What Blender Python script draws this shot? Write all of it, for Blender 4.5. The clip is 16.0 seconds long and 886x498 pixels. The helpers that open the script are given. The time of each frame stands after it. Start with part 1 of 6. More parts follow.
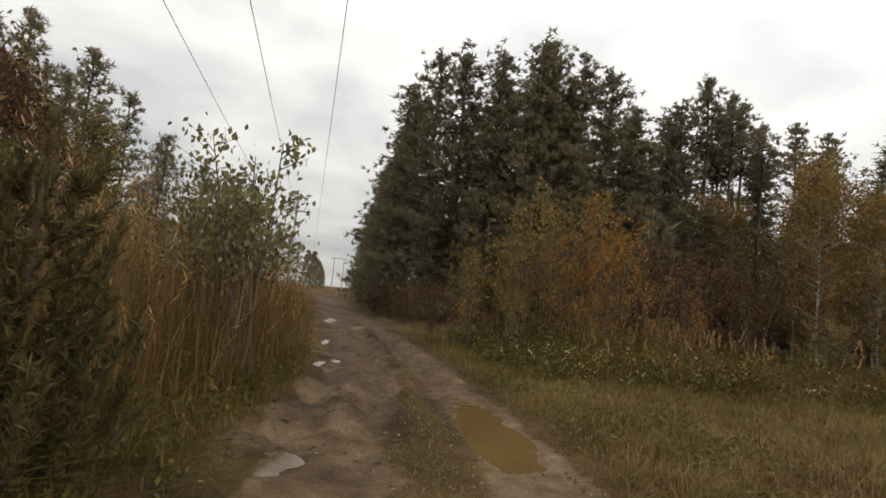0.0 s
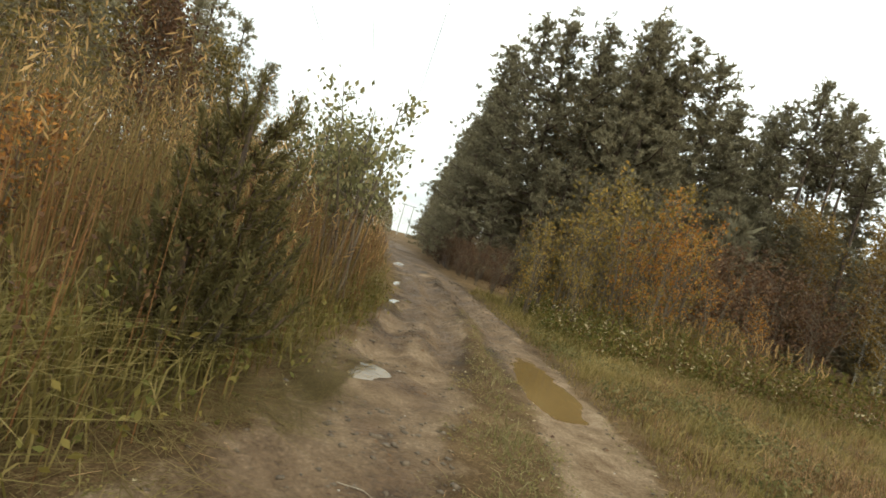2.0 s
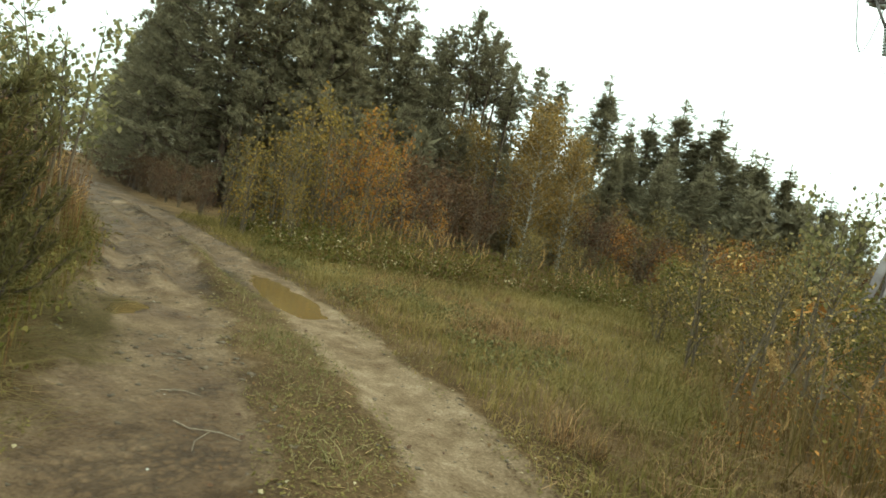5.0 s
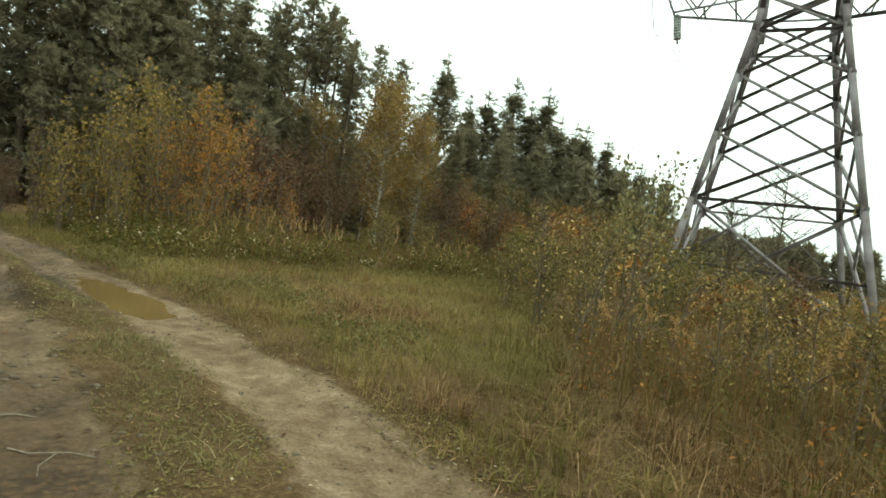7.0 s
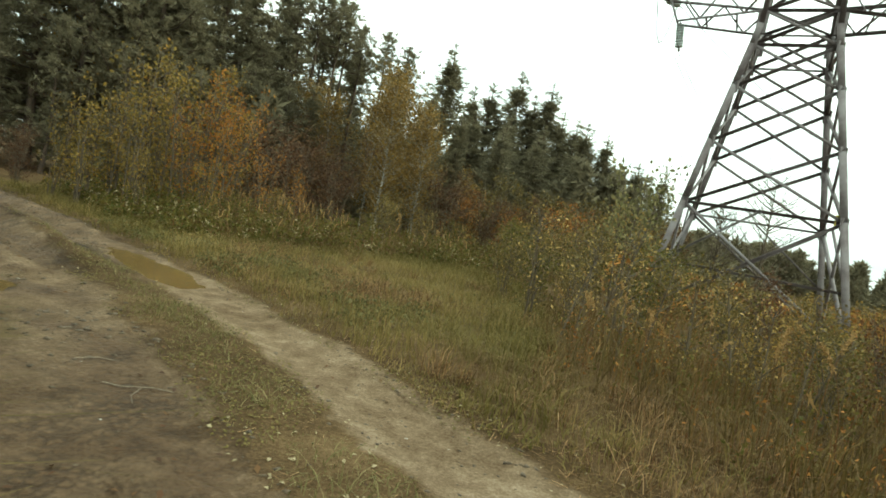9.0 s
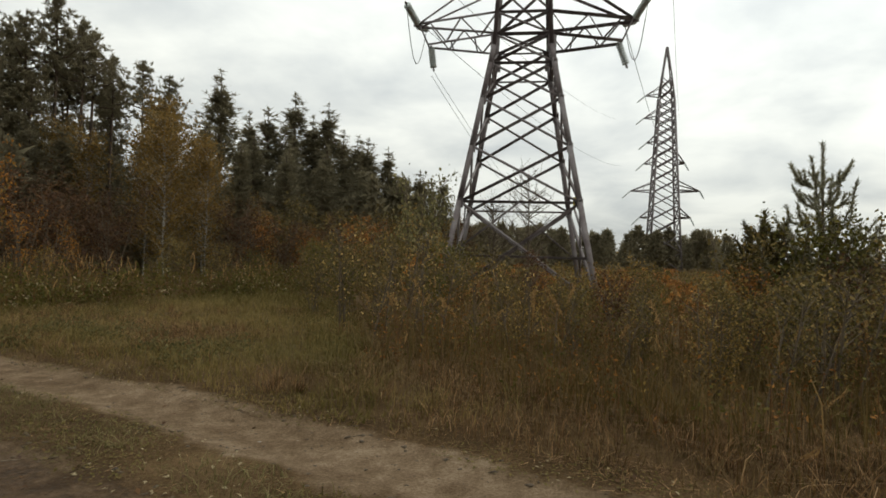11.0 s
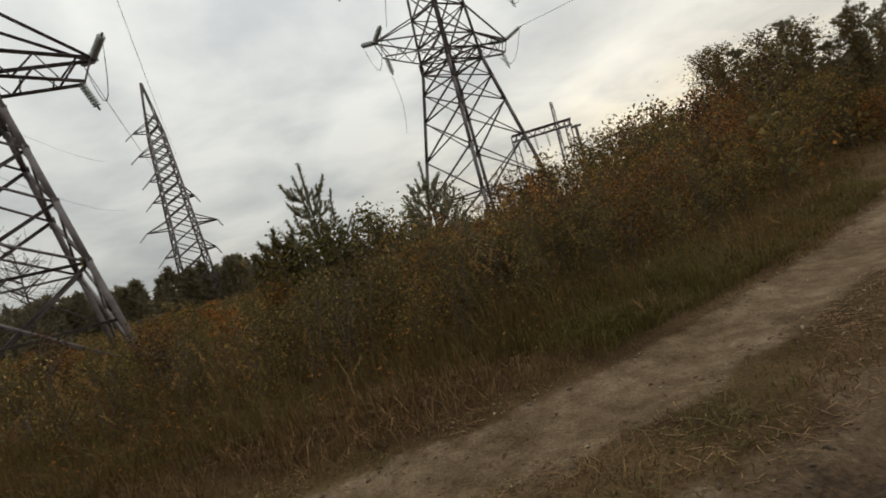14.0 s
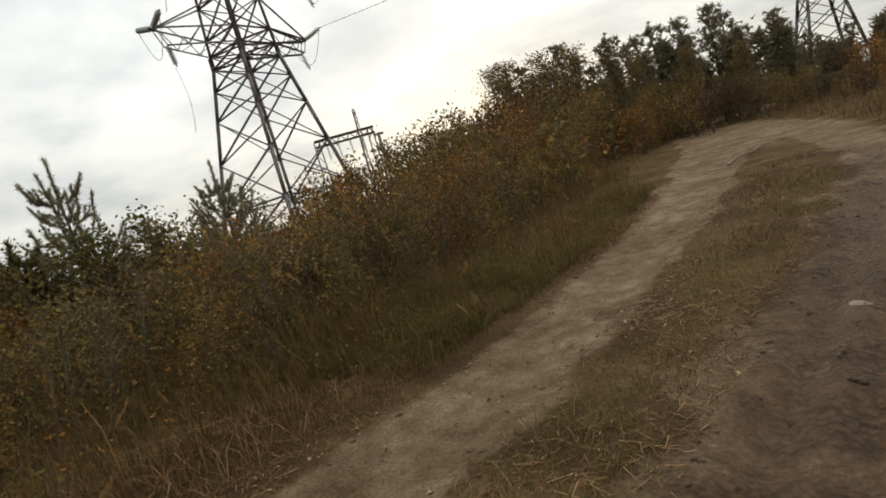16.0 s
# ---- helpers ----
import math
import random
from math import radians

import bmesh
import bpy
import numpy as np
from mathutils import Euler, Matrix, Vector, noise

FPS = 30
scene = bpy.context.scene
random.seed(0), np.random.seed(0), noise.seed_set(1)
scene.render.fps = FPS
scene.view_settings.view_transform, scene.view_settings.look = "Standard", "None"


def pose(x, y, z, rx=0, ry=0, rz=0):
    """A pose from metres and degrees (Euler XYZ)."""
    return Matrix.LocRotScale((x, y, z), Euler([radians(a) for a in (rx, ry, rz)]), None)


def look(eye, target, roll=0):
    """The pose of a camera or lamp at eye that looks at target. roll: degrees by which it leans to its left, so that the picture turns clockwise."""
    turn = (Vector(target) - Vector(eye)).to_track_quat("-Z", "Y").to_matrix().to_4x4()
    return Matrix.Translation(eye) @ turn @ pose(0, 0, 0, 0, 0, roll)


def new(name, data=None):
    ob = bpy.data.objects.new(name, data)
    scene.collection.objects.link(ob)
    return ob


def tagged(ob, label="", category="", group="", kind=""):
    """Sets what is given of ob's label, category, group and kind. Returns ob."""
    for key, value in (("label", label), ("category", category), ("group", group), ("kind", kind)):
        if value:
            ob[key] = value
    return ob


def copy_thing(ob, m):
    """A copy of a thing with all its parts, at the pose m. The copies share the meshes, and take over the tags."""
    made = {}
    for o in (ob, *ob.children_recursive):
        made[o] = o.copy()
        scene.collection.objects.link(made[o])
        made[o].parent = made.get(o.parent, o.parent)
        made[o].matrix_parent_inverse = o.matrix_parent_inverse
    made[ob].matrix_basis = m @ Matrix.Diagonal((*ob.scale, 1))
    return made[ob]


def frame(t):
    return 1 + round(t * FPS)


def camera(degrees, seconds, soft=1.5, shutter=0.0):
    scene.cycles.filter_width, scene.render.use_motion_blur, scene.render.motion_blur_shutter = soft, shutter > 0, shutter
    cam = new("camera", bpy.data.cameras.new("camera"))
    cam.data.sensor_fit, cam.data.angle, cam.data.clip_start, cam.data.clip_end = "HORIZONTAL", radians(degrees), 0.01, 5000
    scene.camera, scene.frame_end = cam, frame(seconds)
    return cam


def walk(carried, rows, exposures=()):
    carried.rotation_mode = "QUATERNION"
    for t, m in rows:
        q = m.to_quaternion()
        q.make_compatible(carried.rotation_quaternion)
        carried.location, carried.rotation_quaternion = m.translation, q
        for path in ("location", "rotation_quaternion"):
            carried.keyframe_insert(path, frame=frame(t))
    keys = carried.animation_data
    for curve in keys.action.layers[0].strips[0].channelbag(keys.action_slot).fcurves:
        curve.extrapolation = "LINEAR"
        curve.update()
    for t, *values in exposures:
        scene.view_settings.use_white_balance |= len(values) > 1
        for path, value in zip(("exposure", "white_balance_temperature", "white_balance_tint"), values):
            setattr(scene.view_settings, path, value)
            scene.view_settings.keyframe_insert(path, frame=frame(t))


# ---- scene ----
# The lens is a pinhole of the mean angle; rows: seconds, eye, heading to the left of +y, pitch, roll
cam = camera(76.4, 16.0, soft=1.7, shutter=0.12)
PATH = [
    (0, (-1.97, 4.13, 1.56), 63.7, 4.9, 5.8),
    (0.5, (-1.81, 3.96, 1.53), 63.7, 3.9, 7.7),
    (1, (-1.57, 3.83, 1.54), 70.0, 2.6, 11.6),
    (1.5, (-1.41, 3.72, 1.51), 68.4, 2.4, 10.9),
    (2, (-1.28, 3.49, 1.51), 69.4, -0.5, 15.7),
    (2.5, (-1.06, 3.35, 1.55), 65.4, -1.4, 16.4),
    (3, (-1.04, 3.19, 1.53), 48.6, 0.1, 11.7),
    (3.5, (-0.85, 2.95, 1.54), 47.0, 0.2, 11.5),
    (4, (-0.74, 2.68, 1.52), 43.3, -1.7, 13.3),
    (4.5, (-0.50, 2.43, 1.56), 40.4, -1.7, 12.5),
    (4.7, (-0.46, 2.39, 1.59), 39.8, -2.1, 12.2),
    (6.8, (-0.43, 2.26, 1.57), 24.5, -1.4, 7.3),
    (7, (-0.44, 2.23, 1.59), 23.4, -1.8, 7.9),
    (7.5, (-0.49, 2.09, 1.60), 23.7, -3.0, 11.0),
    (8, (-0.37, 1.87, 1.60), 25.1, -2.7, 10.8),
    (8.5, (-0.26, 1.62, 1.58), 23.4, -1.2, 9.5),
    (9, (-0.26, 1.41, 1.61), 22.7, -2.9, 10.9),
    (9.5, (-0.09, 1.15, 1.62), 20.0, -1.1, 8.1),
    (10, (-0.00, 0.97, 1.68), 10.2, -0.7, 4.2),
    (10.2, (-0.05, 0.83, 1.67), 6.0, -0.6, 3.6),
    (12.3, (0.00, 0.00, 1.61), 0.2, 2.7, -0.2),
    (12.5, (0.01, 0.01, 1.61), -2.1, 2.6, -0.9),
    (13, (0.13, 0.06, 1.60), -13.8, 2.4, -5.1),
    (13.5, (0.05, -0.03, 1.67), -30.4, -0.2, -12.7),
    (14, (0.00, -0.04, 1.67), -41.7, -1.9, -15.5),
    (14.5, (-0.01, 0.02, 1.68), -49.0, -3.0, -17.1),
    (15, (0.02, 0.03, 1.68), -50.0, -3.1, -17.2),
    (15.5, (0.21, 0.22, 1.65), -53.9, -4.7, -17.3),
    (16, (0.61, 0.57, 1.59), -60.7, -6.5, -16.1),
]


def heading(eye, yaw, pitch, roll):
    y, p = radians(yaw), radians(pitch)
    ahead = Vector((-math.sin(y) * math.cos(p), math.cos(y) * math.cos(p), math.sin(p)))
    return look(eye, Vector(eye) + ahead, roll)


EXPOSURES = [(0, 0.42, 6900, 8), (1, 0.94, 6860, 8), (1.5, 1.08, 6810, 6), (2.5, 1.58, 6640, -12), (3, 1.40, 6580, -16), (4.5, 1.48, 6500, -19), (7, 1.30, 6500, -19), (8, 1.30, 6500, -19), (9.5, 1.22, 6500, -18), (10.2, 0.66, 6720, -7), (12.3, -0.02, 6800, 5), (13, -0.25, 6820, 5), (13.5, -0.32, 6820, 5), (14.5, -0.14, 6820, 5), (15.5, -0.03, 6840, 5), (16, 0.14, 6850, 5)]
walk(cam, [(t, heading(eye, yaw, pitch, roll)) for t, eye, yaw, pitch, roll in PATH], EXPOSURES)

# ---- sky and light ----
SUN_AZ, SUN_EL = 69.0, 14.0


def node(tree, kind, **values):
    n = tree.nodes.new(kind)
    for key, value in values.items():
        n.inputs[key].default_value = value
    return n


def make_world():
    world = bpy.data.worlds.new("overcast_sky")
    scene.world = world
    world.use_nodes = True
    nt = world.node_tree
    nt.nodes.clear()
    link = nt.links.new
    sky = nt.nodes.new("ShaderNodeTexSky")
    sky.sky_type, sky.sun_disc = "NISHITA", False
    sky.sun_elevation, sky.sun_rotation = radians(SUN_EL), radians(SUN_AZ)
    co = nt.nodes.new("ShaderNodeTexCoord")
    sep = nt.nodes.new("ShaderNodeSeparateXYZ")
    link(co.outputs["Generated"], sep.inputs[0])
    # cloud layer: the direction laid onto a flat ceiling
    lift = nt.nodes.new("ShaderNodeMath")
    lift.operation = "MAXIMUM"
    lift.inputs[1].default_value = 0.0
    link(sep.outputs["Z"], lift.inputs[0])
    add = nt.nodes.new("ShaderNodeMath")
    add.operation = "ADD"
    add.inputs[1].default_value = 0.22
    link(lift.outputs[0], add.inputs[0])
    flat = nt.nodes.new("ShaderNodeVectorMath")
    flat.operation = "DIVIDE"
    comb = nt.nodes.new("ShaderNodeCombineXYZ")
    for k in range(3):
        link(add.outputs[0], comb.inputs[k])
    link(co.outputs["Generated"], flat.inputs[0])
    link(comb.outputs[0], flat.inputs[1])
    noise_a = node(nt, "ShaderNodeTexNoise", Scale=1.7, Detail=6.0, Roughness=0.52, Distortion=0.25)
    link(flat.outputs[0], noise_a.inputs["Vector"])
    ramp = nt.nodes.new("ShaderNodeValToRGB")
    ramp.color_ramp.elements[0].position, ramp.color_ramp.elements[0].color = 0.34, (0.59, 0.61, 0.655, 1)
    ramp.color_ramp.elements[1].position, ramp.color_ramp.elements[1].color = 0.64, (0.91, 0.91, 0.915, 1)
    link(noise_a.outputs["Fac"], ramp.inputs[0])
    # the veiled sun: brighter and warmer cloud low in its direction
    a, e = radians(SUN_AZ), radians(2.0)
    dot = nt.nodes.new("ShaderNodeVectorMath")
    dot.operation = "DOT_PRODUCT"
    dot.inputs[1].default_value = (math.sin(a) * math.cos(e), math.cos(a) * math.cos(e), math.sin(e))
    link(co.outputs["Generated"], dot.inputs[0])
    # overcast: brighter overhead than at the horizon
    zen = nt.nodes.new("ShaderNodeMath")
    zen.operation = "MULTIPLY_ADD"
    zen.inputs[1].default_value, zen.inputs[2].default_value = 1.25, 0.64
    link(lift.outputs[0], zen.inputs[0])
    toward = nt.nodes.new("ShaderNodeMath")
    toward.operation = "MULTIPLY_ADD"
    toward.inputs[1].default_value, toward.inputs[2].default_value = 0.20, 0.95
    link(dot.outputs["Value"], toward.inputs[0])
    level = nt.nodes.new("ShaderNodeMath")
    level.operation = "MULTIPLY"
    link(zen.outputs[0], level.inputs[0])
    link(toward.outputs[0], level.inputs[1])
    lay = nt.nodes.new("ShaderNodeVectorMath")
    lay.operation = "SCALE"
    link(ramp.outputs[0], lay.inputs[0])
    link(level.outputs[0], lay.inputs["Scale"])
    glow = nt.nodes.new("ShaderNodeValToRGB")
    glow.color_ramp.interpolation = "EASE"
    g = glow.color_ramp.elements
    g[0].position, g[0].color = 0.78, (0, 0, 0, 1)
    g[1].position, g[1].color = 1.0, (0.50, 0.38, 0.20, 1)
    mid = g.new(0.95)
    mid.color = (0.17, 0.14, 0.09, 1)
    link(dot.outputs["Value"], glow.inputs[0])
    streak = node(nt, "ShaderNodeTexNoise", Scale=2.2, Detail=5.0, Roughness=0.6, Distortion=0.8)
    link(flat.outputs[0], streak.inputs["Vector"])
    sr = nt.nodes.new("ShaderNodeMapRange")
    sr.inputs[1].default_value, sr.inputs[2].default_value, sr.inputs[3].default_value, sr.inputs[4].default_value = 0.38, 0.6, 0.2, 1.0
    link(streak.outputs["Fac"], sr.inputs[0])
    band = nt.nodes.new("ShaderNodeMapRange")
    band.inputs[1].default_value, band.inputs[2].default_value, band.inputs[3].default_value, band.inputs[4].default_value = 0.04, 0.22, 1.2, 0.12
    link(lift.outputs[0], band.inputs[0])
    low_streak = nt.nodes.new("ShaderNodeMath")
    low_streak.operation = "MULTIPLY"
    link(sr.outputs[0], low_streak.inputs[0])
    link(band.outputs[0], low_streak.inputs[1])
    gm = nt.nodes.new("ShaderNodeVectorMath")
    gm.operation = "SCALE"
    link(glow.outputs[0], gm.inputs[0])
    link(low_streak.outputs[0], gm.inputs["Scale"])
    plus = nt.nodes.new("ShaderNodeVectorMath")
    plus.operation = "ADD"
    link(lay.outputs[0], plus.inputs[0])
    link(gm.outputs[0], plus.inputs[1])
    # a little of the clear sky above comes through the cloud
    b1 = node(nt, "ShaderNodeBackground", Strength=0.05)
    link(sky.outputs[0], b1.inputs["Color"])
    b2 = node(nt, "ShaderNodeBackground", Strength=1.1)
    link(plus.outputs[0], b2.inputs["Color"])
    mix = node(nt, "ShaderNodeMixShader", Fac=0.9)
    link(b1.outputs[0], mix.inputs[1])
    link(b2.outputs[0], mix.inputs[2])
    out = nt.nodes.new("ShaderNodeOutputWorld")
    link(mix.outputs[0], out.inputs["Surface"])


make_world()
sun_data = bpy.data.lights.new("veiled_sun", "SUN")
sun_data.energy, sun_data.angle, sun_data.color = 0.5, radians(25), (1.0, 0.88, 0.74)
sun = new("veiled_sun", sun_data)
_a, _e = radians(SUN_AZ), radians(SUN_EL)
sun.matrix_world = look((math.sin(_a) * 60, math.cos(_a) * 60, 40), (0, 0, 40 - 60 * math.tan(_e)))


# ---- materials ----
def ramp_node(nt, stops, interp="LINEAR"):
    r = nt.nodes.new("ShaderNodeValToRGB")
    r.color_ramp.interpolation = interp
    e = r.color_ramp.elements
    e[0].position, e[0].color = stops[0][0], (*stops[0][1], 1)
    e[1].position, e[1].color = stops[-1][0], (*stops[-1][1], 1)
    for pos, col in stops[1:-1]:
        e.new(pos).color = (*col, 1)
    return r


def base_material(name, rough=0.8, metal=0.0):
    m = bpy.data.materials.new(name)
    m.use_nodes = True
    nt = m.node_tree
    p = nt.nodes["Principled BSDF"]
    p.inputs["Roughness"].default_value, p.inputs["Metallic"].default_value = rough, metal
    return m, nt, p


def leaf_material(name, stops, through_light=0.3, rough=0.6, patch=0.35):
    """Leaves and blades: each piece takes a colour of its own, each plant leans to one end of the range."""
    m, nt, p = base_material(name, rough)
    link = nt.links.new
    geo, info = nt.nodes.new("ShaderNodeNewGeometry"), nt.nodes.new("ShaderNodeObjectInfo")
    mixv = nt.nodes.new("ShaderNodeMix")
    mixv.data_type = "FLOAT"
    mixv.inputs[0].default_value = patch
    link(geo.outputs["Random Per Island"], mixv.inputs[2])
    n = node(nt, "ShaderNodeTexNoise", Scale=0.55, Detail=2.0)
    link(geo.outputs["Position"], n.inputs["Vector"])
    mr = nt.nodes.new("ShaderNodeMapRange")
    mr.inputs[1].default_value, mr.inputs[2].default_value = 0.3, 0.7
    link(n.outputs["Fac"], mr.inputs[0])
    avg = nt.nodes.new("ShaderNodeMix")
    avg.data_type = "FLOAT"
    avg.inputs[0].default_value = 0.5
    link(mr.outputs[0], avg.inputs[2])
    link(info.outputs["Random"], avg.inputs[3])
    link(avg.outputs[0], mixv.inputs[3])
    r = ramp_node(nt, [(at, (c[0] * 1.14, c[1] * 0.955, c[2] * 0.86)) for at, c in stops])
    link(mixv.outputs[0], r.inputs[0])
    link(r.outputs[0], p.inputs["Base Color"])
    p.inputs["Specular IOR Level"].default_value = 0.08
    if through_light:
        tr = nt.nodes.new("ShaderNodeBsdfTranslucent")
        link(r.outputs[0], tr.inputs["Color"])
        mx = node(nt, "ShaderNodeMixShader", Fac=through_light)
        link(p.outputs[0], mx.inputs[1])
        link(tr.outputs[0], mx.inputs[2])
        link(mx.outputs[0], nt.nodes["Material Output"].inputs["Surface"])
    return m


def bark_material(name, low, high, scale=6.0):
    m, nt, p = base_material(name, 0.9)
    link = nt.links.new
    tc = nt.nodes.new("ShaderNodeTexCoord")
    mp = nt.nodes.new("ShaderNodeMapping")
    mp.inputs["Scale"].default_value = (1, 1, 0.25)
    link(tc.outputs["Object"], mp.inputs["Vector"])
    n = node(nt, "ShaderNodeTexNoise", Scale=scale, Detail=6.0, Roughness=0.7)
    link(mp.outputs[0], n.inputs["Vector"])
    r = ramp_node(nt, [(0.35, low), (0.65, high)])
    link(n.outputs["Fac"], r.inputs[0])
    link(r.outputs[0], p.inputs["Base Color"])
    b = node(nt, "ShaderNodeBump", Strength=0.6, Distance=0.02)
    link(n.outputs["Fac"], b.inputs["Height"])
    link(b.outputs[0], p.inputs["Normal"])
    return m


def birch_bark():
    m, nt, p = base_material("birch_bark", 0.75)
    link = nt.links.new
    tc = nt.nodes.new("ShaderNodeTexCoord")
    mp = nt.nodes.new("ShaderNodeMapping")
    mp.inputs["Scale"].default_value = (1.2, 1.2, 7)
    link(tc.outputs["Object"], mp.inputs["Vector"])
    n = node(nt, "ShaderNodeTexNoise", Scale=2.2, Detail=4.0)
    link(mp.outputs[0], n.inputs["Vector"])
    r = ramp_node(nt, [(0.38, (0.05, 0.042, 0.035)), (0.52, (0.26, 0.24, 0.20)), (0.8, (0.46, 0.43, 0.37))])
    link(n.outputs["Fac"], r.inputs[0])
    link(r.outputs[0], p.inputs["Base Color"])
    return m


def steel_material():
    m, nt, p = base_material("weathered_zinc_steel", 0.7, 0.2)
    link = nt.links.new
    tc = nt.nodes.new("ShaderNodeNewGeometry")
    n = node(nt, "ShaderNodeTexNoise", Scale=1.6, Detail=7.0, Roughness=0.7)
    link(tc.outputs["Position"], n.inputs["Vector"])
    info = nt.nodes.new("ShaderNodeObjectInfo")
    ad = nt.nodes.new("ShaderNodeMath")
    ad.operation = "MULTIPLY_ADD"
    ad.inputs[1].default_value = 0.22
    link(info.outputs["Random"], ad.inputs[0])
    link(n.outputs["Fac"], ad.inputs[2])
    r = ramp_node(nt, [(0.35, (0.060, 0.046, 0.045)), (0.55, (0.118, 0.094, 0.091)), (0.85, (0.20, 0.18, 0.176))])
    link(ad.outputs[0], r.inputs[0])
    link(r.outputs[0], p.inputs["Base Color"])
    return m


def plain_material(name, low, high, rough=0.6, metal=0.0, scale=8.0):
    m, nt, p = base_material(name, rough, metal)
    link = nt.links.new
    tc = nt.nodes.new("ShaderNodeTexCoord")
    n = node(nt, "ShaderNodeTexNoise", Scale=scale, Detail=5.0, Roughness=0.65)
    link(tc.outputs["Object"], n.inputs["Vector"])
    r = ramp_node(nt, [(0.3, low), (0.7, high)])
    link(n.outputs["Fac"], r.inputs[0])
    link(r.outputs[0], p.inputs["Base Color"])
    return m


def water_material():
    """Muddy puddle: cloudy ochre water under a smooth skin."""
    m, nt, p = base_material("muddy_water", 0.11)
    link = nt.links.new
    geo = nt.nodes.new("ShaderNodeNewGeometry")
    n = node(nt, "ShaderNodeTexNoise", Scale=0.9, Detail=4.0)
    link(geo.outputs["Position"], n.inputs["Vector"])
    r = ramp_node(nt, [(0.3, (0.092, 0.056, 0.020)), (0.7, (0.128, 0.080, 0.030))])
    link(n.outputs["Fac"], r.inputs[0])
    link(r.outputs[0], p.inputs["Base Color"])
    p.inputs["IOR"].default_value = 1.33
    n2 = node(nt, "ShaderNodeTexNoise", Scale=9.0, Detail=2.0)
    link(geo.outputs["Position"], n2.inputs["Vector"])
    b = node(nt, "ShaderNodeBump", Strength=0.03, Distance=0.02)
    link(n2.outputs["Fac"], b.inputs["Height"])
    link(b.outputs[0], p.inputs["Normal"])
    return m


def ground_material():
    """Sandy clay on the worn tracks, thatch and turf elsewhere; the masks 'worn' and 'damp' are laid out with the plan."""
    m, nt, p = base_material("ground_soil_and_turf", 0.92)
    link = nt.links.new
    geo = nt.nodes.new("ShaderNodeNewGeometry")

    def tex(scale, detail=6.0, rough=0.6):
        n = node(nt, "ShaderNodeTexNoise", Scale=scale, Detail=detail, Roughness=rough)
        link(geo.outputs["Position"], n.inputs["Vector"])
        return n

    big, mid, fine = tex(0.8), tex(4.5), tex(38.0, 8.0, 0.7)
    dirt = ramp_node(nt, [(0.36, (0.055, 0.035, 0.020)), (0.44, (0.112, 0.074, 0.042)), (0.54, (0.192, 0.135, 0.084)), (0.65, (0.325, 0.245, 0.168))])
    crumb = node(nt, "ShaderNodeTexVoronoi", Scale=17.0, Randomness=1.0)
    warp = nt.nodes.new("ShaderNodeVectorMath")
    warp.operation = "MULTIPLY_ADD"
    warp.inputs[1].default_value = (0.12, 0.12, 0.12)
    link(mid.outputs["Color"], warp.inputs[0])
    link(geo.outputs["Position"], warp.inputs[2])
    link(warp.outputs[0], crumb.inputs["Vector"])
    s1 = nt.nodes.new("ShaderNodeMath")
    s1.operation = "MULTIPLY_ADD"
    s1.inputs[1].default_value = 0.36
    link(fine.outputs["Fac"], s1.inputs[0])
    s2 = nt.nodes.new("ShaderNodeMath")
    s2.operation = "MULTIPLY_ADD"
    link(mid.outputs["Fac"], s2.inputs[0])
    s2.inputs[1].default_value = 0.30
    s5 = nt.nodes.new("ShaderNodeMath")
    s5.operation = "MULTIPLY"
    s5.inputs[1].default_value = 0.34
    link(big.outputs["Fac"], s5.inputs[0])
    link(s5.outputs[0], s2.inputs[2])
    link(s2.outputs[0], s1.inputs[2])
    link(s1.outputs[0], dirt.inputs[0])
    turf = ramp_node(nt, [(0.36, (0.036, 0.022, 0.011)), (0.5, (0.086, 0.054, 0.026)), (0.63, (0.166, 0.107, 0.054))])
    s3 = nt.nodes.new("ShaderNodeMath")
    s3.operation = "MULTIPLY_ADD"
    s3.inputs[1].default_value = 0.5
    link(big.outputs["Fac"], s3.inputs[0])
    s4 = nt.nodes.new("ShaderNodeMath")
    s4.operation = "MULTIPLY"
    s4.inputs[1].default_value = 0.5
    link(fine.outputs["Fac"], s4.inputs[0])
    link(s4.outputs[0], s3.inputs[2])
    link(s3.outputs[0], turf.inputs[0])
    worn, damp = nt.nodes.new("ShaderNodeAttribute"), nt.nodes.new("ShaderNodeAttribute")
    worn.attribute_name, damp.attribute_name = "worn", "damp"
    edge = nt.nodes.new("ShaderNodeMath")
    edge.operation = "MULTIPLY_ADD"
    edge.inputs[1].default_value = 0.7
    edge.inputs[2].default_value = -0.35
    link(mid.outputs["Fac"], edge.inputs[0])
    ed2 = nt.nodes.new("ShaderNodeMath")
    ed2.operation = "ADD"
    link(worn.outputs["Fac"], ed2.inputs[0])
    link(edge.outputs[0], ed2.inputs[1])
    mr = nt.nodes.new("ShaderNodeMapRange")
    mr.inputs[1].default_value, mr.inputs[2].default_value = 0.35, 0.65
    link(ed2.outputs[0], mr.inputs[0])
    mix = nt.nodes.new("ShaderNodeMix")
    mix.data_type = "RGBA"
    link(mr.outputs[0], mix.inputs[0])
    link(turf.outputs[0], mix.inputs[6])
    link(dirt.outputs[0], mix.inputs[7])
    dark = nt.nodes.new("ShaderNodeMapRange")
    dark.inputs[1].default_value, dark.inputs[2].default_value, dark.inputs[3].default_value, dark.inputs[4].default_value = 0.22, 0.62, 1.10, 0.52
    link(crumb.outputs["Distance"], dark.inputs[0])
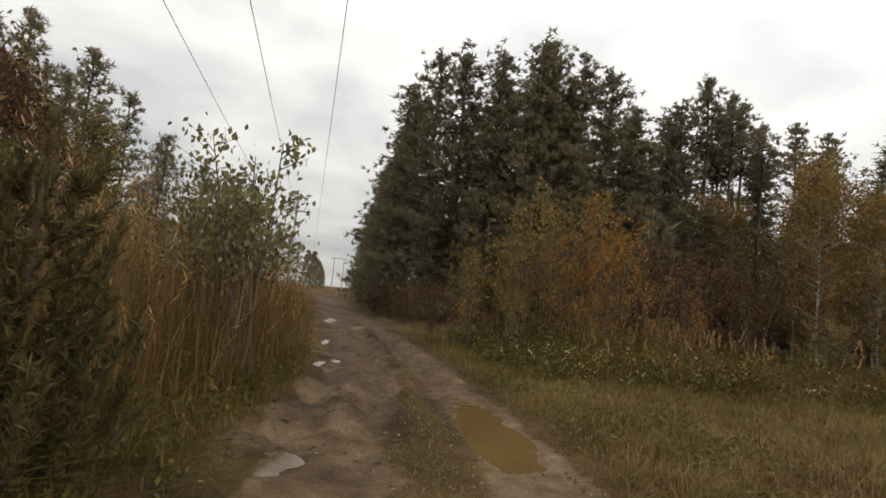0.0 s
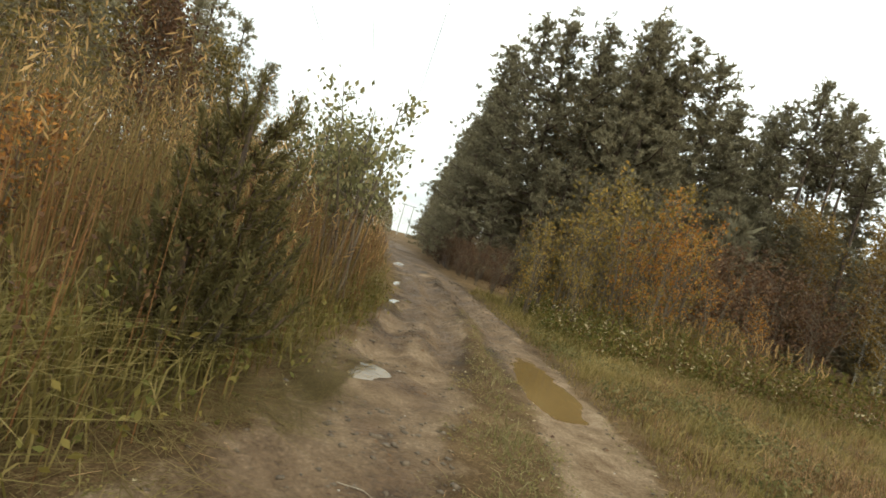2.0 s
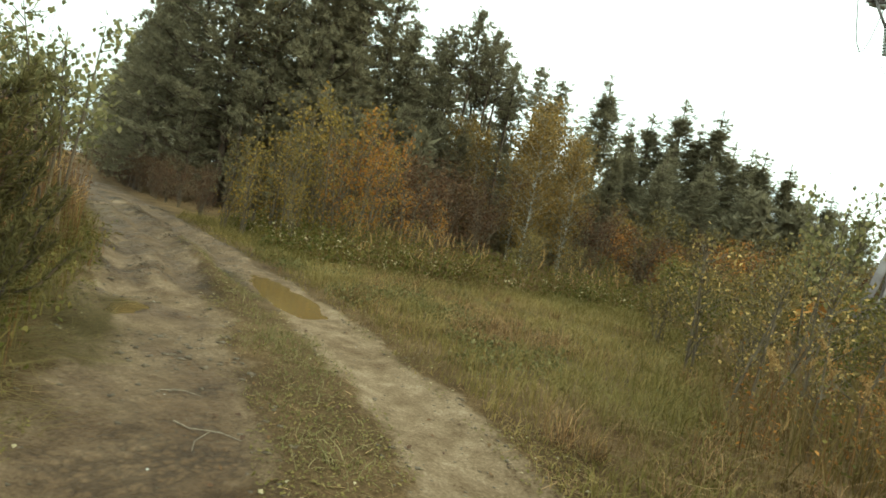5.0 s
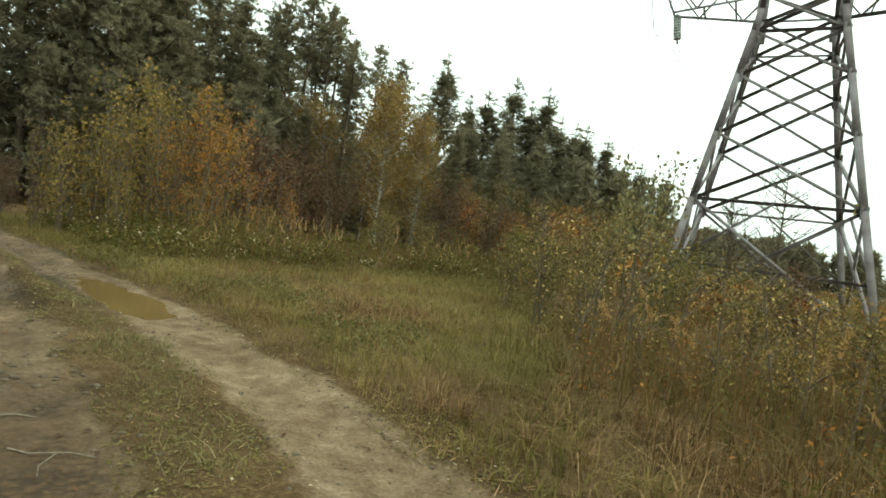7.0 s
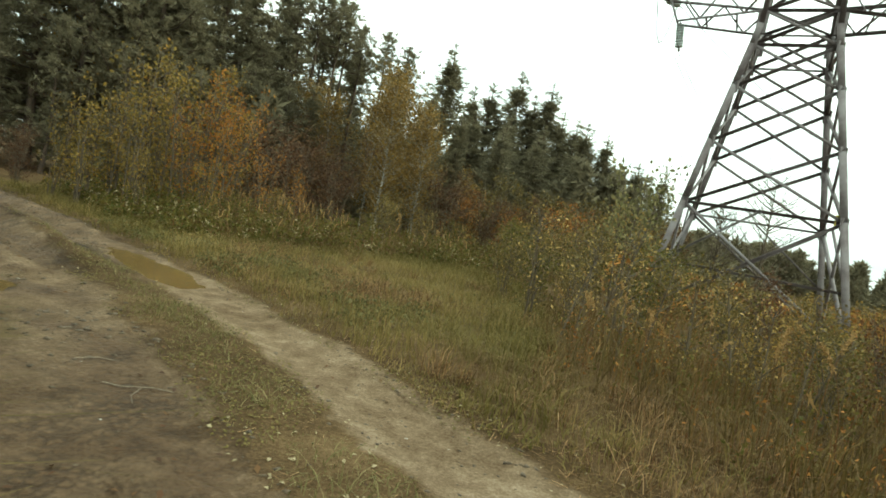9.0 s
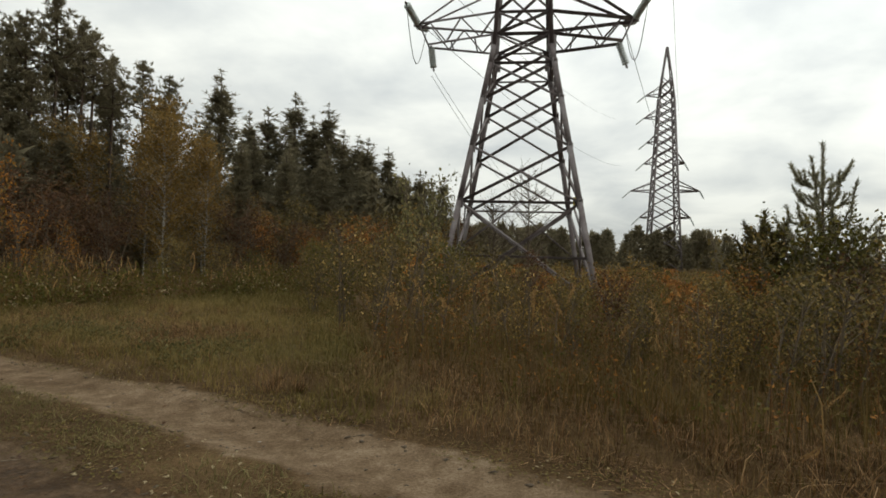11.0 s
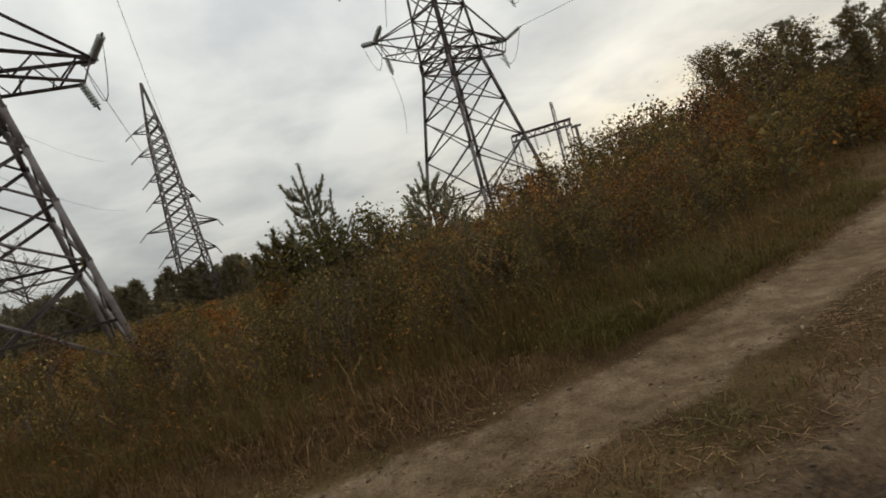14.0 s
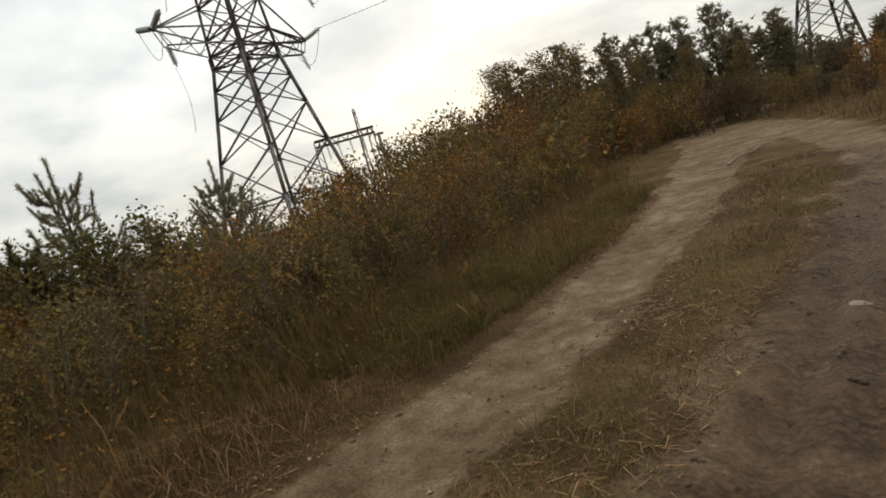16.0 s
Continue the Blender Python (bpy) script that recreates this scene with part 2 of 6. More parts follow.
    where = nt.nodes.new("ShaderNodeMapRange")
    where.inputs[1].default_value, where.inputs[2].default_value = 0.42, 0.58
    link(tex(1.9, 4.0).outputs["Fac"], where.inputs[0])
    soil = nt.nodes.new("ShaderNodeMix")
    soil.data_type, soil.blend_type = "RGBA", "MULTIPLY"
    churned = nt.nodes.new("ShaderNodeMath")
    churned.operation = "MULTIPLY"
    link(where.outputs[0], churned.inputs[0])
    link(damp.outputs["Fac"], churned.inputs[1])
    link(churned.outputs[0], soil.inputs[0])
    link(mix.outputs[2], soil.inputs[6])
    link(dark.outputs[0], soil.inputs[7])
    wet = nt.nodes.new("ShaderNodeMix")
    wet.data_type, wet.blend_type = "RGBA", "MULTIPLY"
    wet.inputs[7].default_value = (0.52, 0.43, 0.335, 1)
    link(damp.outputs["Fac"], wet.inputs[0])
    link(soil.outputs[2], wet.inputs[6])
    link(wet.outputs[2], p.inputs["Base Color"])
    rr = nt.nodes.new("ShaderNodeMapRange")
    rr.inputs[3].default_value, rr.inputs[4].default_value = 0.92, 0.62
    link(damp.outputs["Fac"], rr.inputs[0])
    link(rr.outputs[0], p.inputs["Roughness"])
    b = node(nt, "ShaderNodeBump", Strength=1.0, Distance=0.07)
    lump = nt.nodes.new("ShaderNodeMath")
    lump.operation = "MULTIPLY_ADD"
    lump.inputs[1].default_value = -0.45
    rough_mud = nt.nodes.new("ShaderNodeMath")
    rough_mud.operation = "MULTIPLY"
    link(crumb.outputs["Distance"], rough_mud.inputs[0])
    link(damp.outputs["Fac"], rough_mud.inputs[1])
    link(rough_mud.outputs[0], lump.inputs[0])
    link(s1.outputs[0], lump.inputs[2])
    link(lump.outputs[0], b.inputs["Height"])
    link(b.outputs[0], p.inputs["Normal"])
    sp = nt.nodes.new("ShaderNodeMapRange")
    sp.inputs[3].default_value, sp.inputs[4].default_value = 0.03, 0.16
    link(damp.outputs["Fac"], sp.inputs[0])
    link(sp.outputs[0], p.inputs["Specular IOR Level"])
    return m


M_GROUND, M_WATER, M_STEEL = ground_material(), water_material(), steel_material()
M_PINE_BARK = bark_material("pine_bark", (0.030, 0.022, 0.016), (0.105, 0.066, 0.042))
M_TWIG = bark_material("grey_brown_twig", (0.047, 0.033, 0.020), (0.135, 0.100, 0.062), 12)
M_BIRCH = birch_bark()
M_NEEDLE = leaf_material("pine_needles", [(0.0, (0.098, 0.103, 0.074)), (0.5, (0.150, 0.154, 0.106)), (1.0, (0.205, 0.208, 0.138))], 0.38)
M_NEEDLE_YOUNG = leaf_material("young_pine_needles", [(0.0, (0.130, 0.148, 0.104)), (0.5, (0.215, 0.240, 0.172)), (1.0, (0.33, 0.355, 0.265))], 0.35)
M_NEEDLE_DARK = leaf_material("dark_green_needles", [(0.0, (0.040, 0.042, 0.018)), (0.5, (0.072, 0.072, 0.030)), (1.0, (0.115, 0.108, 0.048))], 0.2)
M_LEAF_ORANGE = leaf_material("orange_aspen_leaves", [(0.0, (0.14, 0.066, 0.022)), (0.35, (0.285, 0.142, 0.033)), (0.65, (0.265, 0.165, 0.040)), (1.0, (0.115, 0.085, 0.026))], 0.4, patch=0.2)
M_LEAF_YELLOW = leaf_material("yellow_birch_leaves", [(0.0, (0.055, 0.050, 0.022)), (0.4, (0.128, 0.104, 0.036)), (0.7, (0.23, 0.175, 0.056)), (1.0, (0.45, 0.34, 0.11))], 0.35, patch=0.3)
M_LEAF_PALE = leaf_material("pale_yellow_birch_leaves", [(0.0, (0.060, 0.055, 0.024)), (0.5, (0.150, 0.125, 0.050)), (0.8, (0.29, 0.235, 0.095)), (1.0, (0.50, 0.41, 0.18))], 0.3, patch=0.2)
M_LEAF_GOLD = leaf_material("yellow_green_aspen_leaves", [(0.0, (0.070, 0.062, 0.022)), (0.35, (0.140, 0.120, 0.038)), (0.7, (0.225, 0.180, 0.050)), (1.0, (0.27, 0.165, 0.042))], 0.35, patch=0.2)
M_LEAF_OLIVE = leaf_material("olive_leaves", [(0.0, (0.046, 0.048, 0.020)), (0.5, (0.105, 0.095, 0.036)), (0.8, (0.20, 0.165, 0.060)), (1.0, (0.36, 0.30, 0.13))], 0.3, patch=0.3)
M_LEAF_SAPLING = leaf_material("pale_green_leaves", [(0.0, (0.060, 0.070, 0.032)), (0.5, (0.125, 0.135, 0.065)), (1.0, (0.30, 0.30, 0.16))], 0.4)
M_LEAF_RUST = leaf_material("rust_brown_leaves", [(0.0, (0.050, 0.028, 0.014)), (0.45, (0.140, 0.074, 0.024)), (0.75, (0.265, 0.140, 0.040)), (1.0, (0.50, 0.28, 0.080))], 0.3, patch=0.3)
M_WEED = leaf_material("dark_weed_leaves", [(0.0, (0.038, 0.047, 0.013)), (0.5, (0.075, 0.081, 0.021)), (1.0, (0.163, 0.140, 0.044))], 0.25)
M_PALE_LEAF = leaf_material("pale_leaf_undersides", [(0.0, (0.188, 0.180, 0.111)), (1.0, (0.328, 0.315, 0.211))], 0.2)
M_STRAW = leaf_material("dry_straw", [(0.0, (0.045, 0.039, 0.016)), (0.5, (0.088, 0.075, 0.031)), (1.0, (0.165, 0.138, 0.062))], 0.3)
M_REED = leaf_material("golden_reed", [(0.0, (0.045, 0.042, 0.017)), (0.45, (0.100, 0.085, 0.034)), (0.8, (0.172, 0.138, 0.057)), (1.0, (0.28, 0.225, 0.105))], 0.35, patch=0.3)
M_PLUME = leaf_material("seed_plumes", [(0.0, (0.183, 0.124, 0.053)), (1.0, (0.350, 0.264, 0.125))], 0.35)
M_TURF = leaf_material("meadow_grass", [(0.0, (0.074, 0.076, 0.027)), (0.4, (0.138, 0.127, 0.045)), (0.7, (0.230, 0.192, 0.084)), (1.0, (0.36, 0.295, 0.16))], 0.3, patch=0.6)
M_RANK = leaf_material("rank_grass", [(0.0, (0.050, 0.045, 0.017)), (0.45, (0.098, 0.080, 0.029)), (0.75, (0.175, 0.126, 0.050)), (1.0, (0.31, 0.225, 0.10))], 0.3, patch=0.45)
M_STRIP = leaf_material("trodden_grass", [(0.0, (0.052, 0.062, 0.024)), (0.5, (0.108, 0.112, 0.046)), (1.0, (0.225, 0.210, 0.112))], 0.2, patch=0.4)
M_BROWN_GRASS = leaf_material("brown_grass", [(0.0, (0.055, 0.043, 0.019)), (0.5, (0.110, 0.086, 0.040)), (1.0, (0.225, 0.182, 0.092))], 0.3, patch=0.4)
M_LEAF_BEND = leaf_material("olive_brown_birch_leaves", [(0.0, (0.060, 0.055, 0.026)), (0.5, (0.125, 0.105, 0.044)), (1.0, (0.23, 0.18, 0.075))], 0.4, patch=0.25)
M_GREEN_GRASS = leaf_material("lush_verge_grass", [(0.0, (0.054, 0.056, 0.017)), (0.5, (0.112, 0.105, 0.034)), (1.0, (0.21, 0.180, 0.078))], 0.3, patch=0.4)
M_LEAF_BIRCH = leaf_material("birch_crown_leaves", [(0.0, (0.076, 0.064, 0.028)), (0.5, (0.158, 0.122, 0.042)), (1.0, (0.29, 0.208, 0.066))], 0.4, patch=0.25)
M_LITTER = leaf_material("weathered_straw", [(0.0, (0.045, 0.028, 0.013)), (0.45, (0.110, 0.072, 0.034)), (0.8, (0.215, 0.150, 0.074)), (1.0, (0.40, 0.30, 0.17))], 0.15, patch=0.15)
M_LEAF_MAROON = leaf_material("dark_maroon_leaves", [(0.0, (0.038, 0.026, 0.019)), (0.5, (0.074, 0.046, 0.027)), (0.85, (0.115, 0.074, 0.036)), (1.0, (0.20, 0.125, 0.05))], 0.25, patch=0.3)
M_BROWN_STEM = leaf_material("dead_stalks", [(0.0, (0.062, 0.035, 0.017)), (1.0, (0.177, 0.100, 0.043))], 0.0)
M_GLASS_INS = plain_material("insulator_glass", (0.34, 0.37, 0.36), (0.52, 0.55, 0.53), 0.25)
M_WIRE = plain_material("aluminium_wire", (0.07, 0.07, 0.075), (0.14, 0.14, 0.145), 0.5, 0.4)
M_CONCRETE = plain_material("weathered_concrete", (0.20, 0.195, 0.185), (0.34, 0.33, 0.31), 0.9)
M_DEADWOOD = plain_material("dead_wood", (0.10, 0.075, 0.05), (0.26, 0.205, 0.145), 0.9, 0, 20)
M_STONE = plain_material("pale_stone", (0.20, 0.18, 0.15), (0.38, 0.345, 0.29), 0.9, 0, 12)
M_CLOD = plain_material("soil_clods", (0.036, 0.024, 0.014), (0.115, 0.080, 0.046), 0.9, 0, 9)
M_YELLOW = plain_material("yellow_paint", (0.42, 0.34, 0.06), (0.60, 0.50, 0.10), 0.6)

# ---- mesh helpers ----


def mesh_np(name, verts, faces, materials, index=None):
    """A mesh from arrays; all faces have the same number of corners."""
    verts, faces = np.asarray(verts, np.float32), np.asarray(faces, np.int32)
    me = bpy.data.meshes.new(name)
    k = faces.shape[1]
    me.vertices.add(len(verts))
    me.vertices.foreach_set("co", verts.ravel())
    me.loops.add(faces.size)
    me.loops.foreach_set("vertex_index", faces.ravel())
    me.polygons.add(len(faces))
    me.polygons.foreach_set("loop_start", np.arange(0, faces.size, k, dtype=np.int32))
    for mat in materials:
        me.materials.append(mat)
    if index is not None:
        me.polygons.foreach_set("material_index", np.asarray(index, np.int32))
    me.update(calc_edges=True)
    return me


def part_np(name, geometry, material, parent=None, label="", smooth=False):
    ob = new(name, mesh_np(name, *geometry, [material]))
    if smooth:
        ob.data.polygons.foreach_set("use_smooth", np.ones(len(ob.data.polygons), bool))
    ob.parent = parent
    return tagged(ob, label)


def part(name, bm, material, parent, label=""):
    """Links a bmesh as one mesh object under a thing or a part."""
    me = bpy.data.meshes.new(name)
    bm.to_mesh(me)
    bm.free()
    me.materials.append(material)
    ob = new(name, me)
    ob.parent = parent
    return tagged(ob, label)


def joined(pieces):
    """Joins (verts, faces) pairs with the same face size."""
    vs, fs, n = [], [], 0
    for v, f in pieces:
        vs.append(v)
        fs.append(np.asarray(f) + n)
        n += len(v)
    return np.concatenate(vs), np.concatenate(fs)


def tube(points, radii, sides=6):
    """A tapered tube of quads along points."""
    pts, radii = np.asarray(points, float), np.asarray(radii, float)
    tang = np.gradient(pts, axis=0)
    tang /= np.linalg.norm(tang, axis=1)[:, None] + 1e-9
    ref = np.where(np.abs(tang[:, 2:3]) > 0.9, [[1.0, 0, 0]], [[0, 0, 1.0]])
    u = np.cross(tang, ref)
    u /= np.linalg.norm(u, axis=1)[:, None] + 1e-9
    w = np.cross(tang, u)
    a = np.arange(sides) * 2 * np.pi / sides
    v = pts[:, None] + radii[:, None, None] * (np.cos(a)[None, :, None] * u[:, None] + np.sin(a)[None, :, None] * w[:, None])
    i, j = np.meshgrid(np.arange(len(pts) - 1), np.arange(sides), indexing="ij")
    i, j = i.ravel(), j.ravel()
    k = (j + 1) % sides
    return v.reshape(-1, 3), np.stack([i * sides + j, i * sides + k, (i + 1) * sides + k, (i + 1) * sides + j], 1)


def unit(v):
    return v / (np.linalg.norm(v, axis=-1, keepdims=True) + 1e-9)


def leaves(rng, centres, size, droop=0.3, spread=0.35, narrow=0.62):
    """Pointed leaves as folded rhombs, one at each centre."""
    n = len(centres)
    d = unit(rng.normal(size=(n, 3)) + [0, 0, -droop])
    s = unit(np.cross(d, rng.normal(size=(n, 3))))
    up = np.cross(d, s)
    L = (size * rng.uniform(1 - spread, 1 + spread, n))[:, None]
    v = np.stack([centres - d * L * 0.5, centres + s * L * narrow * 0.5 + up * L * 0.08, centres + d * L * 0.5, centres - s * L * narrow * 0.5 + up * L * 0.08], 1)
    f = np.arange(4 * n).reshape(n, 4)
    return v.reshape(-1, 3), f


def blades(rng, base, height, width, lean=0.35, bend=0.5):
    """Grass blades: two bent quads each, the last one closing to a narrow tip."""
    n = len(base)
    a = rng.uniform(0, 2 * np.pi, n)
    side = np.stack([np.cos(a), np.sin(a), 0 * a], 1)
    b = rng.uniform(0, 2 * np.pi, n)
    out = np.stack([np.cos(b), np.sin(b), 0 * b], 1) * (rng.uniform(0, 1, n) ** 1.3 * lean)[:, None]
    h = height[:, None] if np.ndim(height) else height
    w = width[:, None] if np.ndim(width) else width
    up = np.array([0, 0, 1.0])
    m = base + (up * 0.55 + out * 0.45) * h
    t = base + (up * (1 - 0.25 * bend) + out * (1 + bend)) * h
    v = np.stack([base - side * w, base + side * w, m - side * w * 0.8, m + side * w * 0.8, t - side * w * 0.15, t + side * w * 0.15], 1)
    o = np.arange(n)[:, None] * 6
    f = np.concatenate([o + [0, 1, 3, 2], o + [2, 3, 5, 4]])
    return v.reshape(-1, 3), f


def needles(rng, centres, axis, length, width, count, cone=0.9):
    """Tufts of flat needles, one narrow triangle each, fanning round an axis."""
    n = len(centres)
    d = unit(axis[:, None, :] + rng.normal(size=(n, count, 3)) * cone)
    s = unit(np.cross(d, rng.normal(size=(n, count, 3))))
    L = length * rng.uniform(0.6, 1.15, (n, count, 1))
    c = centres[:, None, :] + rng.normal(size=(n, count, 3)) * length * 0.12
    v = np.stack([c - s * width, c + s * width, c + d * L], 2)
    return v.reshape(-1, 3), np.arange(3 * n * count).reshape(-1, 3)


def polyline_distance(x, y, line, half):
    """Distance to a polyline with a half width at each corner, less that half width; and how far along the nearest point lies in x."""
    best, along = np.full(x.shape, 1e9), np.zeros(x.shape)
    for (x0, y0), (x1, y1), h0, h1 in zip(line[:-1], line[1:], half[:-1], half[1:]):
        dx, dy = x1 - x0, y1 - y0
        t = np.clip(((x - x0) * dx + (y - y0) * dy) / (dx * dx + dy * dy), 0, 1)
        d = np.hypot(x - x0 - t * dx, y - y0 - t * dy) - (h0 + (h1 - h0) * t)
        along = np.where(d < best, x0 + t * dx, along)
        best = np.minimum(best, d)
    return best, along


def value_noise(x, y, cell, seed):
    """Smooth noise between 0 and 1 over the plan."""
    def corner(i, j):
        s = np.sin(i * 127.1 + j * 311.7 + seed * 74.7) * 43758.5453
        return s - np.floor(s)
    gx, gy = x / cell, y / cell
    i, j = np.floor(gx), np.floor(gy)
    u, v = gx - i, gy - j
    u, v = u * u * (3 - 2 * u), v * v * (3 - 2 * v)
    return (corner(i, j) * (1 - u) + corner(i + 1, j) * u) * (1 - v) + (corner(i, j + 1) * (1 - u) + corner(i + 1, j + 1) * u) * v


# ---- ground ----
PATH_LINE = [(-160, 48.6), (-60, 21.4), (-37, 15.6), (-25, 12.8), (-13, 9.6), (-10, 8.7), (-6.8, 7.7), (-5.0, 6.9), (-3.6, 6.3), (-2.1, 5.42), (-1, 4.85), (0, 4.25),
             (1.5, 3.5), (3, 2.87), (4.5, 2.45), (6.3, 2.2), (9, 1.9), (13, 1.6), (18, 1.5), (28, 1.4), (40, 2.2)]
PATH_HALF = [0.6, 0.5, 0.5, 0.5, 0.5, 0.46, 0.46, 0.46, 0.48, 0.5, 0.52, 0.54, 0.56, 0.57, 0.57, 0.57, 0.58, 0.72, 0.95, 1.4, 2.0]
RUT_LINE = [(-160, 46.8), (-60, 19.6), (-37, 14.0), (-25, 11.3), (-16, 9.0), (-12, 7.6), (-7.5, 5.7), (-5, 4.6), (-3.7, 4.0), (-2, 3.1), (0, 1.9), (2, 1.0), (3.6, 0.55),
            (5.3, 0.1), (7.5, -0.55), (11.3, -1.4), (18, -1.75), (26, -1.0), (40, 2.0)]
RUT_HALF = [0.7, 0.65, 0.7, 0.7, 0.75, 0.78, 0.75, 0.72, 0.75, 0.7, 0.6, 0.5, 0.5, 0.5, 0.55, 0.6, 0.7, 1.2, 2.0]
PUDDLES = [((-7.95, 8.02), 1.8, 0.40, -20.0), ((-7.12, 5.22), 0.38, 0.21, -20.0), ((-13.5, 7.25), 0.5, 0.10, -25.0), ((-14.1, 7.8), 0.4, 0.08, -20.0), ((-18.0, 8.6), 0.8, 0.12, -22.0), ((-28.0, 11.5), 1.6, 0.25, -20.0), ((5.3, 0.05), 0.11, 0.06, 35.0), ((4.75, -0.12), 0.09, 0.05, 20.0)]


def puddle_field(x, y):
    """Below 1 inside a puddle."""
    best = np.full(x.shape, 9.0)
    for (cx, cy), a, b, turn in PUDDLES:
        c, s = math.cos(radians(turn)), math.sin(radians(turn))
        u, v = (x - cx) * c + (y - cy) * s, -(x - cx) * s + (y - cy) * c
        r = np.hypot(u / a, v / b) + 0.3 * (value_noise(x, y, 0.5, 3) - 0.5) + (0.9 if a < 1 else 0.34) * (value_noise(x, y, 0.17, 31) - 0.5)
        best = np.minimum(best, r)
    return best


def tracks(x, y):
    d1, _ = polyline_distance(x, y, PATH_LINE, PATH_HALF)
    d2, _ = polyline_distance(x, y, RUT_LINE, RUT_HALF)
    return d1, d2


def bank(x, y):
    """How far a place lies on the grassy bank beyond the rut, away from the path."""
    edge = np.interp(x, [-160, -51, -15.9, -10.1, -7.5, -5.0, -3.7, -1.0, 3.0, 8.0, 16, 40], [45.5, 16.6, 7.9, 6.1, 4.9, 3.7, 2.95, 1.2, -0.6, -1.8, -3.2, -2.5])
    return edge - y


def cross_trail(x, y):
    """Place across the trail, from its middle, where both ruts run together down the cutting."""
    mid = (np.interp(x, *np.array(PATH_LINE).T) + np.interp(x, *np.array(RUT_LINE).T)) / 2
    return (y - mid) * 0.94


def rutted(x, y):
    """Wheel ruts and ridges lengthwise, strongest down the cutting: about -1 in a trough, 1 on a ridge."""
    v = cross_trail(x, y) + 0.25 * (value_noise(x, y, 3.0, 41) - 0.5)
    wave = np.cos(v * 2 * np.pi / 0.95) + 0.8 * (value_noise(x * 0.35, v * 3.2, 0.7, 42) - 0.5) * 2
    amount = np.clip((-6.2 - x) / 3, 0, 1) * np.clip(1.25 - np.abs(v) / 2.0, 0, 1)
    return np.clip(wave, -1, 1), amount


def ground_height(x, y):
    x, y = np.asarray(x, float), np.asarray(y, float)
    d1, d2 = tracks(x, y)
    d = np.minimum(d1, d2)
    z = 0.05 * (value_noise(x, y, 2.5, 1) - 0.5) + 0.10 * (value_noise(x, y, 7.0, 2) - 0.5)
    near = np.clip(1.0 - np.maximum(d, 0) / 1.2, 0, 1)
    z = z * (1 - 0.6 * near)
    z -= 0.05 * np.clip(-d / 0.35, 0, 1)
    z += 0.02 * (value_noise(x, y, 0.55, 4) - 0.5) * np.clip(1.0 - d / 0.4, 0, 1)
    z += 0.016 * (value_noise(x, y, 0.16, 5) - 0.5) * np.clip(1.0 - d / 0.2, 0, 1)
    z += 0.20 * np.clip((bank(x, y) - 0.1) / 1.6, 0, 1) * np.clip((-2.0 - x) / 2, 0, 1)
    wave, amount = rutted(x, y)
    z += 0.085 * wave * amount
    v = y - np.interp(x, *np.array(RUT_LINE).T)
    press = np.clip((x - 1.5) / 2.0, 0, 1) * np.clip((17 - x) / 4, 0, 1) * np.clip(1.0 - np.abs(v) / 1.1, 0, 1)
    z += press * (0.05 * np.cos((v + 0.12 * value_noise(x, y, 1.5, 81)) * 2 * np.pi / 0.42) + 0.05 * (value_noise(x, y, 0.3, 82) - 0.5))
    churn = np.clip((-4.6 - x) / 4, 0, 1) * np.clip((30 + x) / 6, 0, 1) * np.clip(1.0 - d / 0.3, 0, 1)
    z += churn * (0.12 * (value_noise(x * 0.5, y * 1.6, 0.5, 6) - 0.5) + 0.09 * (value_noise(x, y, 0.26, 7) - 0.5))
    p = puddle_field(x, y)
    flat = np.clip((2.2 - p) / 1.0, 0, 1)
    z = z * (1 - flat) - 0.03 * flat
    return z - 0.05 * np.clip((1.2 - p) / 0.5, 0, 1)


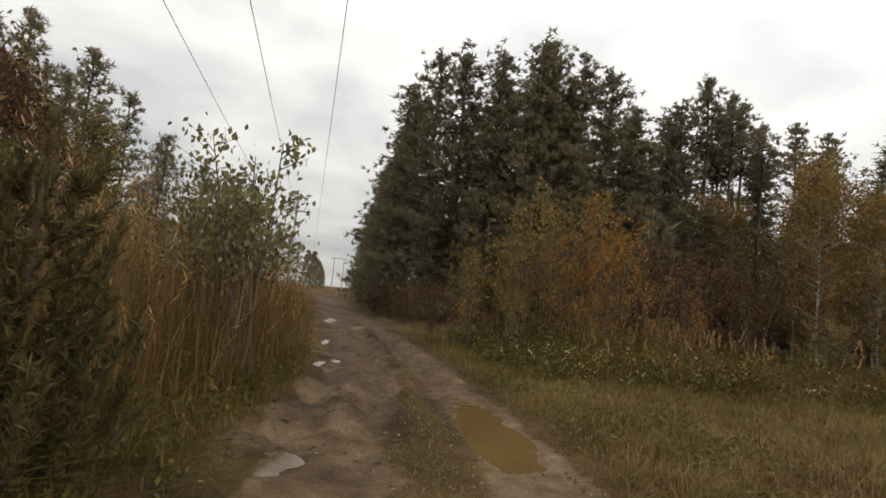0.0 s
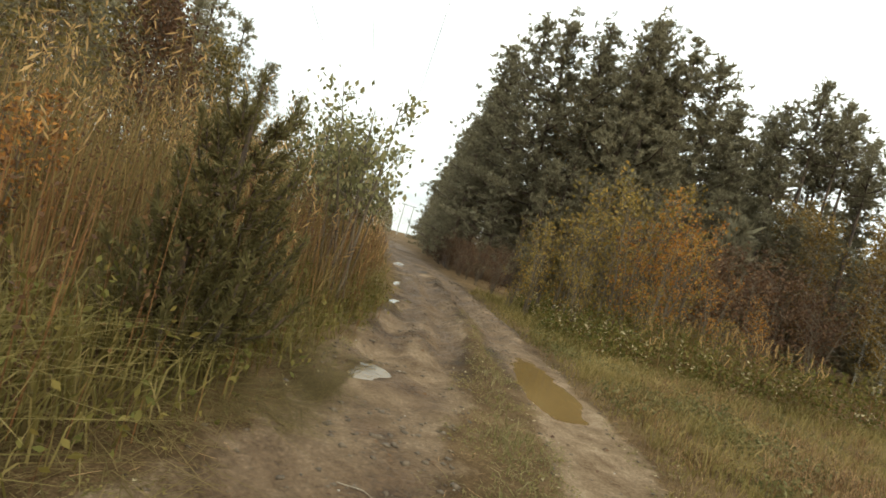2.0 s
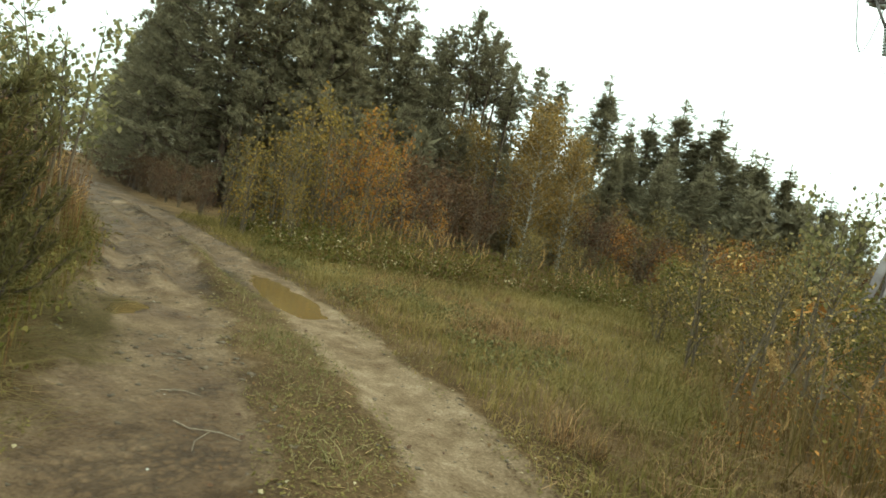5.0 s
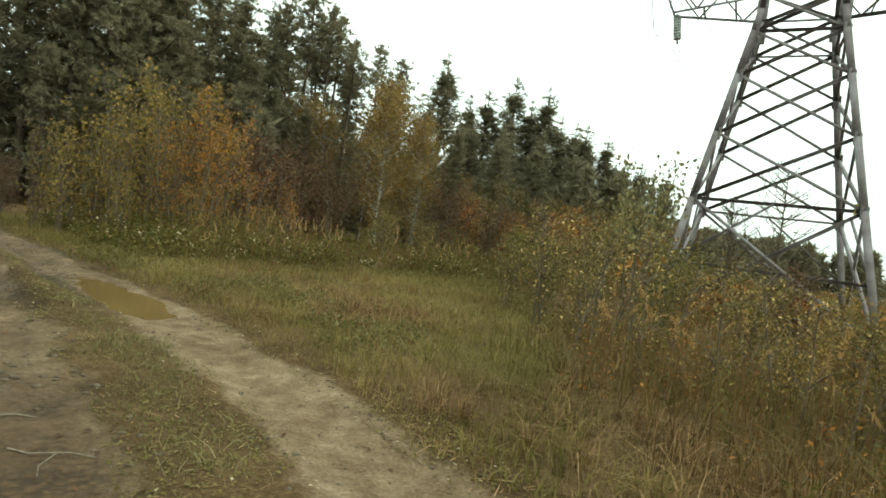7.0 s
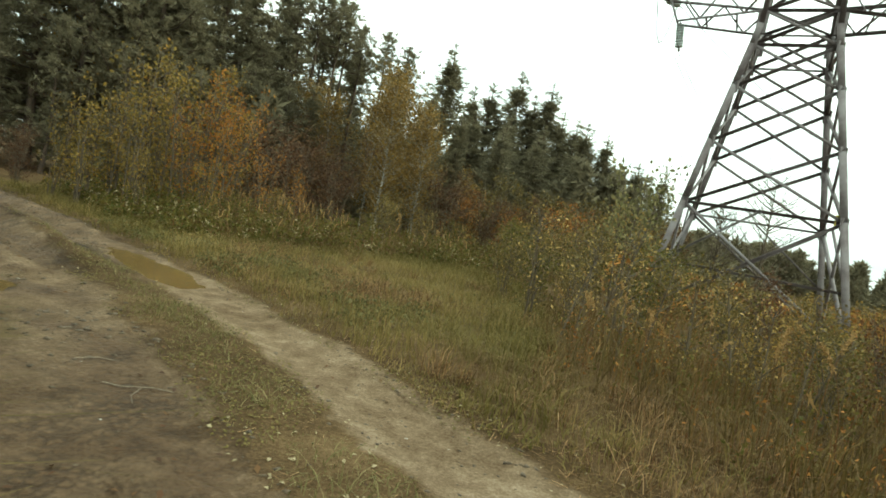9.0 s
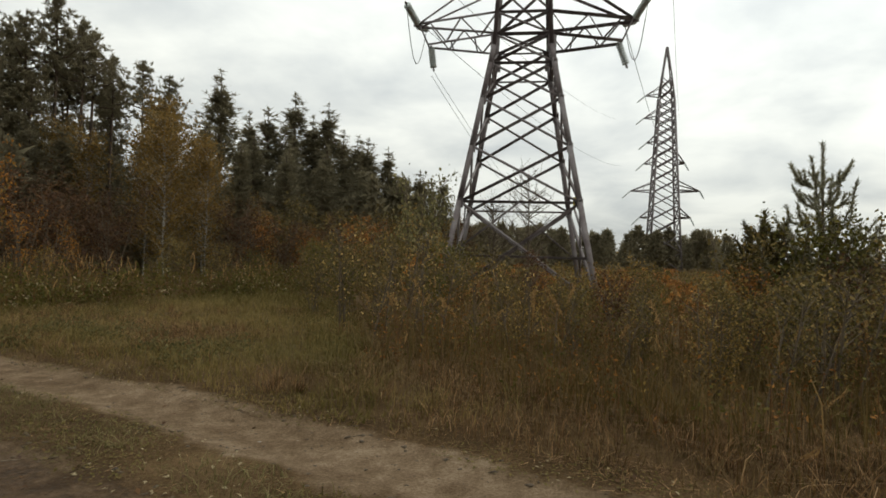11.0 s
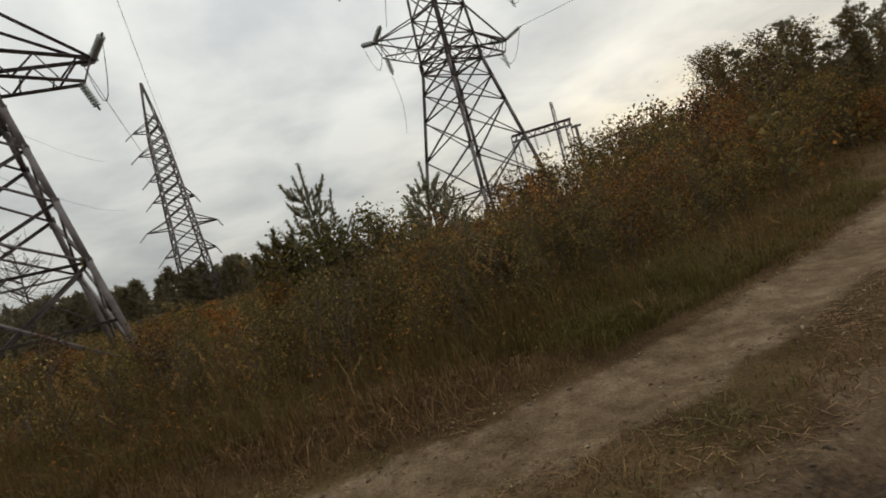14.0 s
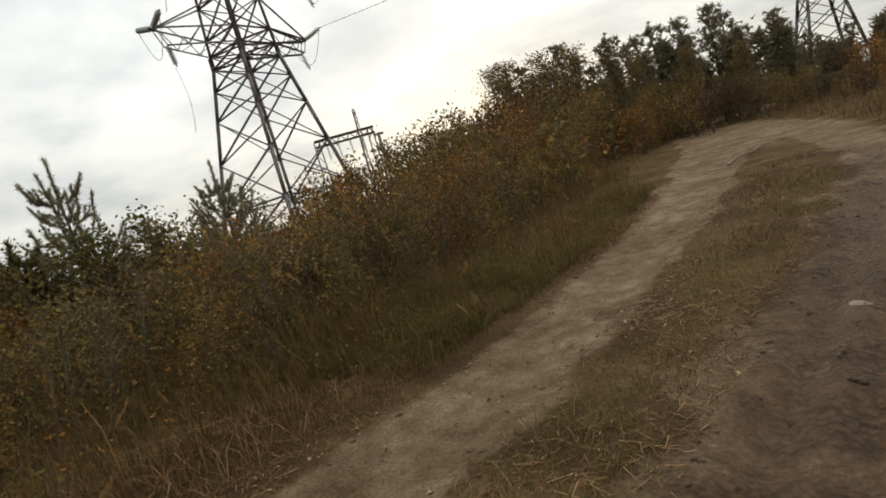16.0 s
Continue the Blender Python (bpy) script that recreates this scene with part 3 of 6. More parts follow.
def make_ground():
    def spaced(lo, hi, step, reach):
        mid = np.arange(lo, hi + 1e-6, step)
        out, s = [], step
        while sum(out) < reach:
            s *= 1.14
            out.append(s)
        out = np.cumsum(out)
        return np.concatenate([lo - out[::-1], mid, hi + out])
    xs, ys = spaced(-16, 15, 0.095, 2600), spaced(-0.8, 11.4, 0.095, 2600)
    X, Y = np.meshgrid(xs, ys, indexing="ij")
    x, y = X.ravel(), Y.ravel()
    v = np.stack([x, y, ground_height(x, y)], 1)
    nx, ny = len(xs), len(ys)
    i, j = np.meshgrid(np.arange(nx - 1), np.arange(ny - 1), indexing="ij")
    i, j = i.ravel(), j.ravel()
    f = np.stack([i * ny + j, (i + 1) * ny + j, (i + 1) * ny + j + 1, i * ny + j + 1], 1)
    ob = part_np("ground", (v, f), M_GROUND, None, smooth=True)
    d1, d2 = tracks(x, y)
    d = np.minimum(d1, d2)
    lumpy = value_noise(x, y, 0.5, 24) - 0.5
    worn = np.clip(0.55 - d1 / 0.35 + 0.55 * lumpy, 0, 1)
    worn = np.maximum(worn, np.clip(0.45 - d2 / 0.55 + 0.8 * lumpy + 0.8 * (value_noise(x, y, 1.4, 25) - 0.5), 0, 1))
    # bare patches between the ruts far down the trail
    between = (y < np.interp(x, *np.array(PATH_LINE).T)) & (y > np.interp(x, *np.array(RUT_LINE).T))
    patchy = value_noise(x, y, 0.6, 26)
    worn = np.maximum(worn, np.where(between & (x < -9), np.clip((-9 - x) / 6, 0, 0.15) + 0.36 * patchy, 0))
    worn = np.maximum(worn, np.where(between & (x > -9), 0.04 + 0.5 * patchy ** 2, 0))
    worn = np.maximum(worn, np.where(between & (x > 14), np.clip((x - 16) / 10, 0, 0.45) + 0.35 * patchy * np.clip((x - 16) / 6, 0, 1), 0))
    worn = np.clip(worn + np.clip((x - 7) / 5, 0, 1) * np.clip(1 - np.abs(d) / 0.9, 0, 1) * 1.1 * (value_noise(x * 0.55, y * 1.3, 0.9, 91) - 0.5), 0, 1)
    wave, amount = rutted(x, y)
    worn = np.clip(worn - amount * np.clip(wave * 1.2 - 0.55, 0, 1) * (0.35 + 0.6 * value_noise(x, y, 1.5, 43)), 0, 1)
    p = puddle_field(x, y)
    damp = np.clip((1.22 - p) / 0.12, 0, 1) * 0.2
    damp = np.maximum(damp, np.clip(0.9 * value_noise(x, y, 1.1, 8) - 0.12, 0, 1) * np.clip((-7 - x) / 5, 0, 1) * np.clip(-d2 / 0.3 + 0.4, 0, 1))
    damp = np.maximum(damp, np.clip(value_noise(x, y, 0.8, 9) - 0.35, 0, 1) * np.clip((x - 3) / 2, 0, 1) * np.clip(-d2 / 0.3 + 0.3, 0, 1) * np.clip((10 - x) / 3, 0, 1))
    damp = np.maximum(damp, amount * np.clip(-wave * 0.9 + 0.1, 0, 0.9))
    # the cutting stays wet: dark mud with drier crests
    damp = np.maximum(damp, np.clip((-8.0 - x) / 4, 0, 1) * np.clip(1.0 - d / 0.3, 0, 1) * np.clip(0.35 + 0.85 * value_noise(x * 0.6, y * 1.5, 0.8, 71), 0, 1))
    rut_damp = (np.clip(0.98 + 0.02 * (x - 0.5), 0.90, 1.0) + 0.65 * (value_noise(x, y, 1.6, 27) - 0.4) + 0.6 * (value_noise(x, y, 0.27, 28) - 0.5)) * np.clip(0.4 - d2 / 0.4, 0, 1) * np.clip((15 - x) / 5, 0, 1) * np.clip(1.0 - 0.25 * (x - 1), 0.72, 1)
    rut_damp = rut_damp * (1 - np.clip((-3.6 - x) / 1.5, 0, 1) * np.clip(1.9 * value_noise(x * 0.7, y * 1.6, 0.6, 92) - 0.45, 0, 0.55))
    damp = np.maximum(damp, rut_damp)
    v = y - np.interp(x, *np.array(RUT_LINE).T)
    press = np.clip((x - 1.5) / 2.0, 0, 1) * np.clip((17 - x) / 4, 0, 1) * np.clip(1.0 - np.abs(v) / 1.1, 0, 1)
    damp = np.maximum(damp, press * np.clip(0.4 - 0.7 * np.cos((v + 0.12 * value_noise(x, y, 1.5, 81)) * 2 * np.pi / 0.42) + 0.5 * (value_noise(x, y, 0.5, 83) - 0.5), 0, 1))
    for key, val in (("worn", worn), ("damp", damp)):
        at = ob.data.attributes.new(key, "FLOAT", "POINT")
        at.data.foreach_set("value", val.astype(np.float32))
    return tagged(ob, "muddy sandy trail through rough autumn grassland", "ground", kind="structure")


ground = make_ground()


def make_puddle(cx, cy, a, b, turn):
    c, s = math.cos(radians(turn)), math.sin(radians(turn))
    ring = []
    for k in range(72):
        w = 2 * np.pi * k / 72
        lo, hi = 0.2, 1.6
        for _ in range(18):
            m = (lo + hi) / 2
            u, v = a * m * math.cos(w), b * m * math.sin(w)
            px, py = cx + u * c - v * s, cy + u * s + v * c
            if puddle_field(np.array([px]), np.array([py]))[0] < 1.06:
                lo = m
            else:
                hi = m
        ring.append((px, py))
    z = -0.052
    bm = bmesh.new()
    vs = [bm.verts.new((px, py, z)) for px, py in ring]
    bm.faces.new(vs)
    return tagged(part("puddle", bm, M_WATER, None), "shallow puddle of brown muddy water in the rut", "puddle", kind="structure")


for (cx, cy), pa, pb, pt in PUDDLES:
    make_puddle(cx, cy, pa, pb, pt)


def on_ground(x, y, sink=0.02):
    return np.stack([x, y, ground_height(x, y) - sink], 1)


# ---- trees ----
def empty(name, label, category, group="", kind=""):
    ob = new(name)
    ob.empty_display_size = 0.3
    return tagged(ob, label, category, group, kind)


def pine(seed, h=16.0, crown_from=0.45, reach=2.6, limbs=34, per=10, count=12, label="tall dark Scots pine at the forest edge", body=1.0, tuft=0.40):
    """Scots pine: swaying trunk, upswept limbs in uneven layers, fine tufts outside and coarse shade foliage inside."""
    rng = np.random.default_rng(seed)
    tree = empty("pine_tree", label, "tree", "pines of the forest edge")
    z = np.linspace(0, h * 0.985, 9)
    sway = np.cumsum(rng.normal(0, 0.06, (9, 2)), 0)
    sway -= sway[0]
    pts = np.column_stack([sway, z])
    pieces = [tube(pts, np.interp(z, [0, h * 0.1, h], [0.21, 0.16, 0.03]), 8)]
    centres, axes_, inner = [], [], []
    for k in range(limbs):
        f = crown_from + (0.985 - crown_from) * (k + rng.uniform(0, 1)) / limbs
        q = (f - crown_from) / (1 - crown_from)
        L = reach * (0.80 + 0.25 * math.sin(min(1, q * 1.1 + 0.3) * math.pi)) * rng.uniform(0.52, 1.15) * (1 - 0.92 * q ** 1.05)
        a = k * 2.4 + rng.uniform(-0.5, 0.5)
        base = np.array([np.interp(f * h, z, pts[:, 0]), np.interp(f * h, z, pts[:, 1]), f * h])
        rise = rng.uniform(0.0, 0.3) + 0.55 * q
        tip = base + L * np.array([math.cos(a), math.sin(a), rise])
        mid = (base + tip) / 2 + [0, 0, -0.12 * L]
        pieces.append(tube([base, mid, tip], [0.055, 0.035, 0.012], 4))
        # flat pads of foliage along the outer limb
        pads = max(2, int(round(1.5 + 1.3 * L)))
        n = max(6, int(per * (0.6 + L / reach)))
        t = np.linspace(0.42, 1.0, pads)[rng.integers(0, pads, n)]
        seat = rng.normal(0, 1, (pads, 3)) * [0.28, 0.28, 0.10]
        c = base + (tip - base) * t[:, None] + seat[np.searchsorted(np.linspace(0.42, 1.0, pads) + 1e-6, t)] + rng.normal(0, 1, (n, 3)) * [0.24, 0.24, 0.10] * (0.6 + 0.2 * L)
        c[:, 2] += 0.12
        centres.append(c)
        axes_.append(unit(np.tile((tip - base) * [0.5, 0.5, 0.4] / max(L, 0.1), (n, 1)) + [0, 0, 0.35]))
        m = int(body * (9.0 - 5.0 * q))
        inner.append(base + (tip - base) * rng.uniform(0.05, 0.88, m)[:, None] + rng.normal(0, 0.42, (m, 3)) * [1, 1, 0.8])
    top = pts[-1] + rng.normal(0, 0.15, (16, 3)) * [1, 1, 1.7] - [0, 0, 0.25]
    centres.append(top)
    axes_.append(np.tile([0, 0, 1.0], (16, 1)))
    part_np("trunk", joined(pieces), M_PINE_BARK, tree, smooth=True)
    fine = needles(rng, np.concatenate(centres), np.concatenate(axes_), tuft, tuft * 0.085, count, 0.8)
    inner = np.concatenate(inner)
    coarse = needles(rng, inner, unit(rng.normal(size=inner.shape) + [0, 0, 0.4]), 0.34, 0.05, 8, 0.9)
    part_np("crown", joined([fine, coarse]), M_NEEDLE, tree)
    return tree


def spruce(seed, h=13.0, reach=2.0, label="pointed dark spruce in the forest", count=9):
    rng = np.random.default_rng(seed)
    tree = empty("spruce_tree", label, "tree", "spruces of the forest edge")
    pieces = [tube([(0, 0, 0), (0, 0, h * 0.5), (0, 0, h)], [0.17, 0.1, 0.015], 7)]
    centres, axes_ = [], []
    whorls = int(h * 1.9)
    for k in range(whorls):
        q = (k + 0.5) / whorls
        zc = h * (0.08 + 0.91 * q)
        R = reach * (1 - q) ** 0.85 * rng.uniform(0.8, 1.15) + 0.12
        for m in range(max(4, int(9 * (1 - q)))):
            a = rng.uniform(0, 2 * np.pi)
            r = R * rng.uniform(0.7, 1.1)
            d = np.array([math.cos(a), math.sin(a), 0])
            n = max(2, int(r * 4.5))
            t = np.linspace(0.25, 1, n)
            c = d * (r * t)[:, None] + np.array([0, 0, zc]) + np.outer(-0.22 * r * t + 0.20 * r * t ** 3, [0, 0, 1]) + rng.normal(0, 0.09, (n, 3))
            centres.append(c)
            axes_.append(np.tile(unit(d + [0, 0, 0.15]), (n, 1)))
    centres.append(np.array([[0, 0, h * 0.97], [0, 0, h], [0, 0, h * 1.01]]))
    axes_.append(np.tile([0, 0, 1.0], (3, 1)))
    part_np("trunk", joined(pieces), M_PINE_BARK, tree, smooth=True)
    fine = needles(rng, np.concatenate(centres), np.concatenate(axes_), 0.30, 0.026, count, 0.7)
    q = rng.uniform(0.02, 0.93, 460) ** 0.9
    a, r = rng.uniform(0, 2 * np.pi, 460), reach * (1 - q) ** 0.85 * rng.uniform(0, 0.85, 460)
    inner = np.column_stack([r * np.cos(a), r * np.sin(a), h * (0.06 + 0.9 * q)])
    coarse = needles(rng, inner, unit(np.column_stack([np.cos(a), np.sin(a), 0.2 + 0 * a])), 0.45, 0.05, 8, 0.8)
    part_np("crown", joined([fine, coarse]), M_NEEDLE, tree)
    return tree


def broadleaf(name, seed, h, reach, n_leaves, leaf, leaf_mat, bark, label, category="tree", group="", stems=1, low=0.25, droop=0.3, twigs=40, lean_most=0.32):
    """Young birch, aspen or bush: stems, twigs that branch off upwards, and leaves along the twigs."""
    rng = np.random.default_rng(seed)
    tree = empty(name, label, category, group)
    ends, twig_wood = [], []
    for s in range(stems):
        wood = []
        a = rng.uniform(0, 2 * np.pi)
        lean = rng.uniform(0.04, lean_most) if stems > 1 else 0.04
        hh = h * rng.uniform(0.72, 1.0) if s else h
        z = np.linspace(0, hh, 6)
        off = np.column_stack([np.cos(a) * lean * z, np.sin(a) * lean * z]) + np.cumsum(rng.normal(0, 0.02 * h / 4, (6, 2)), 0)
        off -= off[0]
        if stems > 1:
            off += rng.normal(0, 0.12, 2)
        pts = np.column_stack([off, z])
        r0 = 0.010 + 0.006 * h
        wood.append(tube(pts, np.linspace(r0, 0.006, 6), 6 if h > 3 else 5))
        for k in range(max(5, twigs // stems)):
            f = low + (0.97 - low) * rng.uniform(0, 1) ** 0.85
            q = (f - low) / (1 - low)
            base = np.array([np.interp(f * hh, z, pts[:, 0]), np.interp(f * hh, z, pts[:, 1]), f * hh])
            b = rng.uniform(0, 2 * np.pi)
            L = reach * (0.35 + 0.75 * math.sin(math.pi * (0.25 + 0.7 * q))) * rng.uniform(0.5, 1.1)
            tip = base + L * np.array([math.cos(b), math.sin(b), rng.uniform(0.4, 1.1)])
            wood.append(tube([base, tip], [0.006 + 0.0012 * h, 0.003], 3))
            ends.append((base, tip))
        part_np("stem", wood[0], bark, tree, smooth=True)
        twig_wood += wood[1:]
    tagged(part_np("brushwood", joined(twig_wood), bark, tree, smooth=True), kind="stuff")
    per = max(3, n_leaves // max(1, len(ends)))
    c = []
    for base, tip in ends:
        t = rng.uniform(0.2, 1.08, per)
        c.append(base + (tip - base) * t[:, None] + rng.normal(0, 0.10 + 0.05 * reach, (per, 3)))
    part_np("foliage", leaves(rng, np.concatenate(c), leaf, droop), leaf_mat, tree)
    return tree


def place(x, y, s=1.0, turn=0.0, sx=None):
    z = float(ground_height(np.array([x]), np.array([y]))[0]) - 0.03
    return pose(x, y, z, 0, 0, turn) @ Matrix.Diagonal((sx or s, sx or s, s, 1))


def plant_all(sources, rows, full, rng, broad=1.0):
    """Each source goes to the first place that it gets, and copies of it to the others, at rows of x, y, height."""
    first = {}
    for n, (x, y, h) in enumerate(rows):
        k = n if n < len(sources) else int(rng.integers(len(sources)))
        m = place(x, y, h / full[k], rng.uniform(0, 360), h / full[k] * rng.uniform(0.88, 1.12) * broad)
        if k in first:
            copy_thing(sources[k], m)
        else:
            first[k] = m
    for k, m in first.items():
        sources[k].matrix_basis = m


TALL = [(-27.6, 30.6, 12), (-26.6, 29.0, 10.5), (-26.2, 31.8, 11), (-33.5, 25.5, 15.8), (-31.5, 26.8, 15.0), (-35, 28, 16.0), (-28.8, 33.5, 14.5), (-29.6, 35.0, 14.5), (-36.6, 19.7, 17.4), (-33.9, 20.7, 16.8), (-32.1, 22.0, 16.3), (-30.1, 23.2, 16.7), (-29.5, 24.6, 17.2), (-29.3, 26.0, 16.3), (-28.8, 28.2, 15.9),
        (-29.0, 30.9, 14.3), (-44, 21.5, 16.5), (-40.5, 20.2, 16.6), (-48.5, 22.8, 16), (-53, 24, 16), (-58, 25.5, 15.5), (-36, 25, 16.5), (-40, 24.5, 16), (-33, 29, 15), (-34.5, 33, 15), (-31.5, 32.5, 14.5), (-31, 26.5, 15.5), (-28.0, 37.5, 13.0), (-27.2, 40.5, 13.0), (-26.2, 45.0, 12.5), (-29, 43, 13.5)]
LANKY = [(-27.1, 32.6, 15.5), (-25.9, 33.7, 16.9), (-25.2, 35.0, 16.0), (-25.8, 36.8, 15.2), (-25.7, 38.8, 14.3), (-25.1, 41.6, 15.0), (-27.5, 37, 15), (-24.0, 43.5, 14.5)]
EDGE = [(-37.5, 17.6, 9), (-41, 18.8, 10), (-45.0, 20.2, 12), (-49.5, 21.6, 13), (-55, 23.4, 13), (-62, 25.6, 13), (-68.3, 27.6, 13.5), (-76, 30.0, 13), (-85, 32.6, 13.5), (-95, 35.5, 13),
        (-106, 39, 13.5), (-118, 43, 13), (-131, 47, 13.5), (-145.3, 51, 13.4), (-33.8, 18.6, 7.5), (-31.0, 20.0, 8), (-28.0, 21.8, 7.5), (-26.8, 24.5, 8), (-25.6, 27.5, 8.5), (-24.6, 30, 8)]
SPRUCES = [(-22.9, 49.6, 15.0), (-21.2, 52.0, 12.4), (-20.0, 53.6, 13.1), (-18.0, 55.5, 14.7), (-16.3, 56, 13.0), (-14.6, 55.4, 13.9), (-11.1, 53.1, 10.8), (-9.2, 48.4, 9.8), (-7.5, 48.7, 9.2),
           (-10.2, 50, 8.5), (-13.2, 50, 9.5), (-16, 49, 10), (-18.5, 46.5, 9.5), (-20.5, 42, 9.5), (-12.2, 45, 8), (-14.5, 43, 8), (-5.0, 52, 8.0), (-3, 56, 8), (-22.5, 38.0, 8.5), (-21, 35.5, 7.5), (-24.5, 33, 7.5), (-23, 30.5, 7), (-19.5, 39, 8), (-17.5, 41.5, 8.5), (-8.5, 45, 6.5), (-6, 47, 6.5), (-15.5, 46.5, 9), (-12.8, 54.5, 11.5)]
SOUTH = [(-32.9, -7.3, 14.2), (-34.7, -5.0, 13.3), (-36.2, -3.4, 13.5), (-37.6, -0.8, 12.7), (-41.8, 1.1, 12.0), (-50.0, 3.4, 11.6), (-30, -10, 14), (-29, -13, 14.5), (-47, -1, 12.5), (-60, 7, 11.5),
         (-72, 11.5, 11.5), (-85, 16, 11), (-100, 21, 11), (-118, 27, 11), (-138, 33, 11), (-38, -6, 13), (-43, -3.5, 13), (-56, 3, 12), (-31, -4.5, 11.5), (-24.5, -1.5, 8.8), (-22, -4.5, 9.5), (-26.5, 0.2, 8.2)]
EAST = [(40.8, 12.9, 8.0), (43.4, 10.9, 9.3), (48.0, 7.9, 9.3), (50.4, 4.8, 10.2), (50.6, 1.0, 9.8), (52, 3, 9.0), (46, 10.5, 8.0), (50.5, -3.3, 6.9), (54, -6, 6.5), (53, 6.5, 9), (48.6, -13.4, 4.3), (52, -10, 5.5), (45.5, 13.8, 7.5), (56, 0, 9), (42.5, 14.5, 6.5), (47, 5.5, 6.5), (48.5, 2.5, 7), (49, -1, 6.5), (46, -4.5, 5), (51, -7.5, 5.5), (55, -11, 6), (60, -14, 6.5), (58, -4, 7), (47.5, 9.5, 7), (50.5, 7.0, 8), (45, 8.5, 5.5), (53, -16, 4.5)]

EDGE = [(ex, max(ey, float(np.interp(ex, *np.array(PATH_LINE).T)) + 1.7), eh) for ex, ey, eh in EDGE]
EAST = [(ex, ey, min(eh, 4.4) if ey < -4 else min(eh, 8.8)) for ex, ey, eh in EAST]
pines = [pine(1, crown_from=0.2, limbs=48, reach=3.4, per=18, body=1.7, tuft=0.28), pine(2, crown_from=0.14, reach=3.7, limbs=50, per=18, body=1.7, tuft=0.28), pine(3, crown_from=0.1, limbs=52, reach=3.3, per=18, body=1.7, tuft=0.28), pine(4, crown_from=0.26, reach=3.2, limbs=46, per=18, body=1.7, tuft=0.28)]
plant_all(pines, [(ex, ey, eh * 1.05) for ex, ey, eh in TALL], [16] * 4, np.random.default_rng(200), 1.24)
lanky = [pine(5, crown_from=0.66, reach=2.2, limbs=22, per=20, tuft=0.26, label="slender pine with a bare trunk and high crown"), pine(6, crown_from=0.71, reach=2.0, limbs=20, per=20, tuft=0.26, label="slender pine with a bare trunk and high crown")]
plant_all(lanky, [(ex, ey, eh * (1.0 if ey < 36 else 1.05)) for ex, ey, eh in LANKY], [16] * 2, np.random.default_rng(201))
low = [pine(7, h=12, crown_from=0.06, reach=2.6, limbs=40, per=9, count=9, label="bushy dark pine clothed to the ground"), pine(8, h=12, crown_from=0.1, reach=2.4, limbs=36, per=9, count=9, label="bushy dark pine clothed to the ground")]
plant_all(low, EDGE, [12] * 2, np.random.default_rng(202), 1.1)
spruces = [spruce(9, reach=2.5), spruce(10, reach=2.1), spruce(12, reach=2.8)]
plant_all(spruces, [(ex, ey, eh * 1.17) for ex, ey, eh in SPRUCES], [13] * 3, np.random.default_rng(203), 1.6)
southern = [pine(13, h=13, crown_from=0.25, reach=3.0, limbs=36, count=8, label="dark pine of the wood beyond the bank"), pine(14, h=13, crown_from=0.3, reach=3.0, limbs=34, count=8, label="dark pine of the wood beyond the bank")]
plant_all(southern, SOUTH, [13] * 2, np.random.default_rng(204))
eastern = [pine(15, h=9, crown_from=0.03, reach=2.5, limbs=32, per=12, count=9, body=1.3, tuft=0.36, label="young pine at the bend of the trail"), pine(16, h=9, crown_from=0.03, reach=2.3, limbs=30, per=12, count=9, body=1.3, tuft=0.36, label="young pine at the bend of the trail")]
plant_all(eastern, EAST, [9] * 2, np.random.default_rng(205), 1.1)


def far_woods(name, rows, label, per=150, material=M_NEEDLE, wide=0.16, big=1.0):
    """Trees too far off to count, joined: trunks of four sides and loose tufts."""
    rng = np.random.default_rng(21)
    tufts, axes_ = [], []
    for x, y, h in rows:
        q = rng.uniform(0, 1, per) ** 0.8
        R = h * wide * (1.05 - q) + 0.3
        a = rng.uniform(0, 2 * np.pi, per)
        r = R * np.sqrt(rng.uniform(0.2, 1, per))
        tufts.append(np.stack([x + r * np.cos(a), y + r * np.sin(a), 0.3 + q * h], 1))
        axes_.append(np.stack([np.cos(a), np.sin(a), 0.5 + q], 1))
    v, f = needles(rng, np.concatenate(tufts), unit(np.concatenate(axes_)), 0.8 * big, 0.14 * big, 6, 0.8)
    return tagged(part_np(name, (v, f), material), label, "woods", kind="stuff")


rng_f = np.random.default_rng(31)
back = [(-24 - 0.55 * w + rng_f.uniform(-1, 1), 27 + 0.75 * w, rng_f.uniform(6, 8)) for w in np.arange(0, 22, 1.6)]
back += [(-30 - 1.1 * w, 22.5 + 0.33 * w + rng_f.uniform(0, 2), rng_f.uniform(7, 10)) for w in np.arange(0, 45, 2.0)]
back += [(-30 - d * 0.9 + rng_f.uniform(-3, 3), 26 + w + d * 0.45, rng_f.uniform(9, 13)) for d in range(4, 40, 5) for w in range(0, 34, 4)]
back += [(x + rng_f.uniform(-1.5, 1.5), 62 + 0.2 * x + rng_f.uniform(0, 14), rng_f.uniform(8, 11)) for x in range(-30, -4, 2)]
back += [(x + rng_f.uniform(-1, 1), 46 + rng_f.uniform(-3, 8), rng_f.uniform(5, 8)) for x in np.arange(-25, -4, 1.3)]
back += [(-48 + k * 1.5, 43 + k * 1.25 + rng_f.uniform(-1, 1), rng_f.uniform(6, 9.5)) for k in range(16)]
far_woods("forest_interior", back, "dim interior of the pine forest", 88)
line = [(x + rng_f.uniform(-1, 1), 104 + rng_f.uniform(0, 25), rng_f.uniform(4.6, 7.6)) for x in np.arange(14, 52, 0.75)]
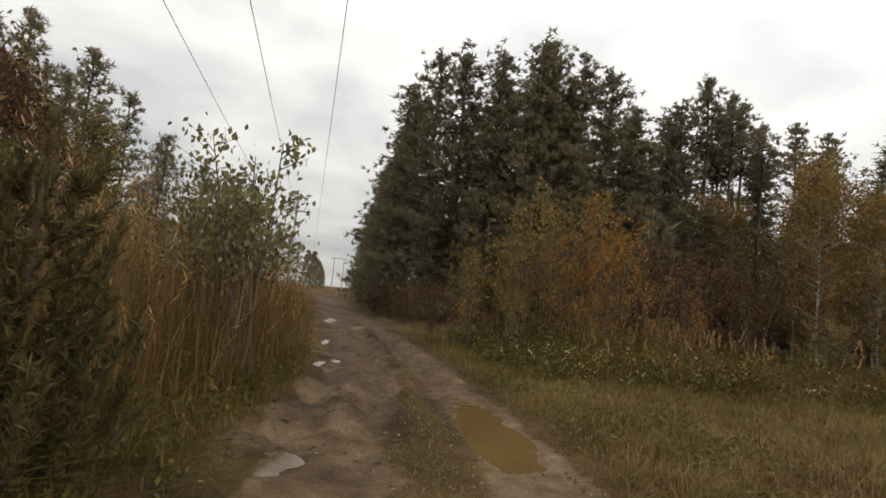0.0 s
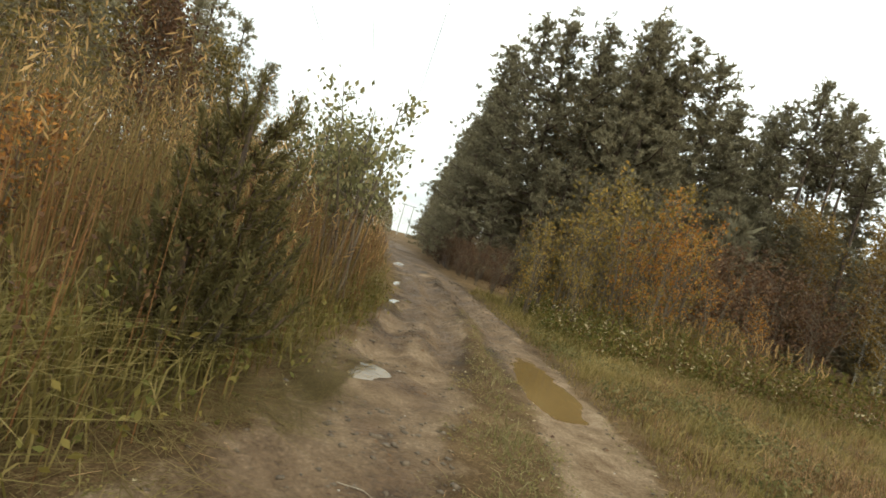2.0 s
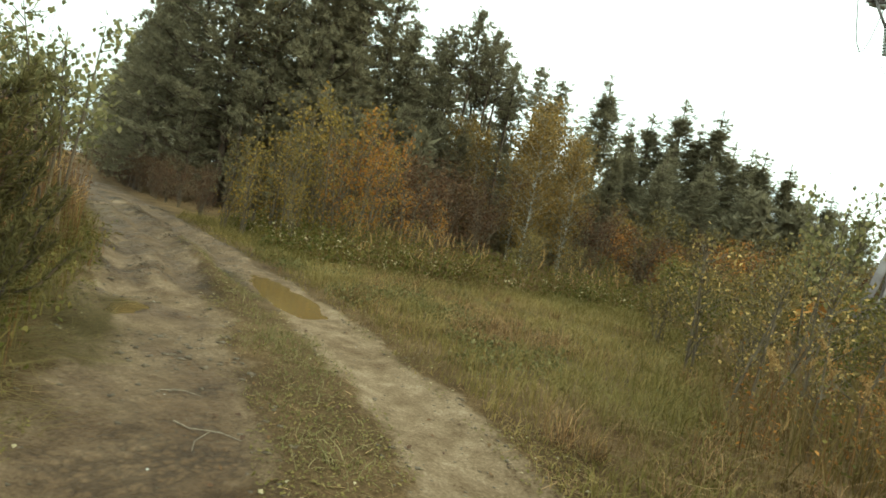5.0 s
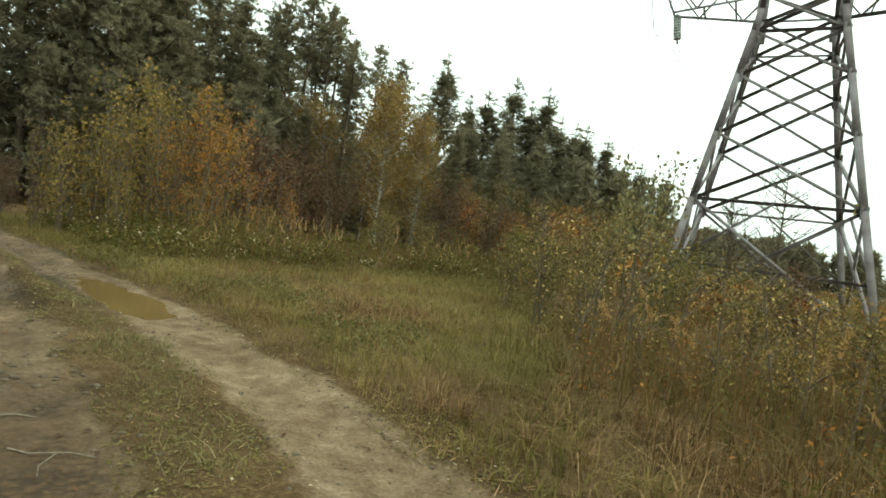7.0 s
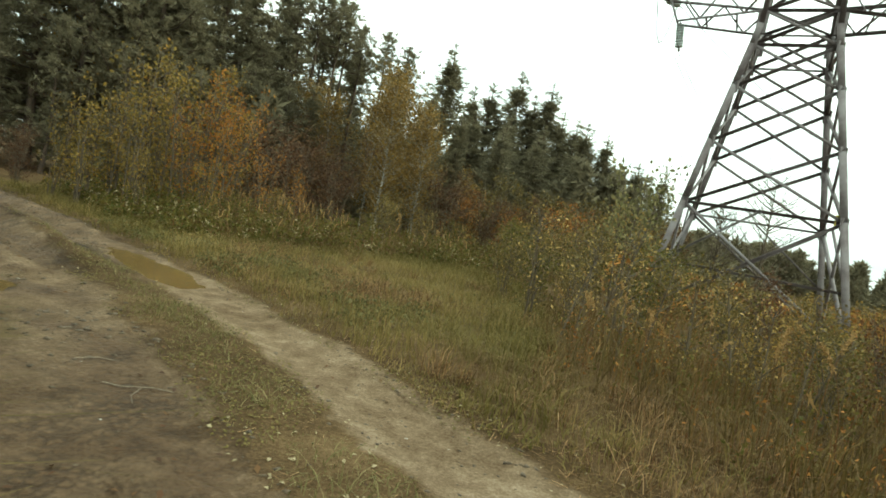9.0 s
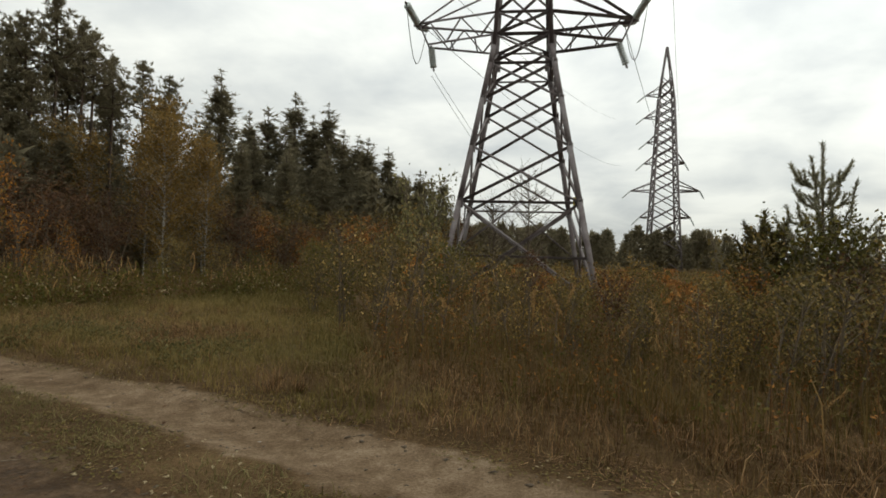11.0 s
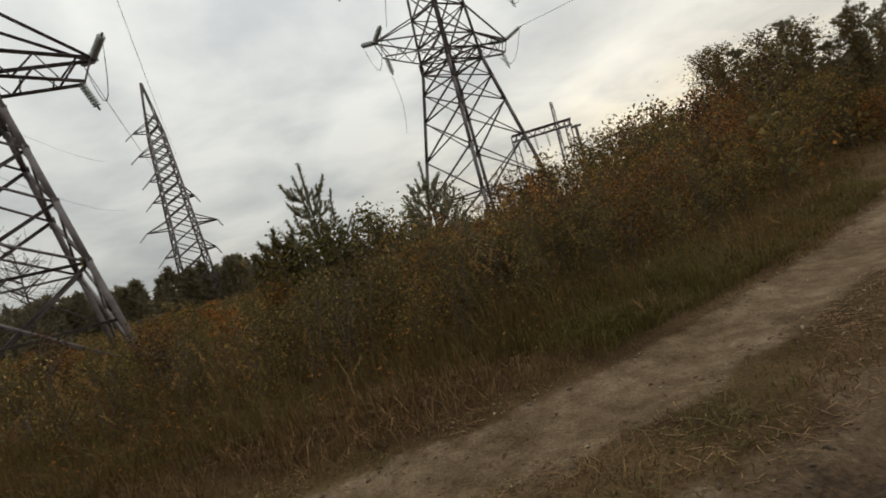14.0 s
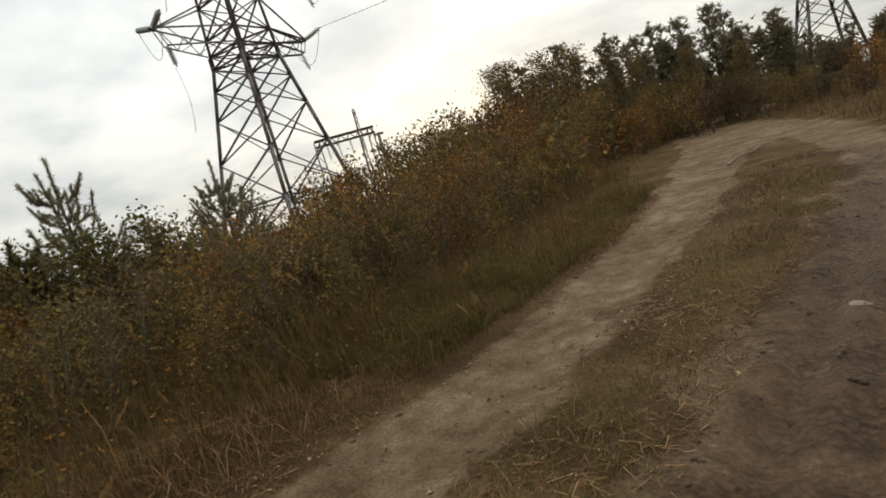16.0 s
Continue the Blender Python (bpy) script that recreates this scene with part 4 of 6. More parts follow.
line += [(x + rng_f.uniform(-1, 1), 125 + rng_f.uniform(0, 20), rng_f.uniform(2.5, 4)) for x in np.arange(50, 95, 2.0)]
line += [(-4 + k * 1.2, 70 + k * 2.5 + rng_f.uniform(-2, 2), rng_f.uniform(5, 7.5)) for k in range(0, 18)]
far_woods("distant_treeline", line, "distant belt of dark trees across the field", 100, wide=0.3, big=1.35)
ew = [(54 + rng_f.uniform(-3, 5), k + rng_f.uniform(-1, 1), rng_f.uniform(4.5, 7.0) * (0.62 if k < -3 else 1.0)) for k in np.arange(-18, 16, 1.1)]
far_woods("eastern_woods", ew, "dark thicket behind the bend of the trail", 110)
sw = [(-40 - d + rng_f.uniform(-3, 3), -12 + d * 0.25 + rng_f.uniform(-10, 0), rng_f.uniform(9, 12)) for d in range(0, 110, 3)]
sw += [(-150, 38.5, 10), (-158, 40, 10), (-165, 43.5, 10.5), (-175, 46, 10), (-185, 49.5, 9.5), (-205, 55.5, 9.5), (-230, 62.5, 9), (-260, 71, 8.5), (-300, 82, 8)]
far_woods("southern_woods", sw, "dark woods behind the grassy bank", 110)

# ---- power line towers ----
def strut(name, a, b, w, parent, material=None):
    """A rolled angle bar from a to b: two thin flanges."""
    a, b = np.asarray(a, float), np.asarray(b, float)
    d = unit(b - a)
    s = unit(np.cross(d, [0.31, 0.17, 0.93] if abs(d[2]) < 0.9 else [1.0, 0.2, 0]))
    t = np.cross(d, s)
    k = max(0.006, w * 0.14)
    prof = [0 * s, s * w, s * w + t * k, s * k + t * k, s * k + t * w, t * w]
    v = np.array([p + q - (s + t) * w * 0.35 for p in (a, b) for q in prof])
    f = [[i, (i + 1) % 6, 6 + (i + 1) % 6, 6 + i] for i in range(6)] + [[0, 3, 2, 1], [0, 5, 4, 3], [6, 7, 8, 9], [6, 9, 10, 11]]
    return part_np(name, (v, np.array(f)), material or M_STEEL, parent)


def insulator(a, b, parent, discs=9, r=0.165):
    """A string of glass discs from a to b."""
    a, b = np.asarray(a, float), np.asarray(b, float)
    pts, rad = [], []
    for k in range(discs):
        for dt, rr in ((0.0, 0.03), (0.15, r), (0.5, r * 0.85), (0.62, 0.03)):
            pts.append(a + (b - a) * (k + dt) / discs)
            rad.append(rr)
    pts.append(b)
    rad.append(0.02)
    string = part_np("insulator", tube(pts, rad, 8), M_GLASS_INS, parent, "grey glass insulator string", smooth=True)
    d = unit(b - a)
    for p, q in ((a - d * 0.10, a + d * 0.02), (b - d * 0.02, b + d * 0.14)):
        part_np("clamp", tube([p, (p + q) / 2, q], [0.035, 0.055, 0.03], 6), M_STEEL, string, "dark steel clamp")
    return string


def gusset(c, w, h, parent, turn):
    bm = bmesh.new()
    bmesh.ops.create_cube(bm, size=1.0)
    bmesh.ops.scale(bm, vec=(w, 0.05, h), verts=bm.verts)
    bmesh.ops.rotate(bm, cent=(0, 0, 0), matrix=Matrix.Rotation(turn, 3, "Z"), verts=bm.verts)
    bmesh.ops.translate(bm, vec=Vector(c), verts=bm.verts)
    return part("gusset_plate", bm, M_STEEL, parent)


def lattice_tower(x, y, turn, base, neck, z_neck, arm_z, arm_half, label, nodes, leg=0.185, brace=0.10):
    tower = empty("power_pylon", label, "pylon", "lattice pylons")
    tower.matrix_basis = pose(x, y, -0.05, 0, 0, turn)

    def half(z):
        return base + (neck - base) * z / z_neck if z < z_neck else neck - (z - z_neck) * 0.045

    top = arm_z + 12.5
    sig = [(-1, -1), (1, -1), (1, 1), (-1, 1)]
    upper = [arm_z, arm_z + 0.95, arm_z + 2.9, arm_z + 4.6, arm_z + 5.6, arm_z + 7.6, arm_z + 9.4, arm_z + 10.3, top]
    levels = nodes + [z for z in upper if z > nodes[-1] + 0.3]
    corner = lambda i, z: np.array([sig[i][0] * half(z), sig[i][1] * half(z), z])
    lowest = []
    for i in range(4):
        legs = [0.0, *[z for z in nodes if 0 < z < z_neck], z_neck, top]
        for k, (z0, z1) in enumerate(zip(legs[:-1], legs[1:])):
            bar = strut("leg", corner(i, z0), corner(i, z1 + (0.12 if z1 < top else 0)), leg * (1.2 if z0 < z_neck else 0.9), tower)
            if k == 0:
                lowest.append(bar)
    for z0, z1 in zip(levels[:-1], levels[1:]):
        for i in range(4):
            j = (i + 1) % 4
            strut("brace", corner(i, z0), corner(j, z1), brace, tower)
            strut("brace", corner(j, z0), corner(i, z1), brace, tower)
            if z0 >= z_neck - 1.0 or z0 == nodes[1]:
                strut("brace", corner(i, z0), corner(j, z0), brace * 0.9, tower)
        if z0 in nodes[1:] and z0 < z_neck:
            for i in range(4):
                p = corner(i, z0)
                gusset(p + [0, 0, -0.05], 0.30, 0.42, lowest[i], math.atan2(sig[i][1], sig[i][0]) + math.pi / 2)
    low = 0.45 * nodes[1]
    for i in range(4):
        a, b = corner(i, low), corner((i + 1) % 4, low)
        strut("brace", a, b, brace * 0.8, tower)
        strut("brace", corner(i, low * 0.98), (corner(i, nodes[1]) + corner((i + 1) % 4, nodes[1])) / 2 * [1, 1, 1], brace * 0.7, tower)
    for i in range(4):
        p = corner(i, arm_z - 0.45)
        gusset(p, 0.34, 0.75, lowest[i], 0)
        bm = bmesh.new()
        bmesh.ops.create_cube(bm, size=1.0)
        bmesh.ops.bevel(bm, geom=bm.edges[:], offset=0.06, segments=1)
        bmesh.ops.scale(bm, vec=(0.55, 0.55, 0.5), verts=bm.verts)
        bmesh.ops.translate(bm, vec=Vector(corner(i, 0.05)), verts=bm.verts)
        part("footing", bm, M_CONCRETE, tower, "weathered concrete footing")
    # crossarms: lower pair of chords, tip, slanting ties
    for zc, reach in ((arm_z, arm_half), (arm_z + 4.6, arm_half * 1.45), (arm_z + 9.4, arm_half)):
        for sx in (-1, 1):
            tip_lo = np.array([sx * reach, 0, zc])
            tip_hi = np.array([sx * (reach + 0.42), 0, zc + 0.93])
            for sy in (-1, 1):
                lo, hi = np.array([sx * half(zc), sy * half(zc), zc]), np.array([sx * half(zc + 0.95), sy * half(zc + 0.95), zc + 0.95])
                tie = np.array([sx * half(zc + 2.9), sy * half(zc + 2.9), min(zc + 2.9, top)])
                tl, th = tip_lo + [0, sy * 0.18, 0], tip_hi + [0, sy * 0.18, 0]
                strut("crossarm_chord", lo, tl, 0.10, tower)
                strut("crossarm_chord", hi, th, 0.11, tower)
                strut("crossarm_tie", tie, th, 0.09, tower)
                q = lambda p0, p1, t: p0 + (p1 - p0) * t
                for t0, t1 in ((0.0, 0.22), (0.45, 0.22), (0.45, 0.72), (0.86, 0.72)):
                    strut("crossarm_web", q(lo, tl, t1), q(hi, th, t0), 0.06, tower)
                strut("crossarm_web", tl, th, 0.07, tower)
            for t in (0.3, 0.65, 1.0):
                p0 = np.array([sx * (half(zc) + (reach - half(zc)) * t), -half(zc) * (1 - t) - 0.18 * t, zc])
                strut("crossarm_web", p0, p0 * [1, -1, 1], 0.05, tower)
            strut("crossarm_tip", tip_hi - [sx * 0.1, 0, 0], tip_hi + [sx * 0.28, 0, 0], 0.12, tower)
            # strain strings either side and the hanging string that steadies the jumper
            insulator(tip_hi + [sx * 0.1, 0.2, 0.05], tip_hi + [sx * -0.05, 1.5, 0.45], tower)
            insulator(tip_hi + [sx * 0.1, -0.2, 0.05], tip_hi + [sx * 0.35, -1.4, 0.35], tower)
            insulator(tip_lo + [-sx * 0.12, 0, -0.08], tip_lo + [-sx * 0.02 + 0.22, 0, -1.0], tower)
            t = np.linspace(0, 1, 9)
            a, b = tip_hi + [sx * -0.05, 1.5, 0.45], tip_hi + [sx * 0.35, -1.4, 0.35]
            loop = a + (b - a) * t[:, None] - np.outer(np.sin(np.pi * t) * 2.1, [0, 0, 1])
            part_np("jumper", tube(loop, np.full(9, 0.018), 4), M_WIRE, tower, "slack jumper wire")
    return tower


NODES_A = [0.0, 3.9, 6.17, 8.2, 9.75]
tower_a = lattice_tower(1.95, 24.8, -4.5, 3.02, 1.18, 10.4, 11.0, 4.15, "rust-grey lattice steel pylon standing in the scrub", NODES_A)
mark = gusset((2.2, -2.2, 3.95), 0.34, 0.34, tower_a, radians(45))
mark.name = "warning_plate"
mark.data.materials[0] = M_YELLOW
tagged(mark, "small yellow plate on the leg")
tower_b = lattice_tower(28.3, 25.9, -5.0, 3.5, 1.45, 12.2, 12.9, 5.2, "grey lattice steel pylon seen corner-on above bushes", [0.0, 3.4, 6.4, 9.0, 10.8, 12.1], 0.22, 0.095)
t = np.linspace(0, 1, 9)
tail = np.column_stack([-5.2 + 0.28 * np.sin(t * 3.0) + 0.15, 0.15 * t, 11.7 - 3.6 * t])
part_np("jumper", tube(tail, np.full(9, 0.016), 4), M_WIRE, tower_b, "loose wire hanging from the insulator")
tower_c = lattice_tower(74.7, -9.2, 12.0, 3.0, 1.2, 11.0, 11.8, 4.4, "distant lattice steel pylon behind the trees", [0.0, 3.2, 5.8, 8.0, 9.8, 11.0])


def slim_tower(x, y, turn, h=43.0, label="tall slim lattice pylon far across the field"):
    tower = empty("power_pylon", label, "pylon", "lattice pylons")
    tower.matrix_basis = pose(x, y, 0, 0, 0, turn)
    half = lambda z: np.interp(z, [0, 33, 36, h], [2.9, 1.3, 1.0, 0.12])
    sig = [(-1, -1), (1, -1), (1, 1), (-1, 1)]
    corner = lambda i, z: np.array([sig[i][0] * half(z), sig[i][1] * half(z), z])
    levels = [0, 3.6, 6.8, 9.7, 12.4, 15, 17.4, 19.6, 21.8, 23.9, 25.9, 27.8, 29.6, 31.3, 33, 35, 37, h]
    for i in range(4):
        strut("leg", corner(i, 0), corner(i, 33), 0.34, tower)
        strut("leg", corner(i, 33), corner(i, h), 0.26, tower)
    for z0, z1 in zip(levels[:-1], levels[1:]):
        for i in range(4):
            j = (i + 1) % 4
            strut("brace", corner(i, z0), corner(j, z1), 0.2, tower)
            strut("brace", corner(j, z0), corner(i, z1), 0.2, tower)
    for zc, left, right in ((33.7, 3.8, 0), (29.4, 4.0, 0), (24.6, 3.4, 0), (20.6, 3.8, 3.6), (15.3, 6.2, 6.4), (10.2, 4.4, 4.8)):
        for sx, reach in ((-1, left), (1, right)):
            if not reach:
                continue
            tip = np.array([sx * reach, 0, zc])
            for sy in (-1, 1):
                strut("crossarm_chord", (sx * half(zc), sy * half(zc), zc), tip, 0.22, tower)
                strut("crossarm_tie", (sx * half(zc + 1.7), sy * half(zc + 1.7), zc + 1.7), tip, 0.17, tower)
            for t in (0.35, 0.65):
                p = np.array([sx * (half(zc) + (reach - half(zc)) * t), half(zc) * (1 - t), zc])
                strut("crossarm_web", p, p + [0, 0, 1.7 * (1 - t)], 0.08, tower)
            insulator(tip, tip + [sx * 1.0 - 0.6, -1.2, -1.5], tower, 7, 0.16)
    return tower


slim_tower(36.4, 110.0, -8.0)


def small_pole(x, y, h, arms, label, twin=0.0):
    pole = empty("utility_pole", label, "pole")
    pole.matrix_basis = pose(x, y, 0, 0, 0, -13)
    for off in ((-twin, twin) if twin else (0,)):
        part_np("post", tube([(0, off, 0), (0, off, h)], [0.24, 0.16], 8), M_CONCRETE, pole)
    for z, w in arms:
        strut("crossarm", (0, -w, z), (0, w, z), 0.2, pole)
        for s in (-1, 1):
            insulator((0, s * w * 0.95, z), (0, s * w * 0.95, z - 1.1), pole, 5, 0.15)
    return pole


# the line that follows the trail: direction, and lateral places of its three wires
LINE_DIR = np.array([-math.sin(radians(76.6)), math.cos(radians(76.6))])
LINE_LEFT = np.array([-LINE_DIR[1], LINE_DIR[0]])
origin = np.array([-2.0, 4.1])
small_pole(*(origin + LINE_DIR * 100 + LINE_LEFT * 3.6), 16.6, [(16.4, 1.3), (13.9, 2.4)], "concrete pole with two crossarms beside the trail")
small_pole(*(origin + LINE_DIR * 260 + LINE_LEFT * -12.0), 14.6, [(14.4, 3.6)], "distant twin-legged pole at the end of the cutting", 2.2)


def wire(a, b, sag, r=0.016, label="thin power line wire hanging between pylons"):
    t = np.linspace(0, 1, 25)
    pts = np.asarray(a, float) + np.outer(t, np.subtract(b, a)) - np.outer(4 * sag * t * (1 - t), [0, 0, 1])
    return tagged(part_np("power_line_wire", tube(pts, np.full(25, r), 5), M_WIRE), label, "wire", "power line wires")


for off in (-0.2, 4.2, 8.4):
    p = origin + LINE_LEFT * off
    a, b = p - LINE_DIR * 74, p + LINE_DIR * 260
    m = p + LINE_DIR * 100
    wire((*a, 16.5), (*m, 15.6), 1.6, 0.021)
    wire((*m, 15.6), (*b, 14.0), 1.0, 0.021)


def arm_point(tower, x, y, z):
    return tuple(tower.matrix_basis @ Vector((x, y, z)))


# spans from the pylons onward across the field
for sx in (-1, 1):
    wire(arm_point(tower_a, sx * 4.5, 1.5, 12.35), (36 + sx * 5 - 3, 110, 20), 1.5)
    wire(arm_point(tower_a, sx * 6.4, 1.5, 16.9), (36 + sx * 6 - 3, 110, 29), 1.5)
wire(arm_point(tower_a, -4.15, 1.0, 10.0), (7.8, 90.0, 10.0), 0.6, 0.012)
wire(arm_point(tower_a, -4.05, 1.2, 10.2), (9.0, 92.0, 10.2), 0.6, 0.012)
wire(arm_point(tower_b, -5.5, -1.4, 14.2), (-22, -34, 21), 1.5)
wire(arm_point(tower_b, -7.5, -1.4, 18.8), (-24, -32, 25), 1.5)
wire(arm_point(tower_b, 5.9, -1.4, 14.2), (46, -42, 19), 1.5)


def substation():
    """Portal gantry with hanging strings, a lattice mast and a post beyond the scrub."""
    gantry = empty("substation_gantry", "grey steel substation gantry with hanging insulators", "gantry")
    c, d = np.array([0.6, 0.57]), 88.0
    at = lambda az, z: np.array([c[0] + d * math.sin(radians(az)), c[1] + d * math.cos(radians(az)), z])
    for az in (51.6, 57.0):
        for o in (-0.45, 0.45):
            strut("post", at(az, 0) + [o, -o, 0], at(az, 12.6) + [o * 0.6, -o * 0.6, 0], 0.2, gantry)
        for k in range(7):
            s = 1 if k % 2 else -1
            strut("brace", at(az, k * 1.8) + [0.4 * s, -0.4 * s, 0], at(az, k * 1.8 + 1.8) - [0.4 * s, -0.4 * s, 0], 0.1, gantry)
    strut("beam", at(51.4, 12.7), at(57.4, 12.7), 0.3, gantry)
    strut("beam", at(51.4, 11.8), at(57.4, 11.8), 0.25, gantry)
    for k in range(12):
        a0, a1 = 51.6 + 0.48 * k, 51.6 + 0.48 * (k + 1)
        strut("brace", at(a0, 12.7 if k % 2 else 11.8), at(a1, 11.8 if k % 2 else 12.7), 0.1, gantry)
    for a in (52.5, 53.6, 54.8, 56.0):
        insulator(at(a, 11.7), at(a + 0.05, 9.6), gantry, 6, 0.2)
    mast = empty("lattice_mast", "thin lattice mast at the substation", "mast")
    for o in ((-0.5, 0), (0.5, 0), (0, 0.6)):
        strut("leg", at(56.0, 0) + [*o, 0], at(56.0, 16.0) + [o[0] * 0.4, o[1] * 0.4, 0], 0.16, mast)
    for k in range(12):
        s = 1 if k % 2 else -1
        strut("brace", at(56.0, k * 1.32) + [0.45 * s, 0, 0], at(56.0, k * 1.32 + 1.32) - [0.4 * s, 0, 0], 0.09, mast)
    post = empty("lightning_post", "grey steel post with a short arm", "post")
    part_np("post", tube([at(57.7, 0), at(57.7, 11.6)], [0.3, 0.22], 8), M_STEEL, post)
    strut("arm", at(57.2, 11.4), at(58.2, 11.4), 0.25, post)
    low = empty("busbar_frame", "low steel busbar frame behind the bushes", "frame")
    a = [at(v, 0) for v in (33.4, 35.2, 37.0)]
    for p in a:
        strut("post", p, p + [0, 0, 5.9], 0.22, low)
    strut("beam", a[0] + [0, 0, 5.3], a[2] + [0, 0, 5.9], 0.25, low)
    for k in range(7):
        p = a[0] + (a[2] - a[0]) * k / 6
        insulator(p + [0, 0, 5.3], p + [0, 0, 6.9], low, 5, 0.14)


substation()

# ---- undergrowth ----
def scatter(rng, n, x0, x1, y0, y1):
    return rng.uniform(x0, x1, n), rng.uniform(y0, y1, n)


def grass_stuff(name, xy, height, width, material, label, lean=0.4, bend=0.5, seed=0):
    rng = np.random.default_rng(seed)
    x, y = xy
    d1, d2 = tracks(x, y)
    trodden = np.clip(0.3 + np.minimum(d1, d2) / 1.1, 0.3, 1)
    h = trodden * height * rng.uniform(0.5, 1.2, len(x)) * (0.6 + 0.8 * value_noise(x, y, 1.7, seed + 2)) * (0.55 + 0.9 * value_noise(x, y, 0.45, seed + 5))
    return tagged(part_np(name, blades(rng, on_ground(x, y), h, width * rng.uniform(0.7, 1.3, len(x)), lean, bend), material), label, "grass", kind="stuff")


def keep_off(x, y, clear):
    d1, d2 = tracks(x, y)
    return np.minimum(d1, d2) + 0.35 * (value_noise(x, y, 0.6, 12) - 0.5) > clear


def meadow_edge(x):
    """Where the low meadow north of the path ends and the tall weeds begin."""
    return np.interp(x, [-60, -25, -14, -11.5, -10, -9, -6, -3, -1.5, 0, 2, 4, 6, 9, 14, 20, 40], [27.5, 16, 11.9, 11.9, 14.5, 19, 21, 14, 8.2, 6.6, 5.0, 4.1, 3.5, 3.1, 3.2, 3.8, 6])


rng_g = np.random.default_rng(41)
x, y = scatter(rng_g, 250000, -22, 14, 2, 22)
d1, d2 = tracks(x, y)
ok = (y < meadow_edge(x) + 0.8) & (bank(x, y) < 0) & (y > np.interp(x, *np.array(PATH_LINE).T)) & keep_off(x, y, 0.05)
ok &= rng_g.uniform(0, 1, len(x)) < np.clip(8.5 / np.hypot(x + 0.5, y - 1.5), 0.3, 1)
off = y - np.interp(x, *np.array(PATH_LINE).T)
brown = 0.42 + (x + 2.5) / 5.0 - 0.16 * (off - 1.5) + 1.5 * (value_noise(x, y, 1.5, 44) - 0.5) + 0.5 * (value_noise(x, y, 0.5, 48) - 0.5)
east = (brown > rng_g.uniform(0.1, 0.9, len(x))) | (off < 0.9) & (value_noise(x, y, 0.9, 49) > 0.45)
grass_stuff("meadow_grass", (x[ok & ~east], y[ok & ~east]), 0.26, 0.006, M_TURF, "low green and straw-coloured meadow grass", 0.9, 0.9, 1)
grass_stuff("verge_grass", (x[ok & east], y[ok & east]), 0.25, 0.0034, M_BROWN_GRASS, "brown withered grass on the verge", 1.0, 1.0, 4)
fringe = meadow_edge(x) - y
lush = ok & (fringe < 3.4) & (x < -1.0) & (rng_g.uniform(0, 1, len(x)) < np.clip(1.15 - fringe / 3.4, 0, 0.9)) & (value_noise(x, y, 1.2, 77) > 0.3)
grass_stuff("lush_meadow_grass", (x[lush], y[lush]), 0.36, 0.007, M_GREEN_GRASS, "lush green grass where the meadow meets the weeds", 0.9, 0.9, 23)
pale = ok & (off > 1.0) & (off < 4.5) & (value_noise(x, y, 1.6, 78) > 0.5) & (x > -9)
grass_stuff("pale_meadow_grass", (x[pale], y[pale]), 0.36, 0.0032, M_LITTER, "pale dry grass leaning over the meadow", 1.3, 1.0, 24)
tuft = ok & east & (x > 6) & (value_noise(x, y, 1.3, 45) > 0.55)
grass_stuff("green_tufts", (x[tuft], y[tuft]), 0.42, 0.008, M_RANK, "greener tufts along the verge", 0.8, 1.0, 8)
x, y = scatter(rng_g, 190000, -14, 12, -2, 10)
d1, d2 = tracks(x, y)
ok = (bank(x, y) < 0.1) & (y < np.interp(x, *np.array(PATH_LINE).T)) & keep_off(x, y, -0.04) & (value_noise(x, y, 0.6, 26) < rng_g.uniform(0.35, 0.8, len(x)))
ok &= rng_g.uniform(0, 1, len(x)) < np.clip(1.25 - np.clip(x + 1.5, 0, 9) / 4, 0.25, 1)
grass_stuff("trail_strip_grass", (x[ok], y[ok]), 0.16, 0.004, M_STRIP, "short trodden grass between the wheel ruts", 1.6, 0.6, 2)

x, y = scatter(rng_g, 70000, -1, 15, -2.5, 6)
ok = (bank(x, y) < 0.6) & (y < np.interp(x, *np.array(PATH_LINE).T)) & keep_off(x, y, -0.03) & (rng_g.uniform(0, 1, len(x)) < np.clip((x + 2) / 4, 0, 1) * np.clip(7 / np.hypot(x, y - 1), 0.3, 1))
pick = value_noise(x, y, 0.9, 58) > 0.62
grass_stuff("trodden_brown_grass", (x[ok & ~pick], y[ok & ~pick]), 0.13, 0.004, M_LITTER, "short withered grass between the tracks", 1.8, 0.6, 17)
grass_stuff("trodden_green_grass", (x[ok & pick], y[ok & pick]), 0.17, 0.004, M_GREEN_GRASS, "green tufts between the tracks", 1.3, 0.6, 18)


